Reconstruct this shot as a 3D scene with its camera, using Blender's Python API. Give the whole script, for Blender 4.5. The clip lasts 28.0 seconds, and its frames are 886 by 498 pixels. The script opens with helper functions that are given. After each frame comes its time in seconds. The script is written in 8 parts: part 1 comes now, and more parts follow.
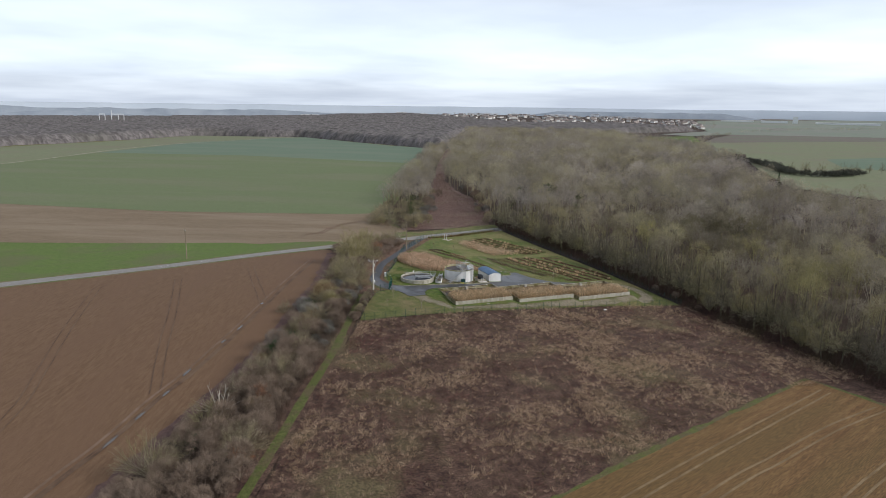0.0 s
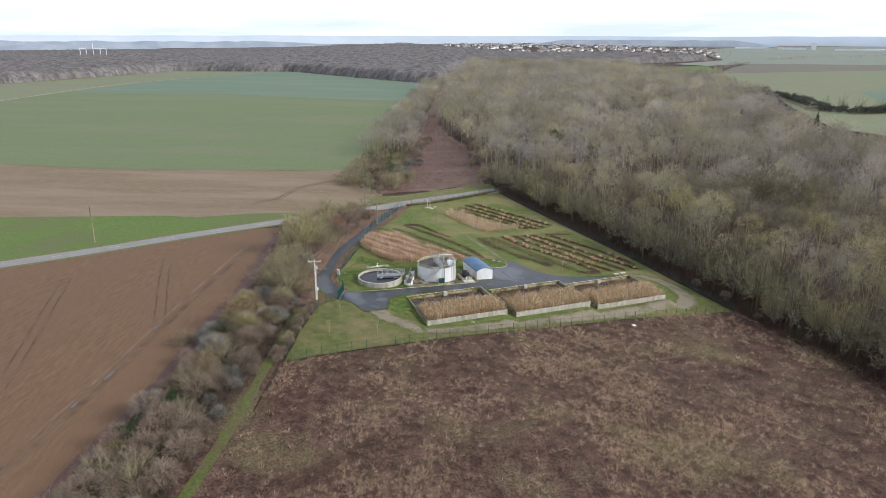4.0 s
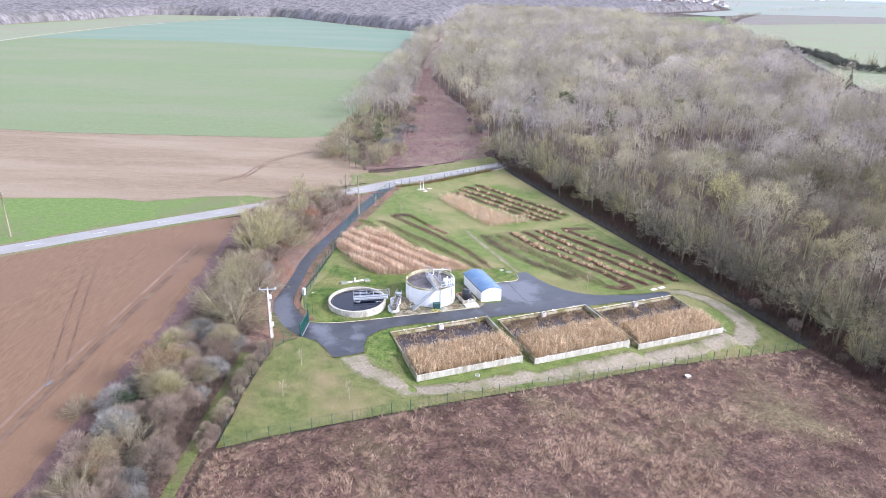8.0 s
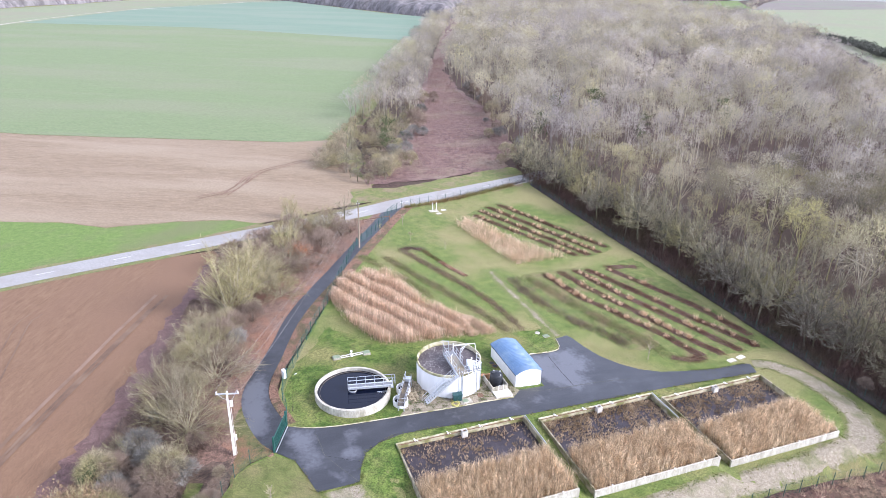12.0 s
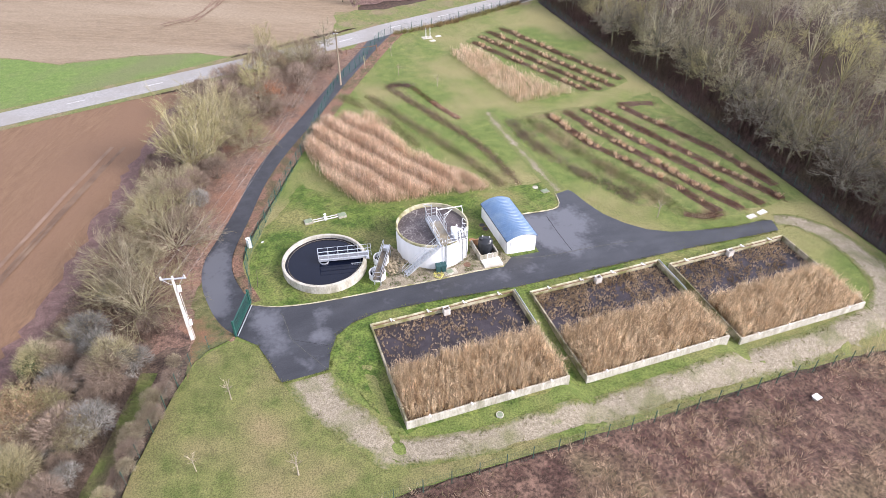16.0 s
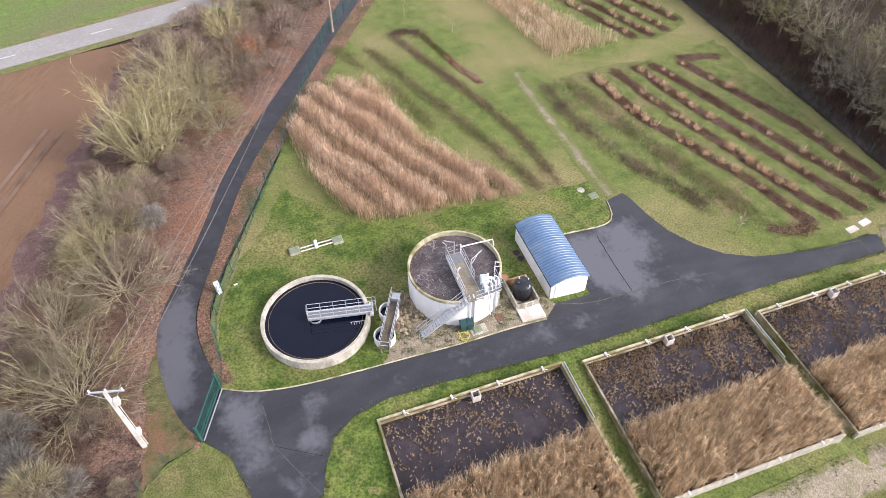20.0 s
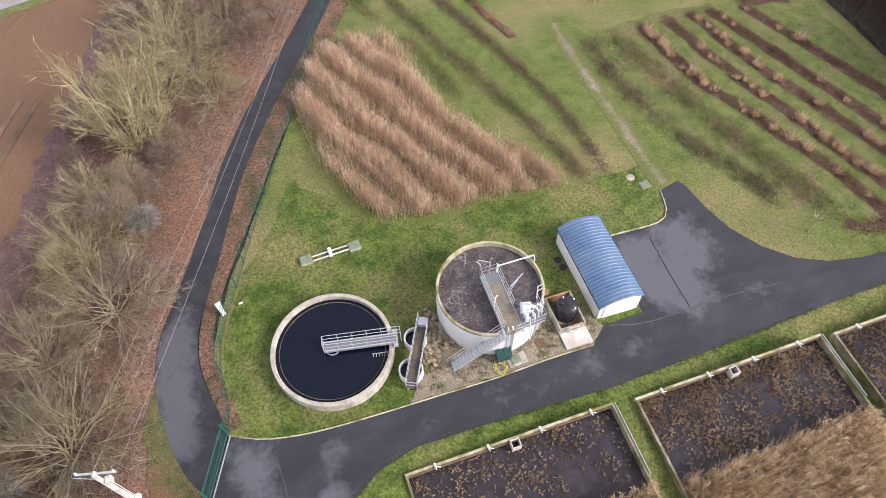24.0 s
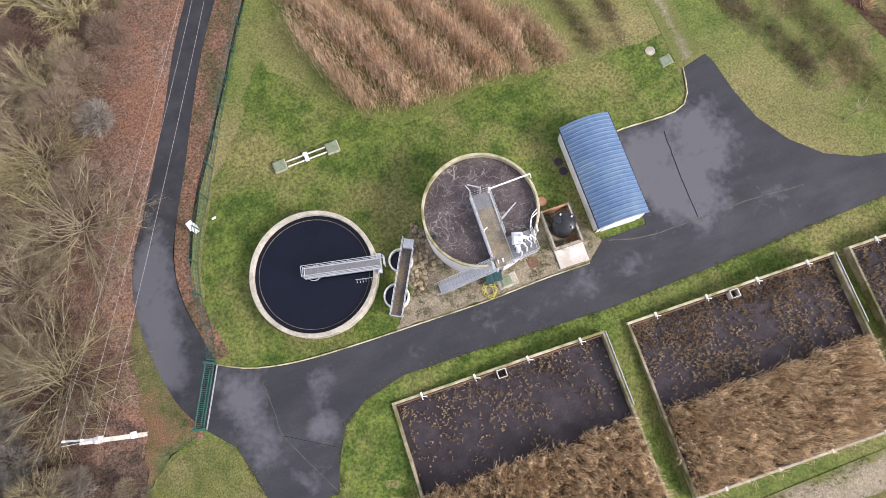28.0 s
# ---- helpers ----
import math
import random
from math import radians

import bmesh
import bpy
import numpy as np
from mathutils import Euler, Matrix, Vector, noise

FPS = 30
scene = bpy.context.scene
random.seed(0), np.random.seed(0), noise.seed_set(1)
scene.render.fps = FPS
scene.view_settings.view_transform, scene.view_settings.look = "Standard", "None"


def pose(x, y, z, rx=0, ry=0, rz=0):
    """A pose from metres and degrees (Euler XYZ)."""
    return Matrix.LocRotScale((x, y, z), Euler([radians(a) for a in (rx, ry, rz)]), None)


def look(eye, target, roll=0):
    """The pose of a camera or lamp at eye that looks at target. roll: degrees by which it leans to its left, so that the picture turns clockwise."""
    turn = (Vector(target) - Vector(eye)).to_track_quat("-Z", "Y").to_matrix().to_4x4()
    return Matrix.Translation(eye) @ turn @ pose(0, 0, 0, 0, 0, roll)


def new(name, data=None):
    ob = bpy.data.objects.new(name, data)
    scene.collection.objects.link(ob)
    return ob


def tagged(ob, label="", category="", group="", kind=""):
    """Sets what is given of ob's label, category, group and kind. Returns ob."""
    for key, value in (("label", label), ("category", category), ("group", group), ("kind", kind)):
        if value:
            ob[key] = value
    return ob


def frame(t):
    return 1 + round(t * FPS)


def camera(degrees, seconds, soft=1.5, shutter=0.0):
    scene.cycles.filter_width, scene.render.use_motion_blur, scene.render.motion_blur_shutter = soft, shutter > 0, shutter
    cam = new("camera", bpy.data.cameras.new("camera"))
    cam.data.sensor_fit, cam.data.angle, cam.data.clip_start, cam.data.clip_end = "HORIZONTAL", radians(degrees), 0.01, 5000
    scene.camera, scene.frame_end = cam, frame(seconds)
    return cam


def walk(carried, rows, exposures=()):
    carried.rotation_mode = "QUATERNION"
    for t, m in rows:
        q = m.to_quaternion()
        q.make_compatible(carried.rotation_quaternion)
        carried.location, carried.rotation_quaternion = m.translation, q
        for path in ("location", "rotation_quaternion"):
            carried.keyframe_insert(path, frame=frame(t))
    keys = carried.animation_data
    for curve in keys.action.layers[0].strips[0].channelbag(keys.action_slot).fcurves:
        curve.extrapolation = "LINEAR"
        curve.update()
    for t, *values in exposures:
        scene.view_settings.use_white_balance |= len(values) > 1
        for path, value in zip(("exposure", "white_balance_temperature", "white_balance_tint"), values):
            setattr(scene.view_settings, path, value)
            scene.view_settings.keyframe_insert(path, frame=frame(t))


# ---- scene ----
cam = camera(67.0, 28.0, 0.85)
PATH = [
    (0, (-71.96, -177.004, 49.806), (-71.266, -175.176, 49.388), 0.7),
    (0.5, (-69.534, -171.071, 50.195), (-68.841, -169.243, 49.772), 0.6),
    (1, (-66.995, -164.943, 50.369), (-66.304, -163.115, 49.945), 0.5),
    (1.5, (-63.957, -158.722, 50.423), (-63.267, -156.893, 49.998), 0.5),
    (2, (-60.491, -152.821, 50.711), (-59.804, -150.992, 50.284), 0.4),
    (2.5, (-56.752, -147.028, 50.9), (-56.067, -145.198, 50.472), 0.4),
    (3, (-52.74, -141.35, 51.263), (-52.056, -139.521, 50.831), 0.2),
    (3.5, (-49.311, -135.783, 50.952), (-48.635, -133.966, 50.46), 0.1),
    (4, (-46.986, -131.074, 50.946), (-46.321, -129.289, 50.337), 0.1),
    (4.5, (-45.46, -127.177, 50.817), (-44.791, -125.395, 50.205), 0.2),
    (6.5, (-38.92, -110.93, 51.101), (-38.262, -109.193, 50.358), 0.6),
    (7, (-37.319, -106.676, 51.224), (-36.659, -104.941, 50.48), 0.7),
    (7.5, (-35.97, -102.611, 51.123), (-35.308, -100.877, 50.379), 0.8),
    (8, (-35.15, -98.477, 51.326), (-34.486, -96.745, 50.578), 0.9),
    (8.5, (-34.946, -94.371, 51.314), (-34.281, -92.641, 50.564), 1.1),
    (9, (-35.056, -90.206, 51.305), (-34.394, -88.475, 50.553), 1.2),
    (9.5, (-35.115, -86.175, 51.174), (-34.454, -84.444, 50.421), 1.2),
    (10, (-34.549, -82.152, 51.107), (-33.893, -80.419, 50.354), 1.1),
    (10.5, (-33.335, -78.661, 51.145), (-32.683, -76.928, 50.39), 1.1),
    (11, (-31.544, -75.297, 51.183), (-30.895, -73.563, 50.427), 1.1),
    (11.5, (-29.364, -72.397, 51.446), (-28.716, -70.664, 50.687), 1.1),
    (13.5, (-20.461, -65.59, 50.812), (-19.884, -63.957, 49.811), 0.0),
    (14, (-20.36, -65.16, 50.769), (-19.794, -63.562, 49.708), -0.1),
    (14.5, (-20.343, -64.316, 50.529), (-19.788, -62.752, 49.412), -0.0),
    (15, (-19.775, -63.421, 50.356), (-19.244, -61.888, 49.186), -0.3),
    (15.5, (-19.404, -61.797, 50.196), (-18.881, -60.293, 48.986), -0.3),
    (16, (-18.935, -59.606, 50.096), (-18.424, -58.132, 48.845), -0.3),
    (16.5, (-18.752, -57.06, 49.938), (-18.251, -55.615, 48.649), -0.3),
    (17, (-18.345, -54.045, 49.872), (-17.861, -52.631, 48.544), -0.5),
    (17.5, (-17.827, -50.968, 49.641), (-17.354, -49.579, 48.282), -0.7),
    (18, (-16.898, -47.941, 49.446), (-16.441, -46.577, 48.057), -0.8),
    (18.5, (-15.417, -45.133, 49.337), (-14.972, -43.796, 47.918), -0.9),
    (19, (-13.995, -42.23, 49.135), (-13.554, -40.917, 47.692), -0.8),
    (19.5, (-13.257, -39.399, 49.138), (-12.818, -38.111, 47.672), -0.6),
    (20, (-13.157, -36.231, 49.235), (-12.724, -34.971, 47.744), -0.4),
    (20.5, (-13.487, -33.123, 49.306), (-13.067, -31.887, 47.79), -0.5),
    (21, (-13.823, -30.586, 49.221), (-13.409, -29.368, 47.69), -0.6),
    (21.5, (-14.191, -28.865, 49.089), (-13.787, -27.668, 47.539), -0.6),
    (23.5, (-12.165, -24.643, 48.895), (-11.806, -23.537, 47.267), -1.0),
    (24, (-10.736, -23.624, 48.825), (-10.409, -22.575, 47.153), -1.7),
    (24.5, (-9.477, -22.204, 49.002), (-9.201, -21.293, 47.243), -2.1),
    (25, (-8.818, -21.61, 49.21), (-8.595, -20.827, 47.383), -3.1),
    (25.5, (-8.662, -20.998, 49.364), (-8.451, -20.257, 47.518), -3.1),
    (26, (-8.283, -19.905, 49.408), (-8.072, -19.165, 47.562), -3.1),
    (26.5, (-7.663, -18.422, 49.448), (-7.482, -17.755, 47.572), -3.8),
    (27, (-6.63, -16.313, 49.685), (-6.487, -15.724, 47.779), -5.4),
    (27.5, (-5.761, -14.052, 49.645), (-5.634, -13.498, 47.727), -6.1),
    (28, (-4.603, -11.245, 49.86), (-4.534, -10.837, 47.904), -9.2),
]
EXPOSURES = [(0, -0.26, 6350, 10), (3.2, -0.3, 6300, 10), (4.0, 0.28, 6200, 10), (4.5, 0.65, 6100, 12), (6.5, 1.35, 5650, 20), (9, 1.36, 5600, 20), (11, 1.4, 5600, 20), (14, 1.35, 5950, 19), (17, 1.22, 6200, 20), (20, 1.04, 6350, 20), (24, 0.86, 6450, 20), (28, 0.86, 6500, 19)]
walk(cam, [(t, look(eye, target, roll)) for t, eye, target, roll in PATH], EXPOSURES)

# ---- sky, sun ----
SUN_EL, SUN_AZ = 31.0, 126.0  # degrees above the horizon; degrees clockwise from +y
world = bpy.data.worlds.new("overcast_sky")
scene.world = world
world.use_nodes = True
wn, wl = world.node_tree.nodes, world.node_tree.links
sky = wn.new("ShaderNodeTexSky")
sky.sky_type, sky.sun_disc = "NISHITA", False
sky.sun_elevation, sky.sun_rotation = radians(SUN_EL), radians(SUN_AZ)
sky.air_density, sky.dust_density, sky.ozone_density = 1.2, 2.0, 1.5
coord = wn.new("ShaderNodeTexCoord")
sep = wn.new("ShaderNodeSeparateXYZ")
wl.new(coord.outputs["Generated"], sep.inputs[0])
# clouds lie on a flat sheet overhead, so they bunch up towards the horizon
lift = wn.new("ShaderNodeMath")
lift.operation, lift.inputs[1].default_value = "ADD", 0.09
wl.new(sep.outputs["Z"], lift.inputs[0])
dirx, diry = wn.new("ShaderNodeMath"), wn.new("ShaderNodeMath")
for node, axis in ((dirx, "X"), (diry, "Y")):
    node.operation = "DIVIDE"
    wl.new(sep.outputs[axis], node.inputs[0])
    wl.new(lift.outputs[0], node.inputs[1])
flat = wn.new("ShaderNodeCombineXYZ")
wl.new(dirx.outputs[0], flat.inputs[0])
wl.new(diry.outputs[0], flat.inputs[1])
puffs = wn.new("ShaderNodeTexNoise")
puffs.inputs["Scale"].default_value, puffs.inputs["Detail"].default_value, puffs.inputs["Roughness"].default_value = 0.4, 5.0, 0.5
wl.new(flat.outputs[0], puffs.inputs["Vector"])
tone = wn.new("ShaderNodeValToRGB")
tone.color_ramp.elements[0].position, tone.color_ramp.elements[0].color = 0.36, (0.74, 0.77, 0.83, 1)
tone.color_ramp.elements[1].position, tone.color_ramp.elements[1].color = 0.62, (1.0, 1.02, 1.05, 1)
wl.new(puffs.outputs["Fac"], tone.inputs[0])
# grey bank of cloud along the horizon, brighter band over it
bank = wn.new("ShaderNodeValToRGB")
bank.color_ramp.interpolation = "B_SPLINE"
ramp = bank.color_ramp.elements
ramp[0].position, ramp[0].color = 0.0, (0.56, 0.60, 0.655, 1)
ramp[1].position, ramp[1].color = 1.0, (0.24, 0.25, 0.275, 1)
for place, colour in ((0.02, (0.57, 0.61, 0.66, 1)), (0.034, (0.69, 0.74, 0.785, 1)), (0.085, (0.80, 0.88, 0.94, 1)), (0.15, (0.66, 0.70, 0.76, 1)), (0.35, (0.38, 0.39, 0.415, 1))):
    e = ramp.new(place)
    e.color = colour
wob = wn.new("ShaderNodeMath")
wob.operation, wob.inputs[1].default_value, wob.inputs[2].default_value = "MULTIPLY_ADD", 0.03, -0.015
wl.new(puffs.outputs["Fac"], wob.inputs[0])
height = wn.new("ShaderNodeMath")
wl.new(sep.outputs["Z"], height.inputs[0])
wl.new(wob.outputs[0], height.inputs[1])
wl.new(height.outputs[0], bank.inputs[0])
cover = wn.new("ShaderNodeMix")
cover.data_type, cover.blend_type = "RGBA", "MULTIPLY"
cover.inputs["Factor"].default_value = 0.9
bright = wn.new("ShaderNodeVectorMath")
bright.operation, bright.inputs["Scale"].default_value = "SCALE", 2.65
wl.new(bank.outputs[0], bright.inputs[0])
wl.new(bright.outputs[0], cover.inputs["A"])
wl.new(tone.outputs[0], cover.inputs["B"])
dim = wn.new("ShaderNodeMix")
dim.data_type, dim.blend_type = "RGBA", "MULTIPLY"
dim.inputs["Factor"].default_value, dim.inputs["B"].default_value = 1.0, (0.1, 0.1, 0.1, 1)
wl.new(sky.outputs[0], dim.inputs["A"])
veil = wn.new("ShaderNodeMix")
veil.data_type = "RGBA"
veil.inputs["Factor"].default_value = 0.86
wl.new(dim.outputs["Result"], veil.inputs["A"])
wl.new(cover.outputs["Result"], veil.inputs["B"])
wl.new(veil.outputs["Result"], wn["Background"].inputs[0])
wn["Background"].inputs[1].default_value = 0.7

sun = new("sun", bpy.data.lights.new("sun", "SUN"))
sun.data.energy, sun.data.angle, sun.data.color = 2.9, radians(20), (1.0, 0.95, 0.88)
_a = radians(SUN_AZ)
sun.matrix_basis = look((0, 0, 0), (-math.sin(_a) * math.cos(radians(SUN_EL)), -math.cos(_a) * math.cos(radians(SUN_EL)), -math.sin(radians(SUN_EL))))

# ---- materials ----
def shade(name, c1, c2, scale=1.0, c3=None, scale2=None, rough=0.9, bump=0.3, bump_scale=None, metal=0.0, stretch=(1, 1, 1), space="world", spread=(0.35, 0.65), turn=0.0, spread2=(0.45, 0.62), spec=0.3, vary=0.0, grain=0.0, grain_scale=6.0, island=0.0):
    """Two colours mixed by a fine noise, a third laid over in broad patches, and a fine relief."""
    m = bpy.data.materials.new(name)
    m.use_nodes = True
    n, l = m.node_tree.nodes, m.node_tree.links
    b = n["Principled BSDF"]
    b.inputs["Roughness"].default_value, b.inputs["Metallic"].default_value = rough, metal
    b.inputs["Specular IOR Level"].default_value = spec
    if space == "world":
        src = n.new("ShaderNodeNewGeometry").outputs["Position"]
    else:
        src = n.new("ShaderNodeTexCoord").outputs["Object"]
    mp = n.new("ShaderNodeMapping")
    mp.vector_type = "TEXTURE"
    mp.inputs["Scale"].default_value, mp.inputs["Rotation"].default_value = stretch, (0, 0, radians(turn))
    l.new(src, mp.inputs[0])

    def noise_at(s, detail=5.0):
        t = n.new("ShaderNodeTexNoise")
        t.inputs["Scale"].default_value, t.inputs["Detail"].default_value, t.inputs["Roughness"].default_value = s, detail, 0.62
        l.new(mp.outputs[0], t.inputs["Vector"])
        return t.outputs["Fac"]

    def ramped(fac, lo, hi):
        r = n.new("ShaderNodeMapRange")
        r.inputs["From Min"].default_value, r.inputs["From Max"].default_value = lo, hi
        l.new(fac, r.inputs["Value"])
        return r.outputs["Result"]

    def mixed(fac, a, bb):
        x = n.new("ShaderNodeMix")
        x.data_type = "RGBA"
        l.new(fac, x.inputs["Factor"])
        for key, v in (("A", a), ("B", bb)):
            if isinstance(v, tuple):
                x.inputs[key].default_value = (*v, 1)
            else:
                l.new(v, x.inputs[key])
        return x.outputs["Result"]

    col = mixed(ramped(noise_at(scale), *spread), c1, c2)
    if c3:
        col = mixed(ramped(noise_at(scale2 or scale / 8, 3.0), *spread2), col, c3)
    if grain:
        g = n.new("ShaderNodeMapRange")
        g.inputs["From Min"].default_value, g.inputs["From Max"].default_value = 0.36, 0.64
        g.inputs["To Min"].default_value, g.inputs["To Max"].default_value = 1 - grain, 1 + grain
        l.new(noise_at(grain_scale, 3.0), g.inputs["Value"])
        hs = n.new("ShaderNodeHueSaturation")
        l.new(g.outputs["Result"], hs.inputs["Value"])
        l.new(col, hs.inputs["Color"])
        col = hs.outputs[0]
    if island:
        geo = n.new("ShaderNodeNewGeometry")
        gi = n.new("ShaderNodeMapRange")
        gi.inputs["To Min"].default_value, gi.inputs["To Max"].default_value = 1 - island, 1 + island
        l.new(geo.outputs["Random Per Island"], gi.inputs["Value"])
        hi = n.new("ShaderNodeHueSaturation")
        l.new(gi.outputs["Result"], hi.inputs["Value"])
        l.new(col, hi.inputs["Color"])
        col = hi.outputs[0]
    if vary:
        info = n.new("ShaderNodeObjectInfo")
        hsv = n.new("ShaderNodeHueSaturation")
        r = n.new("ShaderNodeMapRange")
        r.inputs["To Min"].default_value, r.inputs["To Max"].default_value = 1 - vary, 1 + vary
        l.new(info.outputs["Random"], r.inputs["Value"])
        l.new(r.outputs["Result"], hsv.inputs["Value"])
        l.new(col, hsv.inputs["Color"])
        col = hsv.outputs[0]
    l.new(col, b.inputs["Base Color"])
    if bump:
        bp = n.new("ShaderNodeBump")
        bp.inputs["Strength"].default_value, bp.inputs["Distance"].default_value = bump, 0.1
        l.new(noise_at(bump_scale or scale * 2), bp.inputs["Height"])
        l.new(bp.outputs[0], b.inputs["Normal"])
    return m


def dry_sheen(m, grey):
    """Asphalt greyed in ragged patches, drying and painted sheen alike, where dry is high."""
    n, l = m.node_tree.nodes, m.node_tree.links
    b = n["Principled BSDF"]
    wet = b.inputs["Base Color"].links[0].from_socket
    dry = n.new("ShaderNodeAttribute")
    dry.attribute_name = "dry"
    pos = n.new("ShaderNodeNewGeometry").outputs["Position"]
    add = dry.outputs["Fac"]
    for scale, amount in ((0.55, 1.3), (2.2, 0.5)):
        t = n.new("ShaderNodeTexNoise")
        t.inputs["Scale"].default_value, t.inputs["Detail"].default_value = scale, 4.0
        l.new(pos, t.inputs["Vector"])
        x = n.new("ShaderNodeMath")
        x.operation, x.inputs[1].default_value = "MULTIPLY_ADD", amount
        l.new(t.outputs["Fac"], x.inputs[0])
        l.new(add, x.inputs[2])
        add = x.outputs[0]
    r = n.new("ShaderNodeMapRange")
    r.inputs["From Min"].default_value, r.inputs["From Max"].default_value = 1.25, 1.75
    l.new(add, r.inputs["Value"])
    mix = n.new("ShaderNodeMix")
    mix.data_type = "RGBA"
    mix.inputs["B"].default_value = (*grey, 1)
    l.new(r.outputs["Result"], mix.inputs["Factor"])
    l.new(wet, mix.inputs["A"])
    l.new(mix.outputs["Result"], b.inputs["Base Color"])
    return m


M = {}
M["litter"] = shade("leaf_litter", (0.034, 0.021, 0.016), (0.092, 0.057, 0.042), 1.6, (0.065, 0.046, 0.031), 0.08, bump=0.6, grain=0.5, grain_scale=6)
M["lawn"] = shade("mown_grass", (0.075, 0.113, 0.022), (0.15, 0.177, 0.046), 0.6, (0.205, 0.185, 0.077), 0.06, bump=0.7, bump_scale=14, grain=0.34, grain_scale=6, spread=(0.3, 0.68), spread2=(0.44, 0.62))
M["lush_lawn"] = shade("lush_mown_grass", (0.040, 0.078, 0.010), (0.122, 0.162, 0.032), 0.7, (0.18, 0.172, 0.06), 0.16, bump=0.8, bump_scale=12, grain=0.42, grain_scale=4.5, spread=(0.34, 0.64), spread2=(0.46, 0.66))
M["row_ground"] = shade("rough_olive_grass", (0.078, 0.108, 0.024), (0.15, 0.164, 0.05), 0.7, (0.17, 0.138, 0.066), 0.25, bump=0.8, bump_scale=9, grain=0.36, grain_scale=6, spread2=(0.52, 0.7))
M["dry_lawn"] = shade("dry_mown_grass", (0.084, 0.102, 0.026), (0.148, 0.15, 0.05), 0.7, (0.195, 0.157, 0.076), 0.12, bump=0.6, bump_scale=14, grain=0.36, grain_scale=8, spread2=(0.46, 0.7))
M["verge"] = shade("verge_grass", (0.10, 0.125, 0.035), (0.17, 0.17, 0.06), 1.2, (0.19, 0.15, 0.085), 0.2, bump=0.6, bump_scale=8, grain=0.45, grain_scale=8)
M["rough"] = shade("rough_scrub_ground", (0.058, 0.032, 0.024), (0.128, 0.078, 0.056), 0.5, (0.128, 0.102, 0.053), 0.06, bump=0.8, grain=0.55, grain_scale=3.0, spread2=(0.52, 0.68), spread=(0.38, 0.62))
M["soil"] = shade("ploughed_soil", (0.146, 0.084, 0.046), (0.192, 0.116, 0.066), 1.0, (0.168, 0.098, 0.057), 0.03, bump=0.22, stretch=(0.6, 3.0, 1), turn=-20, grain=0.16, grain_scale=9)
M["soil_far"] = shade("bare_soil", (0.185, 0.133, 0.083), (0.24, 0.178, 0.115), 0.8, (0.26, 0.20, 0.135), 0.03, bump=0.3, stretch=(3.0, 0.6, 1), turn=-30, grain=0.15, grain_scale=4)
M["soil_tan"] = shade("stubble_soil", (0.135, 0.073, 0.029), (0.21, 0.125, 0.053), 0.5, (0.145, 0.09, 0.035), 0.06, bump=0.4, stretch=(5.0, 0.5, 1), turn=19, grain=0.3, grain_scale=4)
M["bright_green"] = shade("young_wheat", (0.095, 0.15, 0.03), (0.135, 0.19, 0.045), 0.9, (0.13, 0.145, 0.055), 0.05, bump=0.3, grain=0.2, grain_scale=4)
# crop and far fields paled and greyed: distance haze put into their colours
M["crop"] = shade("winter_crop", (0.14, 0.178, 0.08), (0.158, 0.19, 0.09), 0.5, (0.17, 0.186, 0.102), 0.02, bump=0.3, stretch=(4, 0.9, 1), turn=-28, grain=0.14, grain_scale=3)
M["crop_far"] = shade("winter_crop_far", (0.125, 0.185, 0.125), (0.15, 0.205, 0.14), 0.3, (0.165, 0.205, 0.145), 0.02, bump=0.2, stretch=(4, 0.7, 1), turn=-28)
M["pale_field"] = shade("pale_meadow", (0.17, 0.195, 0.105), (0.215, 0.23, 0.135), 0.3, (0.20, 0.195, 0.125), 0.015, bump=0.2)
M["dull_field"] = shade("dull_field", (0.15, 0.125, 0.11), (0.185, 0.155, 0.13), 0.1, (0.16, 0.16, 0.115), 0.01, bump=0.2)
M["asphalt"] = dry_sheen(shade("wet_asphalt", (0.026, 0.027, 0.031), (0.040, 0.041, 0.046), 0.5, (0.05, 0.052, 0.058), 0.3, rough=0.36, bump=0.06, bump_scale=26, stretch=(2.4, 0.9, 1), turn=5, spread2=(0.52, 0.72), spec=0.42, grain=0.12, grain_scale=12), (0.098, 0.100, 0.112))
M["leafy_verge"] = shade("leafy_rough_grass", (0.070, 0.078, 0.026), (0.13, 0.122, 0.05), 1.2, (0.165, 0.09, 0.052), 0.3, bump=0.6, grain=0.35, grain_scale=9, spread2=(0.46, 0.62))
M["road"] = shade("road_asphalt", (0.245, 0.235, 0.222), (0.325, 0.312, 0.295), 2.5, (0.26, 0.245, 0.225), 0.2, rough=0.85, bump=0.2, bump_scale=15, grain=0.1, grain_scale=6)
M["gravel"] = shade("pale_gravel", (0.19, 0.16, 0.112), (0.285, 0.245, 0.18), 3.0, (0.15, 0.142, 0.074), 0.3, bump=0.4, bump_scale=12, spread2=(0.5, 0.7), grain=0.28, grain_scale=8)
M["worn"] = shade("worn_grass", (0.072, 0.092, 0.022), (0.125, 0.135, 0.042), 1.5, (0.12, 0.10, 0.05), 0.3, bump=0.6, grain=0.4, grain_scale=8)
M["rust_leaves"] = shade("fallen_leaves", (0.13, 0.07, 0.045), (0.23, 0.135, 0.09), 4.0, (0.10, 0.08, 0.04), 0.4, bump=0.8, bump_scale=12, grain=0.5, grain_scale=6)
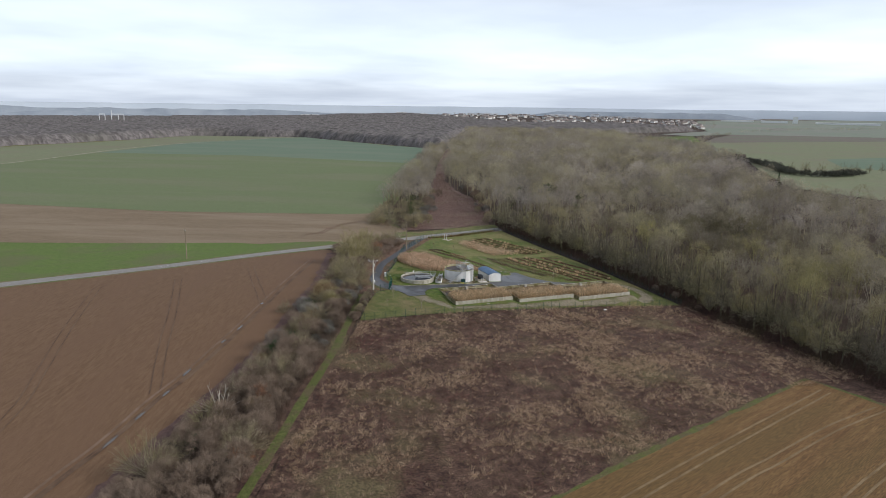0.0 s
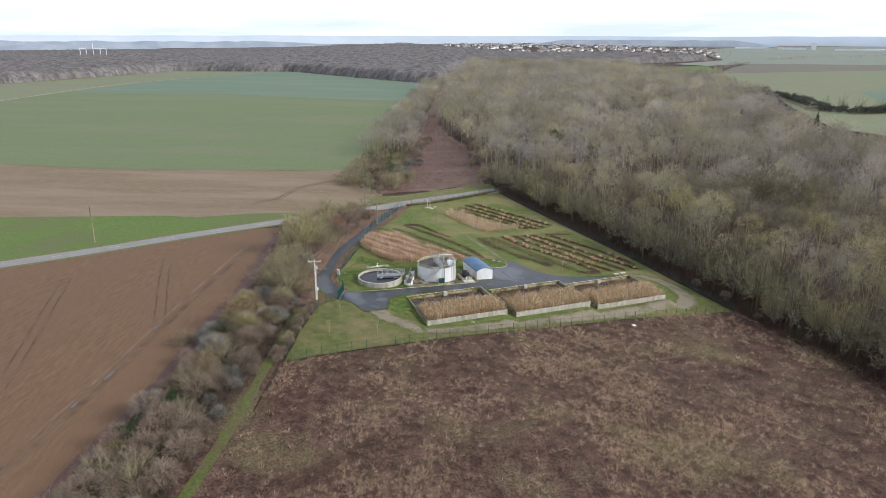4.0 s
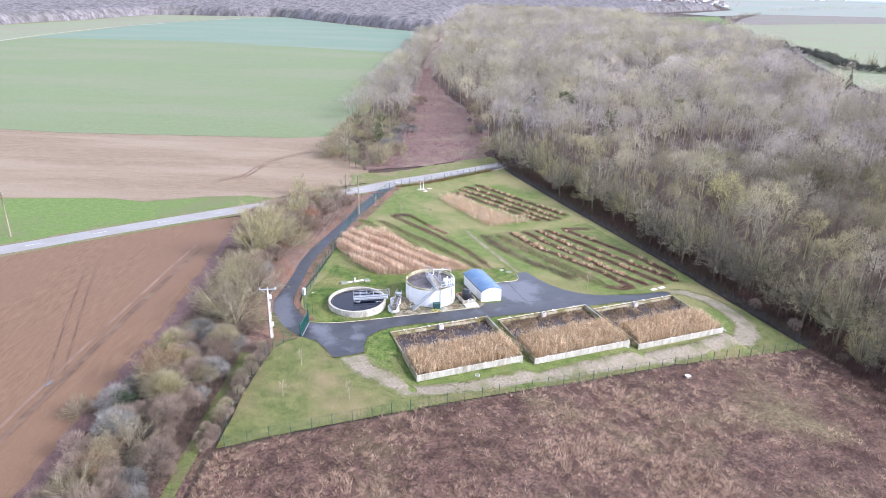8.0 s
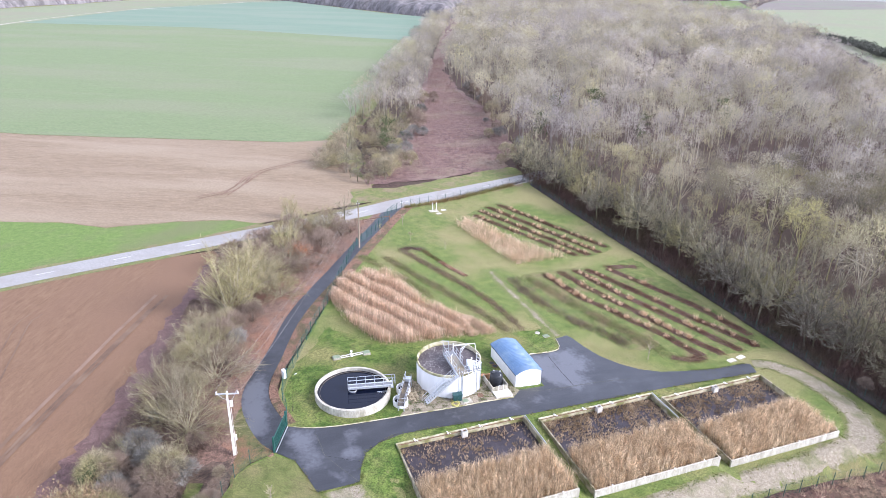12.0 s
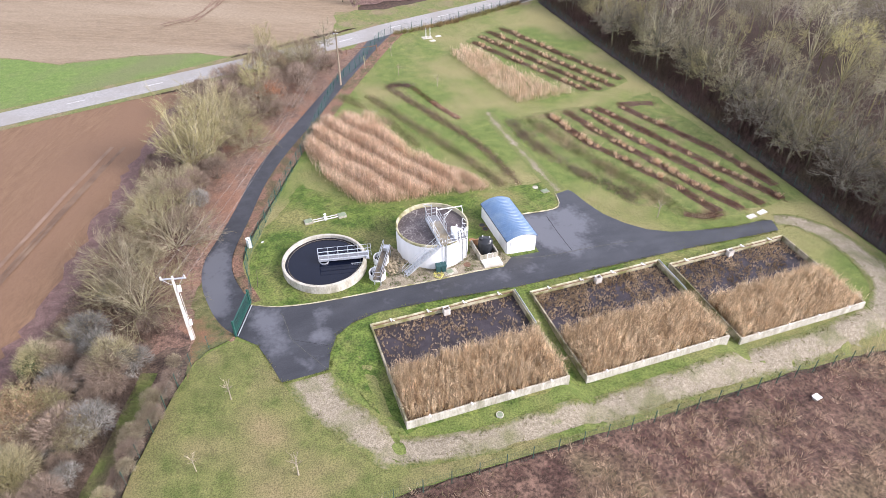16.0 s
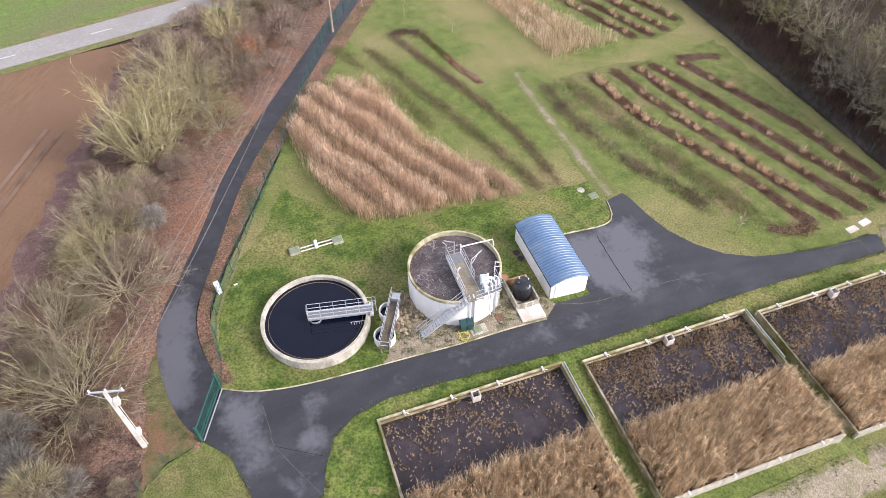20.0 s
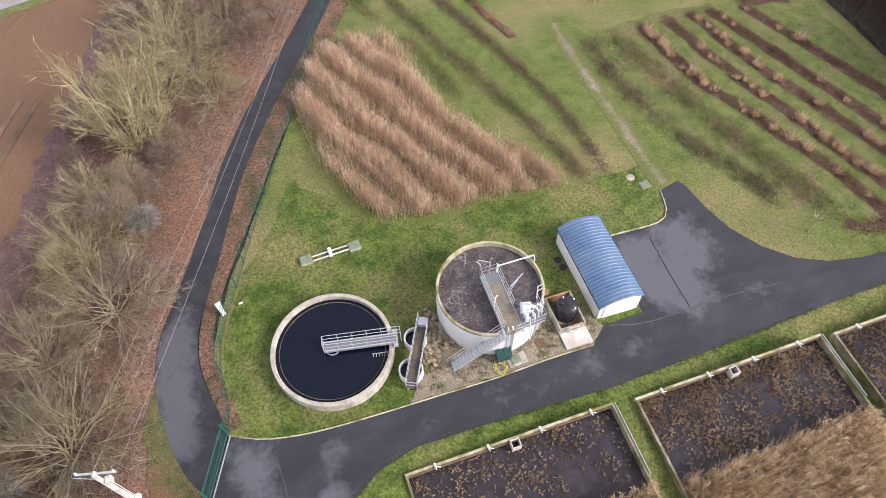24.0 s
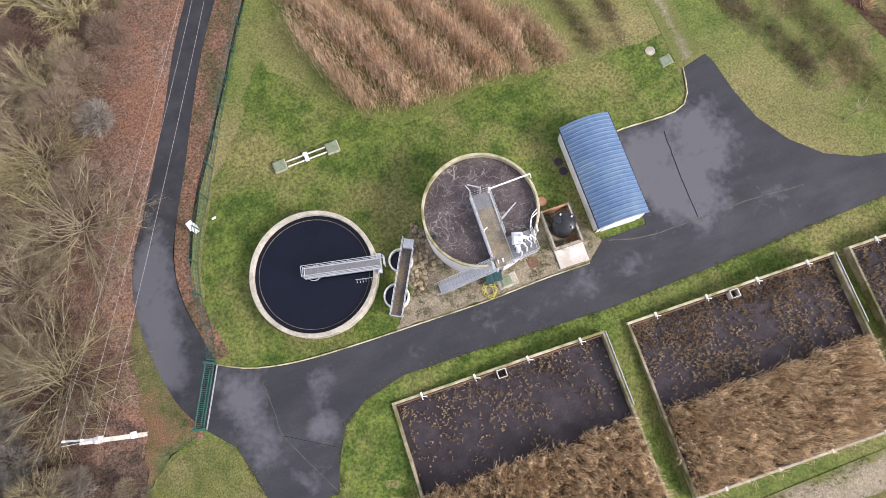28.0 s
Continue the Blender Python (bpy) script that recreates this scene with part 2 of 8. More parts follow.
M["concrete"] = shade("concrete", (0.33, 0.305, 0.245), (0.50, 0.47, 0.40), 1.4, (0.22, 0.205, 0.14), 0.5, bump=0.2, bump_scale=12, spread2=(0.52, 0.7), stretch=(1, 1, 3), grain=0.15, grain_scale=7)
M["concrete_moss"] = shade("mossy_concrete", (0.37, 0.335, 0.21), (0.54, 0.50, 0.36), 1.3, (0.20, 0.19, 0.075), 0.6, bump=0.3, bump_scale=10)
M["old_wall"] = shade("weathered_mossy_wall", (0.20, 0.175, 0.115), (0.38, 0.335, 0.24), 1.3, (0.13, 0.125, 0.05), 0.7, bump=0.3, bump_scale=10)
M["white_wall"] = shade("white_tank_paint", (0.66, 0.66, 0.65), (0.76, 0.76, 0.75), 1.2, (0.55, 0.54, 0.50), 0.4, rough=0.7, bump=0.1, stretch=(1, 1, 4), spread2=(0.6, 0.75))
M["white"] = shade("white_coat", (0.74, 0.74, 0.74), (0.82, 0.82, 0.82), 0.8, (0.68, 0.68, 0.66), 0.3, rough=0.55, bump=0.05)
M["roof"] = shade("blue_sheet_roof", (0.075, 0.14, 0.245), (0.10, 0.175, 0.29), 1.5, (0.13, 0.20, 0.29), 0.4, rough=0.42, bump=0.05, spec=0.5)
M["galv"] = shade("galvanised_steel", (0.48, 0.50, 0.52), (0.62, 0.64, 0.66), 6.0, rough=0.45, metal=0.6, bump=0.05)
M["grate"] = shade("steel_grating", (0.17, 0.175, 0.18), (0.26, 0.265, 0.27), 8.0, rough=0.6, metal=0.3, bump=0.3)
M["black_water"] = shade("dark_water", (0.003, 0.005, 0.013), (0.005, 0.007, 0.016), 0.5, rough=0.05, bump=0.02, bump_scale=3, spec=0.28)
M["sludge"] = shade("aerated_sludge", (0.075, 0.06, 0.06), (0.105, 0.088, 0.087), 1.6, (0.06, 0.047, 0.048), 0.5, rough=0.5, bump=0.5, bump_scale=5, space="object", grain=0.25, grain_scale=7)


def foam_veins(m):
    """Thin pale threads of foam over the sludge."""
    n, l = m.node_tree.nodes, m.node_tree.links
    b = n["Principled BSDF"]
    old = b.inputs["Base Color"].links[0].from_socket
    co = n.new("ShaderNodeTexCoord").outputs["Object"]
    keep = None
    for scale, width in ((0.34, 0.006), (0.62, 0.0055), (1.1, 0.005)):
        t = n.new("ShaderNodeTexNoise")
        t.inputs["Scale"].default_value, t.inputs["Detail"].default_value, t.inputs["Distortion"].default_value = scale, 4.0, 0.7
        l.new(co, t.inputs["Vector"])
        d = n.new("ShaderNodeMath")
        d.operation, d.inputs[1].default_value = "SUBTRACT", 0.5
        l.new(t.outputs["Fac"], d.inputs[0])
        a = n.new("ShaderNodeMath")
        a.operation = "ABSOLUTE"
        l.new(d.outputs[0], a.inputs[0])
        r = n.new("ShaderNodeMapRange")
        r.inputs["From Min"].default_value, r.inputs["From Max"].default_value = width, 0.0
        r.inputs["To Max"].default_value = 0.75
        l.new(a.outputs[0], r.inputs["Value"])
        if keep is None:
            keep = r.outputs["Result"]
        else:
            x = n.new("ShaderNodeMath")
            x.operation = "MAXIMUM"
            l.new(keep, x.inputs[0])
            l.new(r.outputs["Result"], x.inputs[1])
            keep = x.outputs[0]
    mix = n.new("ShaderNodeMix")
    mix.data_type = "RGBA"
    l.new(keep, mix.inputs["Factor"])
    l.new(old, mix.inputs["A"])
    mix.inputs["B"].default_value = (0.36, 0.33, 0.31, 1)
    l.new(mix.outputs["Result"], b.inputs["Base Color"])


foam_veins(M["sludge"])
M["mud"] = shade("bed_mud", (0.034, 0.027, 0.031), (0.056, 0.045, 0.051), 1.2, (0.028, 0.022, 0.024), 0.35, rough=0.36, bump=0.3, bump_scale=5, grain=0.2, grain_scale=8)
M["black_plastic"] = shade("black_plastic", (0.018, 0.02, 0.024), (0.028, 0.03, 0.034), 3.0, rough=0.4, bump=0.03)
M["green_metal"] = shade("green_coated_steel", (0.016, 0.072, 0.058), (0.028, 0.10, 0.082), 4.0, rough=0.5, bump=0.05)
M["wood_pole"] = shade("grey_wood", (0.22, 0.17, 0.12), (0.32, 0.26, 0.19), 4.0, bump=0.3, stretch=(1, 1, 6))
M["pole_white"] = shade("pale_concrete_pole", (0.52, 0.50, 0.45), (0.66, 0.63, 0.58), 2.0, (0.45, 0.41, 0.35), 0.6, bump=0.2)
M["iron"] = shade("rusty_iron", (0.12, 0.07, 0.045), (0.20, 0.12, 0.08), 5.0, bump=0.3)
M["stone"] = shade("rubble_stone", (0.20, 0.16, 0.10), (0.36, 0.30, 0.20), 3.0, bump=0.5, vary=0.25)
M["wire"] = shade("wire", (0.26, 0.24, 0.23), (0.34, 0.32, 0.31), 3.0, rough=0.5, bump=0.0)
M["rust_plate"] = shade("rust_stained_concrete", (0.30, 0.14, 0.06), (0.42, 0.27, 0.16), 2.0, bump=0.2)
M["green_box"] = shade("green_plastic_cover", (0.15, 0.19, 0.12), (0.22, 0.26, 0.17), 3.0, rough=0.6, bump=0.1)
M["yellow"] = shade("yellow_hose", (0.55, 0.50, 0.10), (0.66, 0.60, 0.18), 3.0, rough=0.5, bump=0.0)
# plants
M["bark"] = shade("grey_bark", (0.05, 0.04, 0.03), (0.11, 0.09, 0.065), 1.3, (0.12, 0.11, 0.06), 0.2, bump=0.4)
M["bark_mid"] = shade("grey_olive_bark", (0.10, 0.088, 0.066), (0.19, 0.168, 0.125), 1.5, (0.16, 0.15, 0.08), 0.3, bump=0.4)
M["bark_pale"] = shade("pale_tan_bark", (0.23, 0.195, 0.14), (0.42, 0.365, 0.27), 1.5, (0.32, 0.29, 0.17), 0.3, bump=0.3)
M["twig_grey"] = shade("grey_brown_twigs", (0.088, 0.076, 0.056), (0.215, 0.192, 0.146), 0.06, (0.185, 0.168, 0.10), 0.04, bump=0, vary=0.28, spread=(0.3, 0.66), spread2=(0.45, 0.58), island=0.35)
# far twigs paled towards grey: distance haze put into the base colour
M["twig_hazed"] = shade("far_hazed_twigs", (0.26, 0.238, 0.205), (0.47, 0.435, 0.385), 0.022, (0.39, 0.365, 0.27), 0.013, bump=0, spread=(0.32, 0.64), spread2=(0.46, 0.58), island=0.1)
M["twig_olive"] = shade("olive_twigs", (0.235, 0.205, 0.095), (0.385, 0.34, 0.18), 0.4, bump=0, vary=0.12, island=0.3)
M["twig_brown"] = shade("russet_twigs", (0.15, 0.11, 0.082), (0.28, 0.215, 0.165), 0.4, bump=0, vary=0.2, island=0.3)
M["bramble"] = shade("bramble_canes", (0.080, 0.041, 0.031), (0.245, 0.158, 0.120), 0.25, (0.32, 0.235, 0.172), 0.12, bump=0, vary=0.2, spread=(0.40, 0.6), spread2=(0.5, 0.62), island=0.45)
M["russet"] = shade("russet_leaves", (0.28, 0.11, 0.05), (0.40, 0.19, 0.10), 1.0, bump=0)
M["evergreen"] = shade("evergreen_leaves", (0.025, 0.05, 0.02), (0.06, 0.09, 0.035), 0.6, bump=0)
M["reed"] = shade("dry_reed", (0.24, 0.167, 0.092), (0.86, 0.697, 0.478), 2.2, (0.54, 0.405, 0.255), 0.45, bump=0, stretch=(1, 1, 12), spread=(0.36, 0.6), island=0.65)
M["reed_pale"] = shade("pale_dry_reed", (0.33, 0.222, 0.14), (0.84, 0.67, 0.50), 1.5, (0.57, 0.41, 0.28), 0.25, bump=0, stretch=(1, 1, 12), spread=(0.36, 0.58), island=0.55)
M["dead_leaf"] = shade("dead_water_plants", (0.30, 0.215, 0.13), (0.54, 0.42, 0.275), 1.0, (0.22, 0.155, 0.09), 0.3, bump=0, island=0.5)
M["tuft"] = shade("dry_tussock", (0.40, 0.29, 0.195), (0.70, 0.54, 0.385), 0.5, bump=0, island=0.35)
M["olive_grass"] = shade("olive_rough_grass", (0.13, 0.11, 0.052), (0.245, 0.205, 0.11), 0.3, bump=0, island=0.35)
M["shrub_green"] = shade("low_green_shrub", (0.10, 0.115, 0.042), (0.215, 0.225, 0.10), 0.9, (0.20, 0.17, 0.11), 0.3, bump=0, island=0.5, spread2=(0.5, 0.62))
M["twig_pale"] = shade("pale_tan_twigs", (0.22, 0.185, 0.118), (0.47, 0.405, 0.28), 0.5, (0.36, 0.32, 0.17), 0.1, bump=0, vary=0.2, island=0.4)
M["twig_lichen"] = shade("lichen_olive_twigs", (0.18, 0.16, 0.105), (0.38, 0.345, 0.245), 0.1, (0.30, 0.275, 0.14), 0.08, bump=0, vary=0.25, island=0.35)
M["twig_silver"] = shade("silver_grey_twigs", (0.13, 0.122, 0.105), (0.30, 0.285, 0.25), 0.4, bump=0, vary=0.2, island=0.4)
M["leaf_bank"] = shade("reddish_leaf_litter", (0.115, 0.070, 0.050), (0.235, 0.155, 0.115), 2.2, (0.215, 0.115, 0.073), 0.2, bump=0.6, grain=0.5, grain_scale=7)
M["tangle"] = shade("pale_brown_tangle", (0.17, 0.105, 0.085), (0.29, 0.205, 0.16), 0.4, (0.21, 0.13, 0.10), 0.1, bump=0, island=0.4)
M["fence_dark"] = shade("dark_green_wire", (0.03, 0.065, 0.05), (0.05, 0.095, 0.075), 3.0, rough=0.6, bump=0)
M["tan_leaves"] = shade("dry_tan_leaves", (0.16, 0.10, 0.055), (0.30, 0.20, 0.115), 0.8, (0.20, 0.17, 0.09), 0.3, bump=0, island=0.4)
M["thicket"] = shade("grey_pink_thicket", (0.080, 0.058, 0.048), (0.27, 0.215, 0.175), 0.35, (0.15, 0.108, 0.08), 0.1, bump=0, spread=(0.34, 0.66), island=0.45)
M["reed_litter"] = shade("reed_litter", (0.06, 0.033, 0.022), (0.13, 0.075, 0.045), 3.0, bump=0.6)


def overgrown(name, inner, outer):
    """Bare gravel that gives way to grass towards the edges, after the strip's own edge value."""
    m = M[inner].copy()
    m.name = name
    n, l = m.node_tree.nodes, m.node_tree.links
    b = n["Principled BSDF"]
    bare = b.inputs["Base Color"].links[0].from_socket
    edge = n.new("ShaderNodeAttribute")
    edge.attribute_name = "edge"
    pos = n.new("ShaderNodeNewGeometry").outputs["Position"]
    add = edge.outputs["Fac"]
    for scale, amount in ((0.45, 1.1), (2.5, 0.6), (12.0, 0.25)):
        t = n.new("ShaderNodeTexNoise")
        t.inputs["Scale"].default_value, t.inputs["Detail"].default_value = scale, 3.0
        l.new(pos, t.inputs["Vector"])
        x = n.new("ShaderNodeMath")
        x.operation, x.inputs[1].default_value = "MULTIPLY_ADD", amount
        l.new(t.outputs["Fac"], x.inputs[0])
        l.new(add, x.inputs[2])
        add = x.outputs[0]
    r = n.new("ShaderNodeMapRange")
    r.inputs["From Min"].default_value, r.inputs["From Max"].default_value = 1.5, 1.95
    l.new(add, r.inputs["Value"])
    grass = n.new("ShaderNodeTexNoise")
    grass.inputs["Scale"].default_value = 7.0
    l.new(pos, grass.inputs["Vector"])
    g = n.new("ShaderNodeValToRGB")
    g.color_ramp.elements[0].position, g.color_ramp.elements[0].color = 0.35, (*outer[0], 1)
    g.color_ramp.elements[1].position, g.color_ramp.elements[1].color = 0.65, (*outer[1], 1)
    l.new(grass.outputs["Fac"], g.inputs[0])
    mix = n.new("ShaderNodeMix")
    mix.data_type = "RGBA"
    l.new(r.outputs["Result"], mix.inputs["Factor"])
    l.new(bare, mix.inputs["A"])
    l.new(g.outputs[0], mix.inputs["B"])
    l.new(mix.outputs["Result"], b.inputs["Base Color"])
    return m


M["gravel_track"] = overgrown("overgrown_gravel", "gravel", ((0.075, 0.10, 0.025), (0.17, 0.165, 0.055)))
M["clearing"] = shade("cleared_scrub", (0.105, 0.06, 0.052), (0.19, 0.125, 0.105), 0.5, (0.20, 0.155, 0.11), 0.07, bump=0.8, grain=0.5, grain_scale=4, spread2=(0.48, 0.66))
M["grass_blade"] = shade("grass_blades", (0.085, 0.115, 0.025), (0.16, 0.175, 0.05), 0.8, (0.19, 0.165, 0.075), 0.25, bump=0, island=0.4)
M["under"] = shade("dark_undergrowth", (0.045, 0.025, 0.022), (0.115, 0.068, 0.056), 0.5, (0.08, 0.06, 0.036), 0.12, bump=0, island=0.4)
M["row_grass"] = shade("tall_row_grass", (0.19, 0.22, 0.075), (0.33, 0.34, 0.15), 0.8, (0.36, 0.30, 0.17), 0.25, bump=0, island=0.35)
M["dark_perennial"] = shade("dark_red_perennials", (0.095, 0.050, 0.034), (0.225, 0.128, 0.085), 0.8, (0.18, 0.14, 0.075), 0.3, bump=0, island=0.55)
M["path"] = overgrown("trodden_grass", "gravel", ((0.085, 0.11, 0.028), (0.16, 0.165, 0.055)))
M["deck"] = shade("wet_rusty_deck", (0.17, 0.135, 0.085), (0.27, 0.225, 0.15), 1.6, (0.22, 0.205, 0.17), 0.6, bump=0.2, rough=0.6, grain=0.2, grain_scale=9)
M["dark_deck"] = shade("dark_wet_channel", (0.07, 0.062, 0.056), (0.13, 0.115, 0.10), 1.4, (0.17, 0.14, 0.09), 0.6, bump=0.3, rough=0.6, grain=0.3, grain_scale=9)
M["teal_bin"] = shade("dark_teal_plastic", (0.02, 0.06, 0.062), (0.035, 0.085, 0.085), 3.0, rough=0.45, bump=0.03)
M["blue_white"] = shade("pale_blue_cowling", (0.60, 0.66, 0.70), (0.72, 0.76, 0.79), 2.0, (0.5, 0.52, 0.52), 0.8, rough=0.5, bump=0.05)
M["lawn_blade"] = shade("green_grass_blades", (0.045, 0.082, 0.013), (0.105, 0.142, 0.032), 0.8, (0.155, 0.15, 0.055), 0.16, bump=0, island=0.45, spread=(0.34, 0.64), spread2=(0.46, 0.66))
M["lane_asphalt"] = dry_sheen(shade("wet_lane_asphalt", (0.026, 0.027, 0.031), (0.044, 0.045, 0.050), 0.8, (0.034, 0.035, 0.04), 0.25, rough=0.46, bump=0.06, bump_scale=26, spread2=(0.5, 0.66), spec=0.28, grain=0.12, grain_scale=12), (0.095, 0.097, 0.108))
M["hedge_floor"] = shade("hedge_floor_litter", (0.085, 0.050, 0.037), (0.195, 0.125, 0.092), 2.0, (0.145, 0.085, 0.06), 0.25, bump=0.6, grain=0.5, grain_scale=8)
M["brush"] = shade("grey_brush_twigs", (0.11, 0.078, 0.06), (0.26, 0.205, 0.155), 0.4, (0.18, 0.12, 0.088), 0.1, bump=0, island=0.45)
M["twig_north"] = shade("distant_wood_twigs", (0.10, 0.09, 0.088), (0.185, 0.168, 0.165), 0.35, (0.13, 0.12, 0.112), 0.02, bump=0.6, bump_scale=0.9, stretch=(1, 1, 5), spread=(0.34, 0.62), grain=0.35, grain_scale=0.12)
# green of the far plain, with the air's haze put into it
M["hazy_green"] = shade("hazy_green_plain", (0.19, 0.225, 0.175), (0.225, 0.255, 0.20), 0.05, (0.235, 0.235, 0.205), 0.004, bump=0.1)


def by_tree(key, low, high):
    """Every tree of a joined wood a little lighter, darker, greyer or more olive than the next."""
    n, l = M[key].node_tree.nodes, M[key].node_tree.links
    b = n["Principled BSDF"]
    old = b.inputs["Base Color"].links[0].from_socket
    tone = n.new("ShaderNodeAttribute")
    tone.attribute_name = "tone"
    hs = n.new("ShaderNodeHueSaturation")
    r = n.new("ShaderNodeMapRange")
    r.inputs["To Min"].default_value, r.inputs["To Max"].default_value = low, high
    l.new(tone.outputs["Fac"], r.inputs["Value"])
    l.new(r.outputs["Result"], hs.inputs["Value"])
    l.new(old, hs.inputs["Color"])
    f = n.new("ShaderNodeMath")
    f.operation, f.inputs[1].default_value = "MULTIPLY", 7.0
    g = n.new("ShaderNodeMath")
    g.operation = "FRACT"
    l.new(tone.outputs["Fac"], f.inputs[0])
    l.new(f.outputs[0], g.inputs[0])
    hue = n.new("ShaderNodeValToRGB")
    e = hue.color_ramp.elements
    e[0].position, e[0].color = 0.0, (1.02, 0.99, 0.73, 1)
    e[1].position, e[1].color = 1.0, (0.98, 0.955, 1.01, 1)
    e.new(0.4).color = (1.01, 0.967, 0.895, 1)
    l.new(g.outputs[0], hue.inputs[0])
    mix = n.new("ShaderNodeMix")
    mix.data_type, mix.blend_type = "RGBA", "MULTIPLY"
    mix.inputs["Factor"].default_value = 1.0
    l.new(hs.outputs[0], mix.inputs["A"])
    l.new(hue.outputs[0], mix.inputs["B"])
    l.new(mix.outputs["Result"], b.inputs["Base Color"])


M["twig_mass"] = shade("wood_twigs", (0.17, 0.153, 0.115), (0.37, 0.338, 0.265), 0.06, (0.31, 0.29, 0.17), 0.04, bump=0, spread=(0.3, 0.66), spread2=(0.45, 0.58), island=0.2)


def soft_twigs(key, share):
    """Twigs are round: part of the light that strikes one goes on round it."""
    n, l = M[key].node_tree.nodes, M[key].node_tree.links
    b, end = n["Principled BSDF"], n["Material Output"]
    glow = n.new("ShaderNodeBsdfTranslucent")
    l.new(b.inputs["Base Color"].links[0].from_socket, glow.inputs["Color"])
    mix = n.new("ShaderNodeMixShader")
    mix.inputs[0].default_value = share
    l.new(b.outputs[0], mix.inputs[1])
    l.new(glow.outputs[0], mix.inputs[2])
    l.new(mix.outputs[0], end.inputs["Surface"])


by_tree("twig_mass", 0.4, 1.6)
by_tree("twig_hazed", 0.55, 1.4)
soft_twigs("twig_mass", 0.3)
soft_twigs("twig_hazed", 0.5)
for _key in ("bramble", "tuft", "olive_grass", "reed", "reed_pale", "shrub_green", "grass_blade", "lawn_blade", "row_grass", "dark_perennial", "thicket", "twig_pale", "twig_lichen"):
    soft_twigs(_key, 0.45)

# ---- mesh helpers ----
class MB:
    """Collects vertices and faces of one mesh."""

    def __init__(self):
        self.v, self.f = [], []

    def add(self, verts, faces):
        o = len(self.v)
        self.v += [tuple(p) for p in verts]
        self.f += [tuple(i + o for i in f) for f in faces]
        return self

    def box(self, x0, x1, y0, y1, z0, z1, m=None, bevel=0.0):
        if bevel:
            b, out = bevel, []
            for z, i in ((z0, 0), (z1 - b, 0), (z1, b)):
                out += [(x0 + i, y0 + i, z), (x1 - i, y0 + i, z), (x1 - i, y1 - i, z), (x0 + i, y1 - i, z)]
            fs = [(3, 2, 1, 0), (8, 9, 10, 11)]
            for k in (0, 4):
                fs += [(k + j, k + (j + 1) % 4, k + 4 + (j + 1) % 4, k + 4 + j) for j in range(4)]
        else:
            out = [(x, y, z) for z in (z0, z1) for x, y in ((x0, y0), (x1, y0), (x1, y1), (x0, y1))]
            fs = [(3, 2, 1, 0), (4, 5, 6, 7)] + [(j, (j + 1) % 4, 4 + (j + 1) % 4, 4 + j) for j in range(4)]
        if m:
            out = [m @ Vector(p) for p in out]
        return self.add(out, fs)

    def tube(self, pts, radii, sides=6, caps=True):
        pts = [Vector(p) for p in pts]
        if not hasattr(radii, "__len__"):
            radii = [radii] * len(pts)
        rings, ref = [], None
        for i, p in enumerate(pts):
            d = (pts[min(i + 1, len(pts) - 1)] - pts[max(i - 1, 0)]).normalized()
            ref = ref if ref is not None and abs(d.dot(ref)) < 0.9 else (Vector((0, 0, 1)) if abs(d.z) < 0.9 else Vector((1, 0, 0)))
            a = d.cross(ref).normalized()
            b = d.cross(a)
            rings += [p + float(radii[i]) * (math.cos(2 * math.pi * k / sides) * a + math.sin(2 * math.pi * k / sides) * b) for k in range(sides)]
        fs = []
        for i in range(len(pts) - 1):
            o = i * sides
            fs += [(o + k, o + (k + 1) % sides, o + sides + (k + 1) % sides, o + sides + k) for k in range(sides)]
        if caps:
            fs += [tuple(range(sides)), tuple(reversed(range(len(rings) - sides, len(rings))))]
        return self.add(rings, fs)

    def lathe(self, profile, x=0, y=0, n=48):
        """Turns a list of (radius, height) round the upright axis."""
        vs = [(x + r * math.cos(2 * math.pi * k / n), y + r * math.sin(2 * math.pi * k / n), z) for r, z in profile for k in range(n)]
        fs = [(i * n + k, i * n + (k + 1) % n, (i + 1) * n + (k + 1) % n, (i + 1) * n + k) for i in range(len(profile) - 1) for k in range(n)]
        return self.add(vs, fs)

    def disc(self, x, y, z, r, n=48):
        return self.add([(x + r * math.cos(2 * math.pi * k / n), y + r * math.sin(2 * math.pi * k / n), z) for k in range(n)], [tuple(range(n))])

    def mesh(self, name, material, smooth=False):
        me = bpy.data.meshes.new(name)
        me.from_pydata(self.v, [], self.f)
        me.materials.append(material)
        if smooth:
            me.polygons.foreach_set("use_smooth", [True] * len(me.polygons))
        me.update()
        return me


def part(name, mb, material, parent=None, label="", smooth=False, at=None):
    ob = new(name, mb.mesh(name, material, smooth) if isinstance(mb, MB) else mb)
    if parent:
        ob.parent = parent
    if label:
        ob["label"] = label
    if at is not None:
        ob.matrix_basis = at
    return ob


def thing(name, x, y, z, label, category, group="", turn=0.0, kind=""):
    ob = new(name)
    ob.empty_display_size = 0.2
    ob.matrix_basis = pose(x, y, z, 0, 0, turn)
    return tagged(ob, label, category, group, kind)


def fast_mesh(name, co, tris, material):
    """A large triangle mesh from arrays."""
    me = bpy.data.meshes.new(name)
    me.vertices.add(len(co))
    me.vertices.foreach_set("co", np.ascontiguousarray(co, dtype=np.float32).ravel())
    me.loops.add(tris.size)
    me.loops.foreach_set("vertex_index", np.ascontiguousarray(tris, dtype=np.int32).ravel())
    me.polygons.add(len(tris))
    me.polygons.foreach_set("loop_start", np.arange(0, tris.size, 3, dtype=np.int32))
    me.update(calc_edges=True)
    me.materials.append(material)
    return me


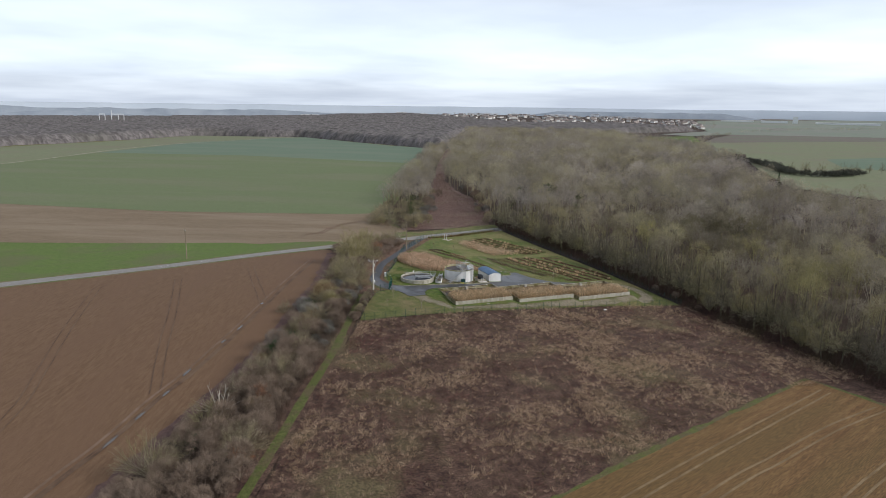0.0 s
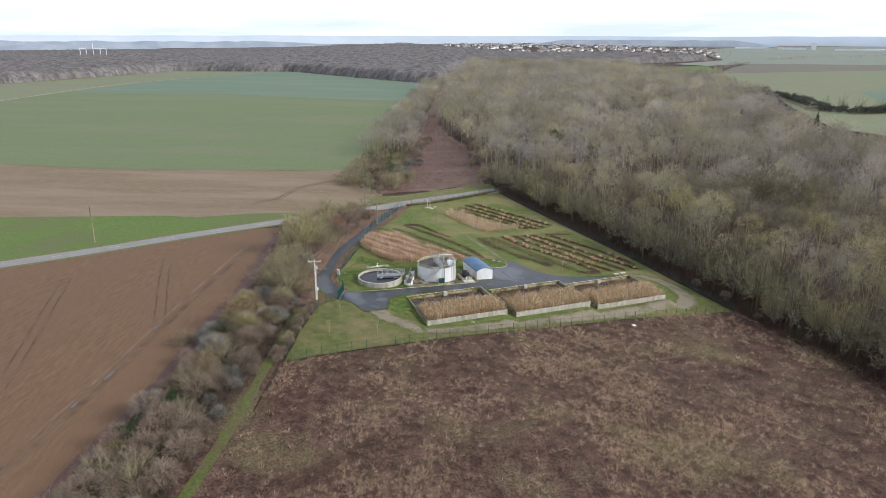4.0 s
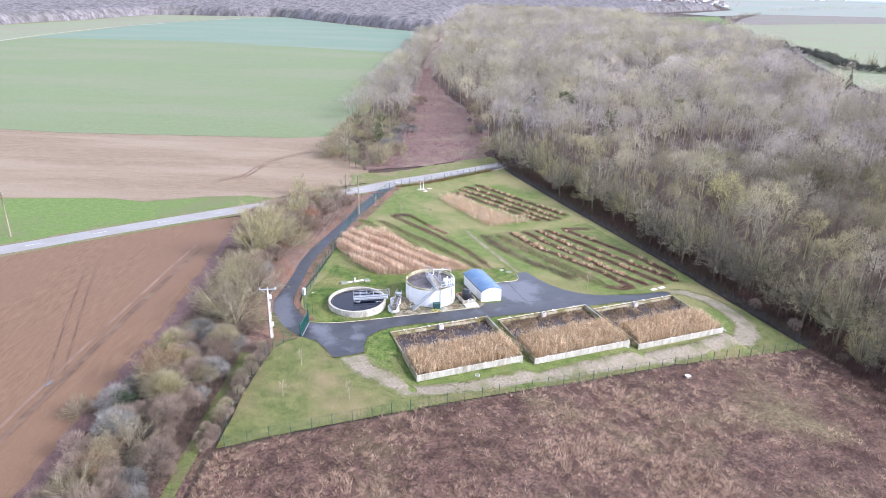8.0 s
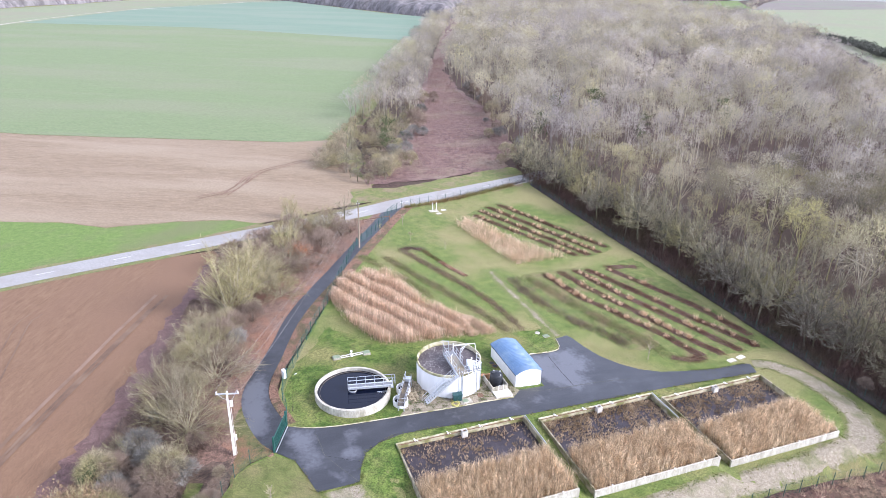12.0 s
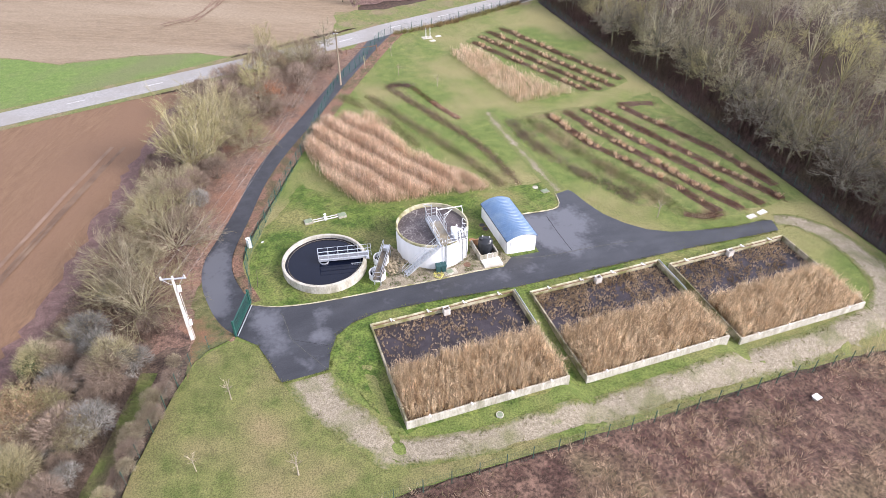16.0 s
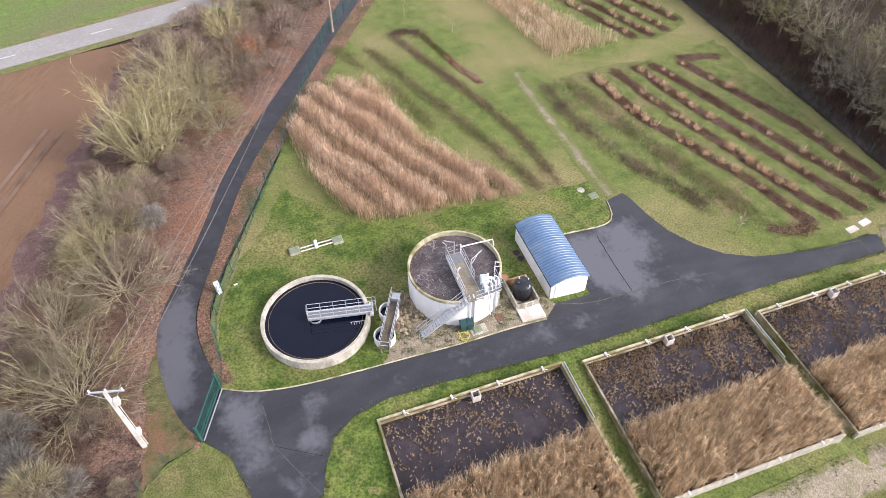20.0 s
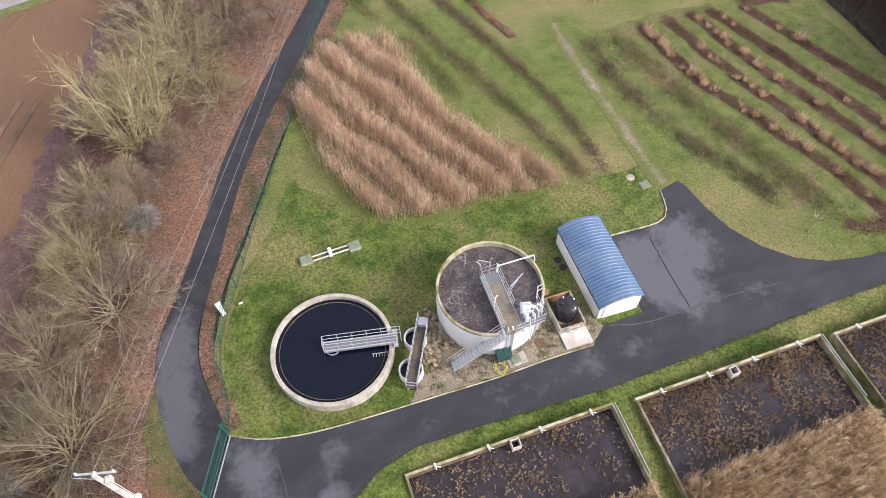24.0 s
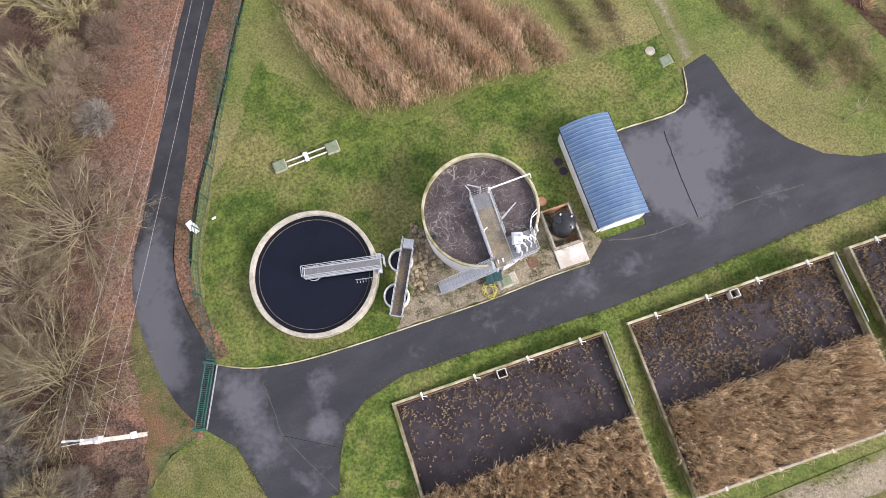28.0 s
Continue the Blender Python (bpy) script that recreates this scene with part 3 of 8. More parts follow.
def spline(pts, step=1.5):
    """A smooth line through the points (Catmull-Rom), about step metres a piece."""
    p = np.array(pts, float)
    p = np.vstack([2 * p[0] - p[1], p, 2 * p[-1] - p[-2]])
    out = []
    for i in range(1, len(p) - 2):
        n = max(1, int(np.linalg.norm(p[i + 1] - p[i]) / step))
        t = np.arange(n)[:, None] / n
        out.append(0.5 * (2 * p[i] + (p[i + 1] - p[i - 1]) * t + (2 * p[i - 1] - 5 * p[i] + 4 * p[i + 1] - p[i + 2]) * t**2 + (3 * p[i] - p[i - 1] - 3 * p[i + 1] + p[i + 2]) * t**3))
    return np.vstack(out + [p[-2:-1]])


def even(line, n):
    """n points at even steps along a line."""
    line = np.asarray(line, float)
    d = np.r_[0, np.cumsum(np.linalg.norm(np.diff(line, axis=0), axis=1))]
    return np.stack([np.interp(np.linspace(0, d[-1], n), d, line[:, k]) for k in range(2)], 1)


def inside(poly, x, y):
    poly, x, y = np.asarray(poly, float), np.asarray(x, float), np.asarray(y, float)
    hit = np.zeros(x.shape, bool)
    for (x0, y0), (x1, y1) in zip(poly, np.roll(poly, -1, 0)):
        cross = ((y0 > y) != (y1 > y)) & (x < (x1 - x0) * (y - y0) / (y1 - y0 + 1e-12) + x0)
        hit ^= cross
    return hit


# ---- the lie of the land ----
BUMPS = [(-40, 0, 45, 2.36), (0, 0, 45, 1.87), (45, 0, 45, 0.83), (-40, -50, 45, 1.4), (0, -50, 45, 0.57), (45, -50, 45, -0.75), (0, 45, 45, 0.2), (45, 60, 45, -1.22), (-70, 40, 60, 0.9), (20, 100, 60, 1.61), (110, 0, 70, -0.93), (90, -60, 60, -2.06)]
BUMPS = BUMPS + [(1300, 2100, 520, 15.0), (820, 2150, 380, 13.0)]
BEDS = ((-10.0, 6.3, 0.65), (8.3, 24.9, -0.32), (26.7, 43.4, -1.4))  # x from, x to, top
BED_Y0, BED_Y1 = -23.7, -10.5


def step01(a, b, v):
    t = np.clip((v - a) / (b - a), 0, 1)
    return t * t * (3 - 2 * t)


def gz(x, y):
    """Height of the ground."""
    x, y = np.asarray(x, float), np.asarray(y, float)
    z = -4.5 + sum(c * np.exp(-((x - a) ** 2 + (y - b) ** 2) / (2 * s * s)) for a, b, s, c in BUMPS)
    wy = step01(-13, -20, y) * step01(-28.5, -25, y)
    for x0, x1, top in BEDS:
        w = wy * step01(x0 - 3, x0 - 0.3, x) * step01(x1 + 3, x1 + 0.3, x)
        z = z + w * (top - 1.0 - z)
    return z


def g1(x, y):
    return float(gz(x, y))


def grow(lo, hi, step, far):
    """Coordinates that are dense between lo and hi and ever wider apart out to far."""
    mid = list(np.arange(lo, hi + step / 2, step))
    up, s = [mid[-1]], step
    while up[-1] < far:
        s *= 1.13
        up.append(up[-1] + s)
    down, s = [mid[0]], step
    while down[-1] > -far:
        s *= 1.13
        down.append(down[-1] - s)
    return np.array(down[:0:-1] + mid + up[1:])


gx, gy = grow(-60, 66, 1.5, 5200), grow(-60, 95, 1.5, 5200)
X, Y = np.meshgrid(gx, gy)
nx, ny = len(gx), len(gy)
ids = np.arange(nx * ny).reshape(ny, nx)
a, b, c, d = ids[:-1, :-1].ravel(), ids[:-1, 1:].ravel(), ids[1:, 1:].ravel(), ids[1:, :-1].ravel()
Zg = gz(X, Y) - 0.12 - 0.6 * step01(150, 600, np.hypot(X, Y))
for x0, x1, top in BEDS:
    Zg[(X > x0 - 1) & (X < x1 + 1) & (Y > BED_Y0 - 1) & (Y < BED_Y1 + 1)] -= 3.0
ground = tagged(new("ground", fast_mesh("ground", np.stack([X.ravel(), Y.ravel(), Zg.ravel()], 1), np.vstack([np.stack([a, b, c], 1), np.stack([a, c, d], 1)]), M["litter"])), "brown leaf litter and woodland soil", "ground", kind="structure")
ground.data.polygons.foreach_set("use_smooth", [True] * len(ground.data.polygons))


def sheet(name, poly, material, label, category, lift=0.05, step=2.0, rag=0.0, kind="structure", holes=()):
    """A piece of ground of its own, cut to an outline and laid over the land."""
    from mathutils import geometry
    poly = np.array(poly, float)
    edge = []
    for p, q in zip(poly, np.roll(poly, -1, 0)):
        n = max(1, int(np.linalg.norm(q - p) / step))
        edge += [p + (q - p) * k / n for k in range(n)]
    edge = np.array(edge)
    if rag:
        for k, p in enumerate(edge):
            edge[k] = p + rag * np.array([noise.noise((p[0] * 0.7, p[1] * 0.7, 1.0)), noise.noise((p[0] * 0.7, p[1] * 0.7, 9.0))])
    lo, hi = edge.min(0), edge.max(0)
    big = max(step, math.sqrt((hi - lo).prod() / 9000))
    px, py = np.meshgrid(np.arange(lo[0] + big / 2, hi[0], big), np.arange(lo[1] + big / 2, hi[1], big))
    keep = inside(edge, px, py)
    loops = []
    for x0, x1, y0, y1 in holes:
        keep &= ~((px > x0 - 0.4) & (px < x1 + 0.4) & (py > y0 - 0.4) & (py < y1 + 0.4))
        xs, ys = np.arange(x0, x1, 0.4), np.arange(y0, y1, 0.4)
        loops += [np.c_[xs, np.full(len(xs), y0)], np.c_[xs + 0.4, np.full(len(xs), y1)], np.c_[np.full(len(ys), x0), ys + 0.4], np.c_[np.full(len(ys), x1), ys]]
    pts = np.vstack([edge, np.stack([px[keep], py[keep]], 1), *loops])
    out = geometry.delaunay_2d_cdt([Vector(p) for p in pts], [], [list(range(len(edge)))], 1, 1e-4)
    co = np.array([(p.x, p.y) for p in out[0]])
    tris = np.array([f for f in out[2] if len(f) == 3])
    for x0, x1, y0, y1 in holes:
        mid_t = co[tris].mean(1)
        tris = tris[~((mid_t[:, 0] > x0) & (mid_t[:, 0] < x1) & (mid_t[:, 1] > y0) & (mid_t[:, 1] < y1))]
    e1, e2 = co[tris[:, 1]] - co[tris[:, 0]], co[tris[:, 2]] - co[tris[:, 0]]
    flip = (e1[:, 0] * e2[:, 1] - e1[:, 1] * e2[:, 0]) < 0
    tris[flip] = tris[flip][:, ::-1]
    me = fast_mesh(name, np.c_[co, gz(co[:, 0], co[:, 1]) + lift], tris, material)
    me.polygons.foreach_set("use_smooth", [True] * len(me.polygons))
    return tagged(new(name, me), label, category, kind=kind)


def ribbon(name, left, right, material, label, category, lift=0.06, cross=5, step=1.5, crown=0.0, parent=None, kind="structure"):
    """A strip of road between two edge lines, laid over the land."""
    l, r = spline(left, step), spline(right, step)
    n = max(len(l), len(r))
    l, r = even(l, n), even(r, n)
    mb = MB()
    vs = []
    for p, q in zip(l, r):
        for k in range(cross):
            t = k / (cross - 1)
            w = p + (q - p) * t
            vs.append((w[0], w[1], g1(*w) + lift + crown * (1 - (2 * t - 1) ** 2)))
    mb.add(vs, [(i * cross + k, i * cross + k + 1, (i + 1) * cross + k + 1, (i + 1) * cross + k) for i in range(n - 1) for k in range(cross - 1)])
    ob = part(name, mb, material, parent, smooth=True)
    flip = sum(p.normal.z for p in list(ob.data.polygons)[:20]) < 0
    if flip:
        ob.data.flip_normals()
    return tagged(ob, label, category, kind=kind) if not parent else ob


def offset(line, d):
    line = np.asarray(line, float)
    t = np.gradient(line, axis=0)
    t /= np.linalg.norm(t, axis=1)[:, None]
    return line + d * np.stack([-t[:, 1], t[:, 0]], 1)

# ---- fields and roads ----
ROAD = [(-420, 5), (-200, 36), (-127, 48), (-79, 53), (-57, 57), (-31.5, 62.5), (-8, 69), (8, 74.5), (20, 79.5), (54, 90), (66, 94)]
rl = spline(ROAD, 2.0)
HEDGE_W = [(-26, 55), (-40, 6), (-57.5, -34), (-68, -53), (-85, -80), (-112, -130), (-150, -210)]
hw = [tuple(p) for p in spline(HEDGE_W, 6.0)]
road_s = [tuple(p) for p in offset(rl, -4.5) if p[0] < -26]
road_n = [tuple(p) for p in offset(rl, 4.5) if p[0] < -16]
sheet("field_margin", [(-30, 60), (-14, 74), (6, 82), (16, 97), (21, 146), (137, 433), (220, 645), (112, 962), (-64, 1040), (-590, 520), (-420, 60), (-200, 34), (-79, 51)], M["verge"], "grassy margin between the fields", "field margin", 0.02, 10.0)
sheet("ploughed_field", road_s[::6] + [(-27, 58)] + hw + [(-420, -210)], M["soil"], "ploughed brown field with wheel tracks", "field", 0.04, 4.0, 0.5)
sheet("grass_field", road_n[::6] + [(-17, 72), (-23, 76), (-34, 79), (-48, 80), (-59, 88), (-88, 100), (-170, 134), (-420, 230)], M["bright_green"], "bright green young wheat beside the road", "field", 0.04, 4.0, 0.6)
sheet("bare_field", [(-17, 72.2), (-5, 76), (12, 83), (14, 95), (10, 117), (17, 138), (19, 146), (0, 147), (-82, 186), (-167, 240), (-420, 400), (-420, 231), (-170, 134.5), (-88, 100.5), (-59, 88.5), (-48, 80.5), (-34, 79.5), (-23, 76.5)], M["soil_far"], "bare brown field beyond the road", "field", 0.05, 4.0, 0.5)
sheet("crop_field", [(0, 147.3), (11, 146.3), (20, 160), (52, 238), (85, 320), (135, 433), (-17, 572), (-163, 642), (-225, 508), (-500, 300), (-420, 400.5), (-167, 240.5), (-82, 186.5)], M["crop"], "wide green winter crop field", "field", 0.08, 12.0)
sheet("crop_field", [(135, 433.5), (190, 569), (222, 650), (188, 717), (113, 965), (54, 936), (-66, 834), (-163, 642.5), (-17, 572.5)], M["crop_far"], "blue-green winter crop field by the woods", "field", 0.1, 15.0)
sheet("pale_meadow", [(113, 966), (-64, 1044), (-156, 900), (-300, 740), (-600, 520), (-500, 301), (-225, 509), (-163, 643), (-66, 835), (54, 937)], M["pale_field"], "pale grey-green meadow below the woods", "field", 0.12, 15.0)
sheet("stubble_field", [(48, -80), (36.3, -84), (19, -89.6), (-12.9, -100), (-27, -104.4), (-60, -116), (-75, -125), (-90, -210), (120, -210), (66, -125), (52, -100), (49.5, -88)], M["soil_tan"], "tan stubble field with faint tractor lines", "field", 0.05, 4.0, 0.35)
GREEN_TRACK = [(-31.6, -10.2), (-32.4, -12.2), (-34.9, -18.5), (-39.2, -29), (-46, -45), (-55, -63), (-61, -75.5), (-69, -92), (-78, -112), (-110, -180)]
gt = spline(GREEN_TRACK, 2.0)
sheet("field_margin", [(-77, -128), (-76, -120), (-60, -112.5), (-25, -101.5), (36, -82), (47.5, -78), (51, -80), (54, -100), (68, -125), (64, -126), (51, -100), (48.5, -84), (36, -85.5), (-25, -105), (-60, -118.5)], M["worn"], "grassy strip between scrub and stubble", "field margin", 0.03, 3.0, 0.8)
ribbon("track_margin", offset(gt, 1.7), offset(gt, -3.2), M["rough"], "scrubby edge of the farm track", "track edge", 0.03, 4)
sheet("rough_land", [(-37, -30.6), (-14, -30), (11, -29.4), (32, -28.2), (58, -28.6), (61, -50), (62, -90), (66, -122), (53.5, -99), (50.5, -86), (48, -79), (36.3, -83), (-25, -102.8), (-60, -115), (-74, -124), (-76, -112), (-66.5, -91.5), (-59, -75), (-53, -62.5), (-44, -44.5)], M["rough"], "rough scrubland of brambles and dry grass", "scrubland", 0.05, 2.0, 0.9)
gtw = 0.25 * np.array([[noise.noise((x * 0.4, y * 0.4, 3.0)), noise.noise((x * 0.4, y * 0.4, 8.0))] for x, y in gt])
ribbon("farm_track", offset(gt, 0.85) + gtw, offset(gt, -0.75) - gtw, M["worn"], "narrow green grass track beside the hedge", "track", 0.07, 4)
sheet("clearing", [(12, 95), (30, 96), (44, 99), (56, 101), (66, 118), (72, 134), (80, 157), (86, 183), (90, 225), (105, 288), (140, 371), (176, 444), (249, 640), (236, 640), (130, 375), (64, 212), (30, 140), (15, 110)], M["clearing"], "brown scrubby clearing between rows of trees", "clearing", 0.05, 3.0, 2.5)
sheet("verge", [(5, 79), (20, 84), (54, 94.5), (60, 97), (58, 102), (48, 100), (40, 97), (30, 94), (20, 91), (8, 92)], M["verge"], "dry grass verge beside the clearing", "verge", 0.065, 1.5, 1.2)
# fields beyond the wood
sheet("pasture", [(330, 95), (620, 60), (800, 420), (620, 520), (500, 395), (420, 300), (330, 180)], M["pale_field"], "green pasture beyond the wood", "field", 0.1, 25.0)
sheet("pasture", [(600, 640), (699, 712), (1117, 690), (1600, 398), (900, 240), (685, 373), (545, 494)], M["pale_field"], "broad olive-green field beyond the wood", "field", 0.14, 25.0)
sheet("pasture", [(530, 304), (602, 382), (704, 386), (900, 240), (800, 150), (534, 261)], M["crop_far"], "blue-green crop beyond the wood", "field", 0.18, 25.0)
sheet("pasture", [(600, 700), (735, 732), (870, 910), (705, 906)], M["bright_green"], "bright green meadow beyond the wood", "field", 0.18, 25.0)
sheet("dull_field", [(700, 714), (738, 730), (870, 850), (1017, 960), (1270, 805), (1800, 480), (1600, 400), (1118, 692)], M["dull_field"], "dull brown field in the distance", "field", 0.12, 40.0)
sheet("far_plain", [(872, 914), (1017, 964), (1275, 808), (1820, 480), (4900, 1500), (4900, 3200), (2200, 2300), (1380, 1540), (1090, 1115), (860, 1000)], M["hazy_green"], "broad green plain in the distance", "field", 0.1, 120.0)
sheet("far_plain", [(2200, 2310), (4900, 3210), (4900, 4900), (2600, 4900), (1500, 2600)], M["dull_field"], "pale far fields under the horizon", "field", 0.1, 160.0)
# chalky farm track along the meadow
M["chalk"] = shade("chalky_track", (0.30, 0.28, 0.22), (0.40, 0.37, 0.30), 0.3, (0.22, 0.22, 0.13), 0.05, bump=0.2)
chalk = spline([(-330, 330), (-226, 510), (-194, 579), (-153, 684), (-94, 789), (-19, 865), (50, 934), (105, 974)], 8.0)
ribbon("farm_track", offset(chalk, 1.6), offset(chalk, -1.6), M["chalk"], "pale chalky track between meadow and crop", "track", 0.2, 3, 8.0)

road = ribbon("road", offset(rl, 3.0), offset(rl, -3.0), M["road"], "pale grey two-lane country road", "road", 0.09, 5, 2.0, 0.05)
ribbon("verge", offset(rl, 4.6), offset(rl, 3.0), M["verge"], "grass verge of the road", "verge", 0.07, 3, 2.0)
ribbon("verge", offset(rl, -3.0), offset(rl, -4.6), M["verge"], "grass verge of the road", "verge", 0.07, 3, 2.0)
# dashed middle line
M["line"] = shade("worn_road_paint", (0.55, 0.55, 0.53), (0.68, 0.68, 0.66), 3.0, bump=0)
run = np.r_[0, np.cumsum(np.linalg.norm(np.diff(rl, axis=0), axis=1))]
for s in np.arange(340, run[-1] - 10, 13.0):
    q = np.stack([np.interp(np.linspace(s, s + 3.0, 4), run, rl[:, k]) for k in range(2)], 1)
    mb = MB()
    o1, o2 = offset(q, 0.07), offset(q, -0.07)
    mb.add([(p[0], p[1], g1(*p) + 0.147) for p in np.vstack([o1, o2])], [(4 + k, 5 + k, k + 1, k) for k in range(3)])
    part("line_mark", mb, M["line"], road)

sheet("hedge_floor", [(-17, 64), (-25.5, 55), (-40, 6), (-46, -8), (-36, -8), (-31, -9), (-24, -8), (-24.8, 4), (-19, 18), (-8, 40), (4, 61), (9, 69), (-2, 69)], M["hedge_floor"], "brown leaf litter under the hedge trees", "leaf litter", 0.03, 1.2, 2.2)
sheet("hedge_floor", [(-46, -7), (-51, -20), (-44, -32), (-38.4, -28), (-33.4, -19), (-29.0, -12.0), (-26.8, -9.4), (-27, -7.4), (-31, -8)], shade("dark_litter", (0.05, 0.034, 0.026), (0.125, 0.085, 0.062), 1.6, (0.085, 0.06, 0.04), 0.3, bump=0.6, grain=0.5, grain_scale=7), "dark leaf litter under the hedge", "leaf litter", 0.036, 1.0, 1.0)
sheet("leaf_bank", [(-10, 62), (-16, 46), (-21, 33), (-25.5, 18), (-28, 4), (-28.5, -4), (-27.5, -8), (-23, -8.4), (-24.4, -2), (-24.8, 1), (-24.8, 4), (-23.3, 8.5), (-19.3, 17.5), (-14, 29.3), (-8, 39.5), (-2, 50), (4, 60.5), (9, 69), (-2, 68)], M["leaf_bank"], "bank of pinkish-brown leaf litter beside the lane", "leaf litter", 0.05, 0.8, 1.6)
sheet("verge", [(-25.6, 3.0), (-26.6, 1.0), (-27.3, -2), (-27.1, -4.3), (-27.5, -8.6), (-28.6, -12.2), (-27.6, -10.4), (-26.2, -9.0), (-23.2, -7.9), (-24.4, -5.2), (-25.2, -1.3)], M["leafy_verge"], "rough grass and dead leaves between pole and gate", "verge", 0.088, 0.8, 0.8)
LAWN = [(-36.8, -30), (-33, -20.8), (-28.6, -12.0), (-27.4, -10.2), (-26.0, -9.0), (-23.3, -8.1), (-21.2, -4.2), (-21.2, -2), (-21.7, 0.6), (-21.5, 3.2), (-20.6, 6.0), (-19.2, 9.2), (-17.5, 12.8), (-15.6, 16.6), (-10.9, 26.8), (-6.3, 38), (-0.6, 51.8), (5, 59.2), (12, 71), (16, 75.5), (28, 78.5), (55.8, 88.5), (56, 45), (56.6, 2), (57.5, -28.5), (32, -28), (11, -29.2), (-14, -29.8)]
sheet("lawn", LAWN, M["lawn"], "mown grass inside the fence, damp and patchy", "lawn", 0.05, 1.5, 0.25, holes=[(x0 + 0.1, x1 - 0.1, BED_Y0 + 0.1, BED_Y1 - 0.1) for x0, x1, _ in BEDS])
sheet("lush_lawn", [(-21, -3.6), (-20.8, 3.2), (-18.5, 8.6), (-12, 19), (-7.5, 13), (-3, 9.5), (4, 10.5), (12, 10), (21, 11), (20, 5), (30, -7.5), (45.5, -8.5), (45.2, -21.5), (26, -23.4), (7.5, -23.9), (-10.2, -24), (-12.4, -20.5), (-14.2, -17.5), (-15.2, -14.5), (-18, -10)], M["lush_lawn"], "lush green mown grass round the tanks and beds", "lawn", 0.062, 1.2, 0.8, holes=[(x0 + 0.1, x1 - 0.1, BED_Y0 + 0.1, BED_Y1 - 0.1) for x0, x1, _ in BEDS])
sheet("row_ground", [(22.5, 29.5), (27, 31.2), (34, 32.4), (45, 32.2), (49, 33.5), (53.8, 35), (54.5, 14), (54.4, -1.4), (47, -2.2), (37.8, -2.6), (33, 0.8), (29.5, 3.0), (25.5, 15)], M["row_ground"], "rough olive-brown grass between the planting rows", "lawn", 0.064, 1.2, 0.9)
sheet("row_ground", [(30, 67), (36, 71.5), (41.5, 73.5), (47, 60), (53.5, 41), (47.5, 37.4), (41, 37.6)], M["row_ground"], "rough olive-brown grass between the planting rows", "lawn", 0.064, 1.2, 0.9)
LANE_L = [(-23.0, -8.2), (-24.4, -6.2), (-25.2, -4.0), (-25.7, -1.6), (-26.0, 0.9), (-25.8, 3.9), (-25.0, 6.6), (-24.0, 8.6), (-22.0, 13.0), (-20.1, 17.6), (-18.1, 22.8), (-14.8, 29.4), (-8.8, 39.5), (-2.6, 50.1), (3.6, 60.5), (9.0, 69.5), (11.5, 74)]
LANE_R = [(-21.3, -3.6), (-21.5, -2.6), (-21.9, -1.2), (-22.4, 0.8), (-22.6, 2.8), (-22.3, 5.4), (-21.3, 8.2), (-19.8, 11.9), (-18.0, 16.8), (-15.9, 21.9), (-11.9, 29.4), (-5.0, 40.8), (1.0, 51.2), (6.5, 60), (11.5, 68), (17.5, 76.5)]


def dry_sheen_spots(ob, spots):
    """Marks where asphalt is paled for drying and for sheen: x, y, reach, amount."""
    co = np.empty(len(ob.data.vertices) * 3, np.float32)
    ob.data.vertices.foreach_get("co", co)
    co = co.reshape(-1, 3)
    value = sum(a * np.exp(-((co[:, 0] - x) ** 2 + (co[:, 1] - y) ** 2) / r ** 2) for x, y, r, a in spots)
    ob.data.attributes.new("dry", "FLOAT", "POINT").data.foreach_set("value", np.clip(value, 0, 1).astype(np.float32))


lane = ribbon("access_lane", LANE_L, LANE_R, M["lane_asphalt"], "wet asphalt access lane, paler grey on the bend", "lane", 0.09, 9, 0.8)
dry_sheen_spots(lane, ((-24.8, -3.2, 1.8, 0.8), (-24.6, -0.5, 1.9, 0.9), (-24.6, 2.4, 1.9, 1.0), (-24.3, 5.2, 1.8, 0.9), (-23.4, 7.8, 1.3, 0.6)))
leaf_r = spline(LANE_R, 1.5)
leaf_w = 1.15 + 1.1 * step01(9, 20, leaf_r[:, 1])
ribbon("leaf_strip", leaf_r, leaf_r + (offset(leaf_r, -1.0) - leaf_r) * leaf_w[:, None], M["rust_leaves"], "strip of fallen brown leaves along the lane", "leaf strip", 0.08, 4, 1.5)
leaf_l = spline(LANE_L, 1.5)
ribbon("leaf_strip", offset(leaf_l, 1.6)[7:], leaf_l[7:], M["leaf_bank"], "bank of fallen brown leaves along the lane", "leaf strip", 0.072, 5, 1.5)
YARD = [(-21.3, -3.8), (-19.2, -4.8), (-16.8, -5.35), (-14.3, -5.6), (-10.4, -5.7), (-6, -5.7), (-1.5, -5.7), (0.8, -5.6), (3.7, -5.45), (7.4, -5.4), (9.0, -4.0), (12.7, -3.9), (12.7, 3.7), (14.1, 3.9), (17.6, 3.9), (19.2, 4.2), (20.1, 5.3), (20.6, 7.4), (23.0, 8.1), (23.4, 7.2), (23.9, 4.4), (24.8, 1.6), (26.5, -0.9), (28.8, -2.9), (31.7, -4.1), (35, -4.6), (41, -5), (46.2, -4.7), (47.3, -5.0), (46.6, -7.2), (30.7, -7.7), (18.4, -8.5), (7.5, -9.1), (-1.9, -8.9), (-8.6, -8.9), (-11.7, -9.7), (-13.6, -11), (-14.7, -13.2), (-15.3, -15.2), (-19.8, -15.4), (-20.5, -12.7), (-21.3, -10), (-23.1, -8.1)]
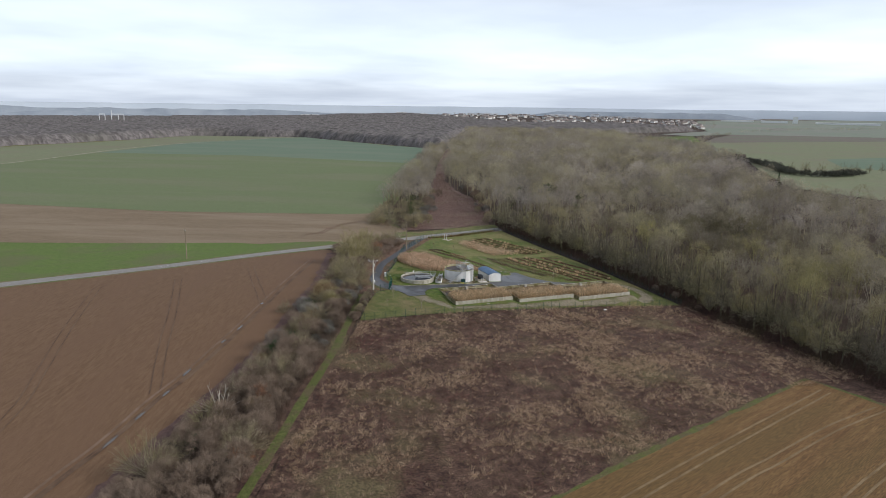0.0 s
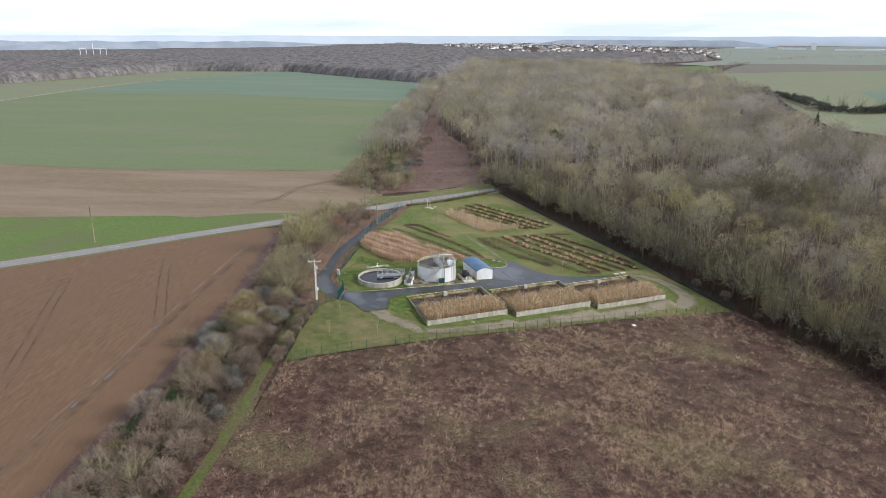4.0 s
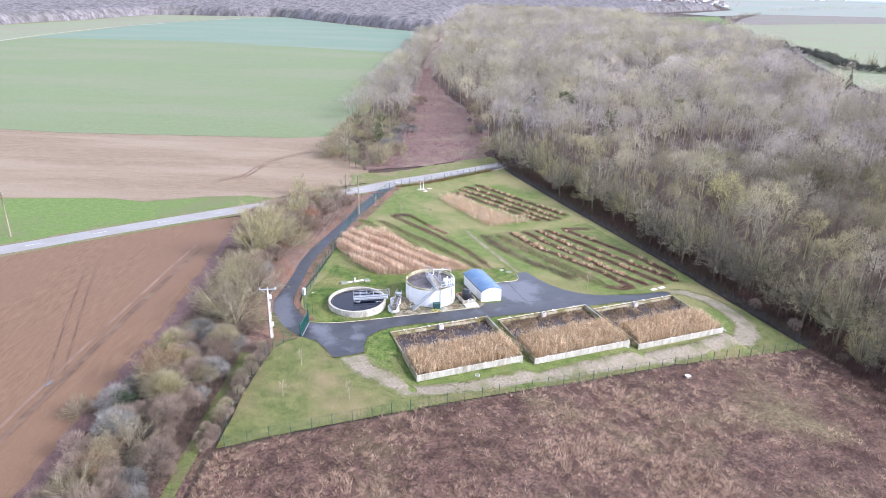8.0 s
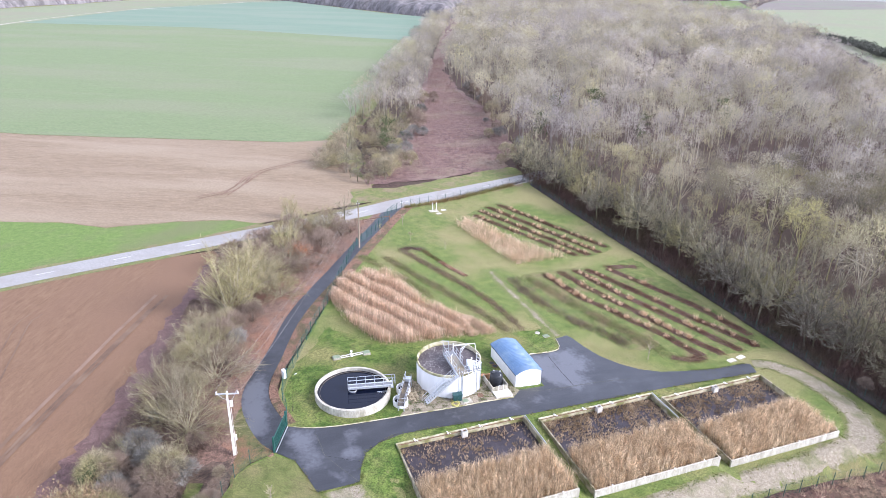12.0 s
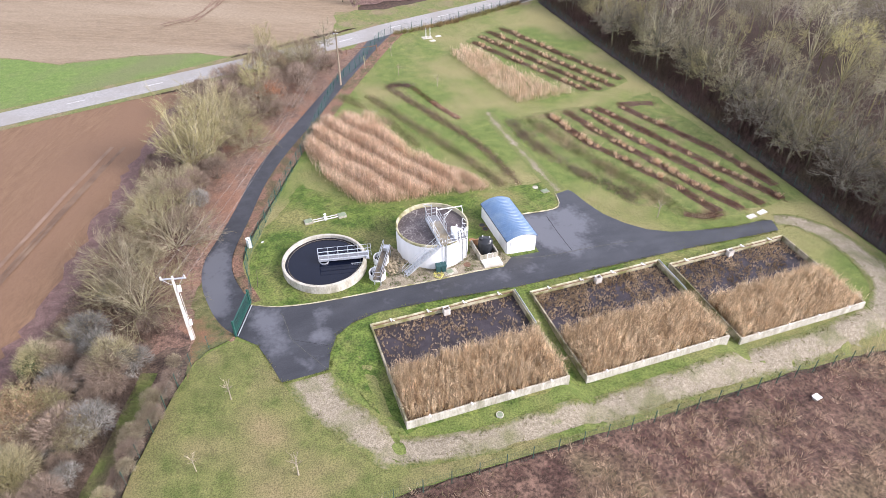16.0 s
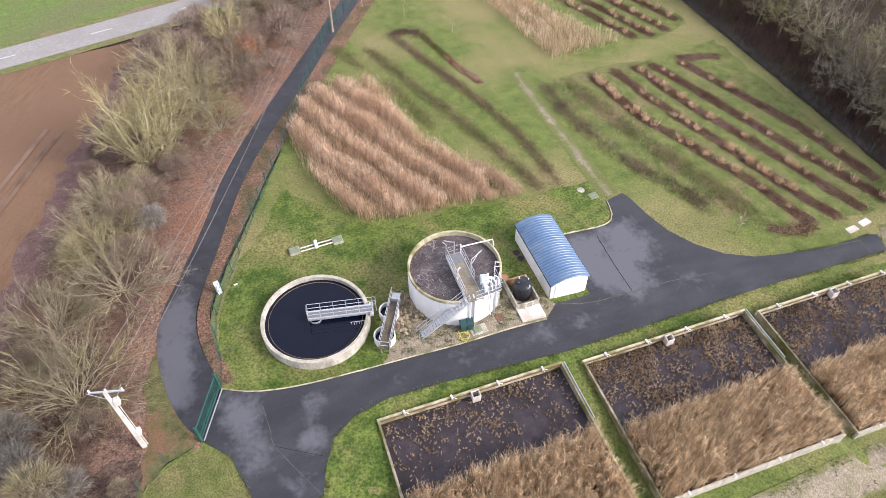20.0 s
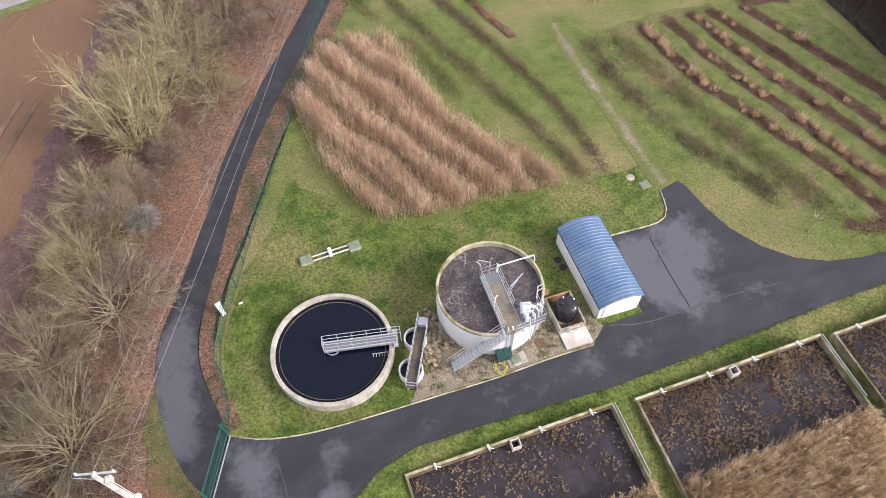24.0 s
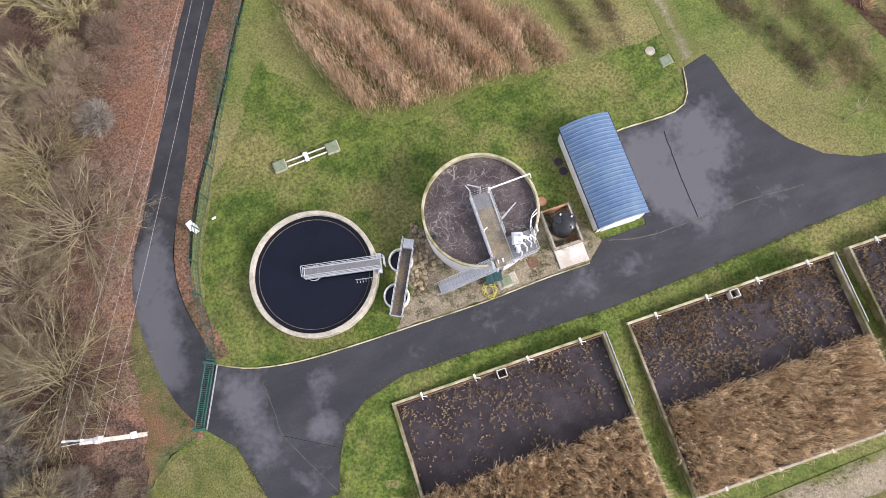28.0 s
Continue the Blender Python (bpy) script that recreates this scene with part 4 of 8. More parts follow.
yard = sheet("yard", YARD, M["asphalt"], "dark wet asphalt yard with grey dry and sheen patches", "yard", 0.10, 0.6)
# last three spots: sheen along the lane's middle, put into the colour
dry_sheen_spots(yard, ((-20.2, -6.6, 2.4, 1.0), (-20.0, -10.8, 1.7, 0.75), (-14.4, -7.4, 1.5, 0.7), (-15.0, -10.4, 1.5, 0.7), (-17.2, -13.6, 1.4, 0.6), (14.6, 1.6, 2.4, 1.0), (15.4, -1.6, 2.6, 1.0), (19.6, 3.2, 2.4, 0.8), (20.4, 0.2, 2.6, 0.7), (17.5, -3.4, 2.4, 0.8), (6.4, -7.0, 1.9, 0.55), (23.0, -5.4, 1.8, 0.5), (11.0, -6.4, 2.0, 0.5), (-7.5, -7.4, 1.8, 0.42), (-1.5, -7.2, 2.0, 0.45), (2.6, -7.2, 1.6, 0.4)))
GRAVEL_IN = [(-15.6, -15.6), (-14.9, -18.2), (-13, -21.4), (-10.8, -24.5), (-5.8, -25.9), (0, -26.1), (13, -25.7), (28.8, -25.0), (37.6, -24.6), (45.6, -23.0), (50, -19.8), (51.8, -15.6), (51.5, -10.4), (49.6, -6.8), (47.2, -5.6)]
GRAVEL_OUT = [(-19.2, -15.6), (-18.2, -18.7), (-16.4, -21.5), (-13.9, -24.9), (-11.3, -27.2), (5.1, -28.4), (18.7, -28.0), (34.4, -27.4), (43.8, -26.6), (51.2, -24.3), (54.2, -20.4), (55.2, -15.8), (54.6, -9.5), (51.5, -5.4), (48.5, -4.2)]
sheet("dry_lawn", [(-36.7, -29.9), (-33, -20.9), (-28.5, -12.1), (-27.3, -10.4), (-25.9, -9.2), (-23.4, -8.4), (-21.3, -10), (-19.8, -15.2), (-18.0, -18.7), (-16.4, -21.5), (-13.7, -24.9), (-11.2, -27.1), (5.1, -28.2), (18.7, -27.8), (34.4, -27.2), (43.8, -26.4), (51.0, -24.1), (54.0, -20.4), (55.0, -15.8), (54.4, -9.5), (56.4, -6), (57.3, -28.3), (32, -27.9), (11, -29.1), (-14, -29.7)], M["dry_lawn"], "dry yellowish mown grass beside the track", "lawn", 0.066, 1.5, 0.25)


def frayed(line, amount, seed):
    """An edge line that wanders in and out."""
    c = spline(line, 0.5)
    return c + amount * np.array([[noise.noise((x * 0.5, y * 0.5, seed)) + 0.7 * noise.noise((x * 1.7, y * 1.7, seed)), noise.noise((x * 0.5, y * 0.5, seed + 5)) + 0.7 * noise.noise((x * 1.7, y * 1.7, seed + 5))] for x, y in c])


track = ribbon("gravel_track", offset(spline(GRAVEL_IN, 0.5), 0.45), offset(spline(GRAVEL_OUT, 0.5), -0.45), M["gravel_track"], "pale gravel track round the reed beds, grass creeping in", "track", 0.08, 9, 0.5)
edge_values = track.data.attributes.new("edge", "FLOAT", "POINT")
edge_values.data.foreach_set("value", np.tile([1.0, 0.78, 0.42, 0.2, 0.45, 0.2, 0.42, 0.78, 1.0], len(track.data.vertices) // 9).astype(np.float32))
sheet("gravel_apron", [(-8.2, -5.66), (-6, -3.2), (-6.6, -1.2), (-4.4, 2.0), (-3.4, -0.4), (-2.6, -2.4), (0, -3.6), (4.5, -2.0), (5.0, -0.4), (7.6, -0.4), (8.6, -3.8), (8.9, -4.1), (7.4, -5.36), (3.7, -5.42), (0.8, -5.56), (-1.5, -5.66)], M["gravel"], "gravel and moss round the tank", "gravel", 0.075, 0.6, 0.3)
path = ribbon("worn_path", [(20.3, 8.0), (20.2, 14), (20.2, 20), (20.0, 27), (20.4, 34)], [(22.6, 8.3), (22.4, 14), (22.4, 20), (22.2, 27), (22.4, 34)], M["path"], "worn path across the grass", "path", 0.075, 5, 0.6)
path_values = path.data.attributes.new("edge", "FLOAT", "POINT")
path_values.data.foreach_set("value", np.tile([1.45, 0.95, 0.62, 0.95, 1.45], len(path.data.vertices) // 5).astype(np.float32))
# kerb along the lawn
kerb = tagged(new("kerb"), "low concrete kerb edging the lawn", "kerb", kind="structure")
for line in (YARD[:10], [(12.9, 3.9), (14.1, 4.0), (17.6, 4.0), (19.3, 4.3), (20.2, 5.4), (20.7, 7.5)]):
    pts = even(spline(line, 0.4), max(6, int(np.linalg.norm(np.diff(np.array(line), axis=0), axis=1).sum())))
    for p, q in zip(pts[:-1], pts[1:]):
        d = q - p
        L = float(np.linalg.norm(d))
        me = MB().box(0.005, L - 0.005, -0.05, 0.05, -0.2, 0.11, bevel=0.02)
        part("kerb_stone", me, M["concrete_moss"], kerb, at=pose(p[0], p[1], g1(*p) + 0.05, 0, 0, math.degrees(math.atan2(d[1], d[0]))))
# wheel tracks in the field
M["worn_soil"] = shade("packed_soil", (0.18, 0.115, 0.078), (0.24, 0.162, 0.115), 0.6, (0.15, 0.095, 0.06), 0.12, bump=0.3)
M["wet_rut"] = shade("wet_packed_soil", (0.10, 0.060, 0.038), (0.15, 0.094, 0.060), 0.6, (0.18, 0.118, 0.076), 0.12, bump=0.3)
# main track: one rut darkened for shade, one paled for sky gleam
for line, wide, mats in (([(-112, -112), (-95, -80), (-87, -67), (-80.5, -54.5), (-74.5, -45), (-66, -29), (-56.5, -9), (-46, 15), (-36, 39)], 0.3, ("worn_soil", "wet_rut")), ([(-56.3, -9), (-56.3, 11), (-56, 30), (-55.6, 37), (-54.4, 39)], 0.11, ("wet_rut", "wet_rut")), ([(-80.5, -52), (-79.5, -27), (-78, -3), (-77, 31)], 0.13, ("wet_rut", "wet_rut")), ([(-112, -85), (-103.5, -52), (-102, -32), (-101, -6), (-99.5, 20), (-98.5, 33), (-96.5, 35)], 0.13, ("wet_rut", "wet_rut"))):
    for side, key in ((0.95, mats[0]), (-0.95, mats[1])):
        c = offset(spline(line, 2.0), side)
        c = c + 0.18 * np.array([[noise.noise((x * 0.25, y * 0.25, side)), 0] for x, y in c])
        ribbon("wheel_track", offset(c, wide), offset(c, -wide), M[key], "tractor wheel track in the field", "wheel track", 0.10, 3, 2.0)
c = spline([(-112, -112), (-95, -80), (-87, -67), (-80.5, -54.5), (-74.5, -45), (-66, -29), (-56.5, -9), (-46, 15), (-38, 34)], 2.0)
ribbon("wheel_track", offset(c, -0.1) + 0.1, offset(c, -0.55), M["wet_rut"], "wet dark rut between the wheel tracks", "wheel track", 0.095, 3, 2.0)
for line in ([(-23, 96), (-18, 105), (-12, 115), (-4, 120), (1, 123)], [(-29, 96), (-21, 100), (-16, 111)]):
    for side in (0.8, -0.8):
        c = frayed(offset(spline(line, 1.0), side), 0.3, side)
        ribbon("wheel_track", offset(c, 0.25), offset(c, -0.25), M["worn_soil"], "pale tractor track in the bare field", "wheel track", 0.12, 3, 1.0)
# pale tramlines in the stubble
M["pale_soil"] = shade("pale_tramline", (0.20, 0.14, 0.075), (0.27, 0.195, 0.11), 1.0, (0.17, 0.115, 0.06), 0.15, bump=0.3, grain=0.3)
for line in ([(-60, -131), (-4, -110), (12.5, -105), (32.5, -99), (49, -95.5)], [(-50, -140), (15, -116.7), (26, -113), (60, -102)], [(-52, -120), (-20, -108.5), (24, -93.5), (46, -86)]):
    for side in (0.9, -0.9):
        c = offset(spline(line, 2.0), side)
        c = c + 0.15 * np.array([[noise.noise((x * 0.3, y * 0.3, side)), 0] for x, y in c])
        ribbon("wheel_track", offset(c, 0.2), offset(c, -0.2), M["pale_soil"], "pale tractor tramline in the stubble", "wheel track", 0.09, 3, 2.0)
# strip along the hedge: its cast shadow put into a darker soil colour
sheet("field_margin", [(-29, 50), (-41.5, 6), (-59, -34), (-70, -53), (-87, -80), (-104, -112), (-99, -112), (-83, -80), (-66.5, -52), (-56, -33), (-38.5, 6), (-26, 54)], shade("pinkish_shadowed_soil", (0.10, 0.058, 0.05), (0.16, 0.10, 0.085), 1.0, (0.13, 0.075, 0.065), 0.1, bump=0.5, grain=0.35, grain_scale=6), "reddish strip of soil darkened for the hedge's shadow", "field margin", 0.06, 1.5, 1.2)
# seams and cracks in the asphalt
M["seam"] = shade("asphalt_seam", (0.07, 0.071, 0.062), (0.115, 0.116, 0.098), 3.0, bump=0)
M["seam_dark"] = shade("tar_seam", (0.012, 0.012, 0.013), (0.02, 0.02, 0.02), 3.0, bump=0)
for line, w, mat_ in (([(39.6, -7.0), (39.8, -5.2)], 0.1, "seam"), ([(39.8, -5.2), (42, -5.15), (44.6, -5.2)], 0.1, "seam"), ([(44.6, -5.2), (44.5, -7.0)], 0.1, "seam"), ([(17.0, 2.8), (16.8, -1.2), (16.8, -4.6)], 0.07, "seam_dark"), ([(9.4, -4.2), (12.2, -4.8), (15.7, -4.8), (20.9, -4.6), (26, -4.8)], 0.09, "seam"), ([(-18.4, -6.1), (-18.1, -8.5), (-18.0, -10.2), (-16.4, -13.2), (-15.4, -15.0)], 0.05, "seam"), ([(-18.0, -10.2), (-14.5, -12.2)], 0.03, "seam_dark")):
    c = spline(line, 0.5)
    c = c + np.array([[0.07 * noise.noise((x * 2, y * 2, 0)), 0.07 * noise.noise((x * 2, y * 2, 5))] for x, y in c])
    ribbon("asphalt_seam", offset(c, w / 2), offset(c, -w / 2), M[mat_], "seam in the asphalt", "seam", 0.112, 2, 0.5)
# rain water in the wheel tracks
M["puddle"] = shade("puddle_water", (0.10, 0.085, 0.07), (0.13, 0.11, 0.09), 0.5, rough=0.04, bump=0, spec=1.0)
for x, y, L in ((-74.9, -45, 3.5), (-78.5, -52.9, 2.5), (-82.5, -60.2, 3.0), (-86.4, -67.6, 4.0), (-63.3, -24.2, 3.0), (-67.4, -31.4, 2.0), (-56.9, -8.6, 1.6)):
    d = np.array([0.47, 0.88])
    c = np.array([x, y]) + np.outer(np.linspace(-L / 2, L / 2, 6), d)
    wid = 0.3 * np.sin(np.linspace(0.3, 2.85, 6))[:, None]
    nrm = np.array([[-d[1], d[0]]])
    ribbon("puddle", c + nrm * wid, c - nrm * wid, M["puddle"], "long puddle in a wheel track", "puddle", 0.13, 3, 0.6)

# ---- trees and plants ----
rng = np.random.default_rng(7)


def slivers(roots, tips, width, bend=None):
    """Thin triangles from roots to tips: twigs and blades."""
    roots, tips = np.asarray(roots, float), np.asarray(tips, float)
    d = tips - roots
    side = np.cross(d, rng.normal(size=d.shape))
    side /= np.linalg.norm(side, axis=1)[:, None] + 1e-9
    w = np.asarray(width).reshape(-1, 1) if np.ndim(width) else width
    co = np.stack([roots - side * w, roots + side * w, tips], 1).reshape(-1, 3)
    return co, np.arange(len(co)).reshape(-1, 3)


def joined(items):
    co, tr, o = [], [], 0
    for c, t in items:
        co.append(c)
        tr.append(t + o)
        o += len(c)
    return np.vstack(co), np.vstack(tr)


def branching(seed, h, wide, trunk=0.35, limbs=12, subs=6, twigs=6, twiglets=1, reach=72, fine=1.0, tubes=True, tall=0.0, limb_size=0.34):
    """Limbs that rise out of one hub towards a dome, with branches and twigs that all run outwards."""
    r = np.random.default_rng(seed)
    wood, roots, tips, widths = MB(), [], [], []
    c = trunk * h
    rad = 0.014 * h + 0.03
    if trunk > 0:
        lean = r.normal(size=2) * 0.025 * h
        wood.tube([(0, 0, -0.3), (lean[0] * 0.4, lean[1] * 0.4, c * 0.6), (lean[0], lean[1], c * 1.3), (lean[0] * 1.6, lean[1] * 1.6, h * 0.82)], [rad, rad * 0.8, rad * 0.6, rad * 0.15], 5 if tubes else 3, False)
    bumpy = r.normal(size=(5, 3))
    for k in range(limbs):
        az = k * 2.4 + r.uniform(-0.4, 0.4)
        pol = radians(reach) * math.sqrt((k + r.uniform(0.2, 0.8)) / limbs)
        d = np.array([math.sin(pol) * math.cos(az), math.sin(pol) * math.sin(az), math.cos(pol)])
        size = 1 / math.sqrt((d[0] ** 2 + d[1] ** 2) / wide**2 + d[2] ** 2 / (h - c) ** 2)
        size *= r.uniform(0.78, 0.98) * (1 + 0.12 * float(np.tanh(bumpy @ d).sum()) / 2)
        start = np.array([0, 0, c * r.uniform(0.85, 1.25)]) if trunk > 0 else np.array([*(r.normal(size=2) * 0.05 * wide), -0.2])
        start[2] += tall * h * math.cos(pol)
        end = np.array([0, 0, c]) + d * size
        mid = start + (end - start) * 0.5 + r.normal(size=3) * 0.04 * size + np.array([0, 0, -0.04 * size if trunk > 0 else 0.06 * size])
        path = spline3([start, mid, end], 6)
        if tubes:
            wood.tube([path[0], path[2], path[5]], [rad * limb_size, rad * limb_size * 0.55, 0.015], 4, False)
        else:
            roots.append(path[0]), tips.append(path[5]), widths.append(rad * limb_size)
        L = float(np.linalg.norm(end - start))
        for j in range(subs):
            u = 0.28 + 0.7 * (j + r.uniform(0, 1)) / subs
            b0 = path[min(int(u * 5), 4)] + (path[min(int(u * 5), 4) + 1] - path[min(int(u * 5), 4)]) * (u * 5 % 1)
            bd = d + r.normal(size=3) * 0.5
            bd[2] += 0.12
            bd /= np.linalg.norm(bd)
            bl = L * (0.2 + 0.34 * (1 - u)) * r.uniform(0.8, 1.25)
            roots.append(b0), tips.append(b0 + bd * bl), widths.append(0.034 * max(fine, 1.0))
            for i in range(twigs):
                v = r.uniform(0.15, 1.0)
                s0 = b0 + bd * bl * v
                sd = bd + r.normal(size=3) * 0.45
                sd[2] += 0.1
                sd /= np.linalg.norm(sd)
                sl = L * r.uniform(0.09, 0.18)
                roots.append(s0), tips.append(s0 + sd * sl), widths.append(0.015 * fine)
                for _ in range(twiglets):
                    td = sd + r.normal(size=3) * 0.5
                    roots.append(s0 + sd * sl * r.uniform(0.3, 0.9)), tips.append(s0 + sd * sl * 0.6 + td / np.linalg.norm(td) * sl * 0.7), widths.append(0.011 * fine)
    return wood, slivers(roots, tips, np.array(widths))


def spline3(pts, n):
    pts = np.array(pts, float)
    t = np.linspace(0, 1, n)[:, None]
    a = (1 - t) ** 2 * pts[0] + 2 * t * (1 - t) * (2 * pts[1] - (pts[0] + pts[2]) / 2) + t**2 * pts[2]
    return a


def leafy(seed, h, wide, n, size):
    """A loose crown of small leaf pieces in clumps."""
    r = np.random.default_rng(seed)
    hubs = np.stack([r.normal(size=26) * wide * 0.42, r.normal(size=26) * wide * 0.42, h * (0.25 + 0.7 * r.random(26))], 1)
    p = hubs[r.integers(0, 26, n)] + r.normal(size=(n, 3)) * wide * 0.17
    a, b = r.normal(size=(n, 3)) * size, r.normal(size=(n, 3)) * size
    co = np.stack([p - a, p + b, p + a], 1).reshape(-1, 3)
    return co, np.arange(len(co)).reshape(-1, 3)


KINDS = {}


def round_crown(seed, h, wide, n, width, lobes=11, low=0.3, long=0.2):
    """A bare crown as the eye takes it from afar: a trunk, limbs, and a lumpy dome of short twigs that all run outwards."""
    r = np.random.default_rng(seed)
    i = np.arange(lobes)
    pol, az = np.arccos(1 - 1.2 * (i + 0.5) / lobes), i * 2.4 + r.uniform(0, 6)
    out = np.stack([np.sin(pol) * np.cos(az), np.sin(pol) * np.sin(az), np.cos(pol)], 1)
    half_h = h * (1 - low) * 0.52
    hubs = (0, 0, h - half_h) + out * (wide * 0.6, wide * 0.6, half_h * 0.62) * r.uniform(0.85, 1.15, (lobes, 1))
    size = wide * 0.46 * r.uniform(0.8, 1.2, lobes)
    u = r.integers(0, lobes, n)
    v = r.normal(size=(n, 3)) + out[u] * 0.9
    v /= np.linalg.norm(v, axis=1)[:, None]
    p = hubs[u] + v * (size[u] * r.uniform(0.5, 0.95, n))[:, None] * (1, 1, 0.85)
    d = v * 0.8 + out[u] * 0.3 + r.normal(size=(n, 3)) * 0.35 + (0, 0, 0.2)
    d /= np.linalg.norm(d, axis=1)[:, None]
    q = p + d * wide * long * r.uniform(0.6, 1.3, (n, 1))
    few = np.arange(0, n, 9)
    foot = np.array([0, 0, h * low])
    co, tr = joined([
        slivers([(0, 0, -0.3)] * 3, [(0, 0, h * 0.8)] * 3, 0.16),
        slivers(np.repeat([foot], lobes, 0), hubs + out * size[:, None] * 0.5, max(0.06, width)),
        slivers(hubs[u[few]], q[few], width * 1.3),
        slivers(p, q, width),
    ])
    return co, tr


def proto(key, twig, **kw):
    wood, (co, tr) = branching(**kw)
    KINDS[key] = (wood.mesh("trunk_" + key, M["bark" if twig in ("twig_brown", "twig_silver", "twig_grey") else "bark_mid" if twig == "twig_lichen" else "bark_pale"], True), fast_mesh("crown_" + key, co, tr, M[twig]), wood, (co, tr))


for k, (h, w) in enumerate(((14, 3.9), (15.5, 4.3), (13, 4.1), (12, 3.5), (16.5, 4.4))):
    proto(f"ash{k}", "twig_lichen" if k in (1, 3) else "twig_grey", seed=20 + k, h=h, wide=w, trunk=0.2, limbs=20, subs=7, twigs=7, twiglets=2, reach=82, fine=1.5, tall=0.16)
for k, (h, w) in enumerate(((12.5, 3.9), (11, 3.7))):
    proto(f"willow{k}", "twig_olive", seed=40 + k, h=h, wide=w, trunk=0.0, limbs=20, subs=10, twigs=7, twiglets=2, reach=46, fine=1.2, limb_size=0.55)
for k, (h, w) in enumerate(((6.2, 5.4), (5.7, 5.1), (6.6, 5.9))):
    proto(f"maple{k}", "twig_pale", seed=50 + k, h=h, wide=w, trunk=0.0, limbs=32, subs=12, twigs=8, twiglets=2, reach=86, fine=0.62, limb_size=0.42)
for k, (h, w) in enumerate(((3.4, 2.1), (2.7, 1.9), (4.1, 2.3))):
    proto(f"shrub{k}", ("twig_brown", "twig_silver", "twig_pale")[k], seed=60 + k, h=h, wide=w, trunk=0.0, limbs=13, subs=3, twigs=1, twiglets=0, reach=74, fine=1.2, limb_size=0.28)
    dome = round_crown(160 + k, h, w * 0.92, 1900, 0.015, 14, 0.04, 0.36)
    KINDS[f"shrub{k}"] = KINDS[f"shrub{k}"][:1] + (fast_mesh(f"crown_shrub{k}", *dome, M[("twig_brown", "twig_silver", "twig_pale")[k]]), KINDS[f"shrub{k}"][2], round_crown(160 + k, h, w * 0.92, 900, 0.02, 14, 0.04, 0.36))
proto("sapling", "twig_pale", seed=70, h=3.2, wide=0.7, trunk=0.45, limbs=7, subs=4, twigs=2, twiglets=0, reach=50, fine=1.2)

TREE_LABEL = {"ash": "tall bare grey winter tree at the wood's edge", "willow": "upright bare tree with olive-yellow twigs", "maple": "broad bare many-stemmed tree in the hedge", "shrub": "bare brown bush in the hedge", "sapling": "thin bare sapling on the lawn"}


def tree(key, x, y, size=1.0, turn=None, group="", label=""):
    kind = key.rstrip("0123456789")
    ob = thing("bush" if kind == "shrub" else "sapling" if kind == "sapling" else "tree", x, y, g1(x, y), label or TREE_LABEL[kind], "bush" if kind == "shrub" else "tree", group)
    ob.matrix_basis = pose(x, y, g1(x, y), 0, 0, rng.uniform(0, 360) if turn is None else turn) @ Matrix.Diagonal((size, size, size * rng.uniform(0.92, 1.1), 1))
    part("trunk", KINDS[key][0], None, ob)
    part("crown", KINDS[key][1], None, ob)
    return ob


def scatter(poly, spacing, jitter=0.45):
    poly = np.array(poly, float)
    lo, hi = poly.min(0), poly.max(0)
    px, py = np.meshgrid(np.arange(lo[0], hi[0], spacing), np.arange(lo[1], hi[1], spacing))
    px = px + rng.uniform(-jitter, jitter, px.shape) * spacing
    py = py + rng.uniform(-jitter, jitter, py.shape) * spacing
    keep = inside(poly, px, py)
    return np.stack([px[keep], py[keep]], 1)


def planted(protos, places, sizes):
    """Copies of small meshes, set out at places and joined into arrays, with a tone per point."""
    co, tr, tone, o = [], [], [], 0
    pick = rng.integers(0, len(protos), len(places))
    for k, (c, t) in enumerate(protos):
        mine = np.where(pick == k)[0]
        if not len(mine):
            continue
        a = rng.uniform(0, 2 * np.pi, len(mine))
        s = sizes[mine]
        ca, sa = np.cos(a)[:, None] * s[:, None], np.sin(a)[:, None] * s[:, None]
        p = np.empty((len(mine), len(c), 3), np.float32)
        p[:, :, 0] = c[None, :, 0] * ca - c[None, :, 1] * sa + places[mine, 0][:, None]
        p[:, :, 1] = c[None, :, 0] * sa + c[None, :, 1] * ca + places[mine, 1][:, None]
        p[:, :, 2] = c[None, :, 2] * s[:, None] + gz(places[mine, 0], places[mine, 1])[:, None]
        co.append(p.reshape(-1, 3))
        patchy = np.array([0.42 + 1.0 * noise.noise((x * 0.02, y * 0.02, 33.0)) + 0.5 * noise.noise((x * 0.06, y * 0.06, 37.0)) for x, y in places[mine, :2]])
        tone.append(np.repeat(np.clip(0.62 * rng.random(len(mine)) + 0.45 * patchy, 0, 1), len(c)))
        tr.append((t[None] + (np.arange(len(mine)) * len(c))[:, None, None] + o).reshape(-1, 3))
        o += len(mine) * len(c)
    return np.vstack(co), np.vstack(tr), np.concatenate(tone)


def stuff(name, co, tr, *rest):
    """Uncountable growth as one object; rest: the material, label and category, with a tone per point before them for woods."""
    material, label, category = rest[-3:]
    me = fast_mesh(name, co, tr, material)
    if len(rest) > 3:
        me.attributes.new("tone", "FLOAT", "POINT").data.foreach_set("value", rest[0].astype(np.float32))
    return tagged(new(name, me), label, category, kind="stuff")


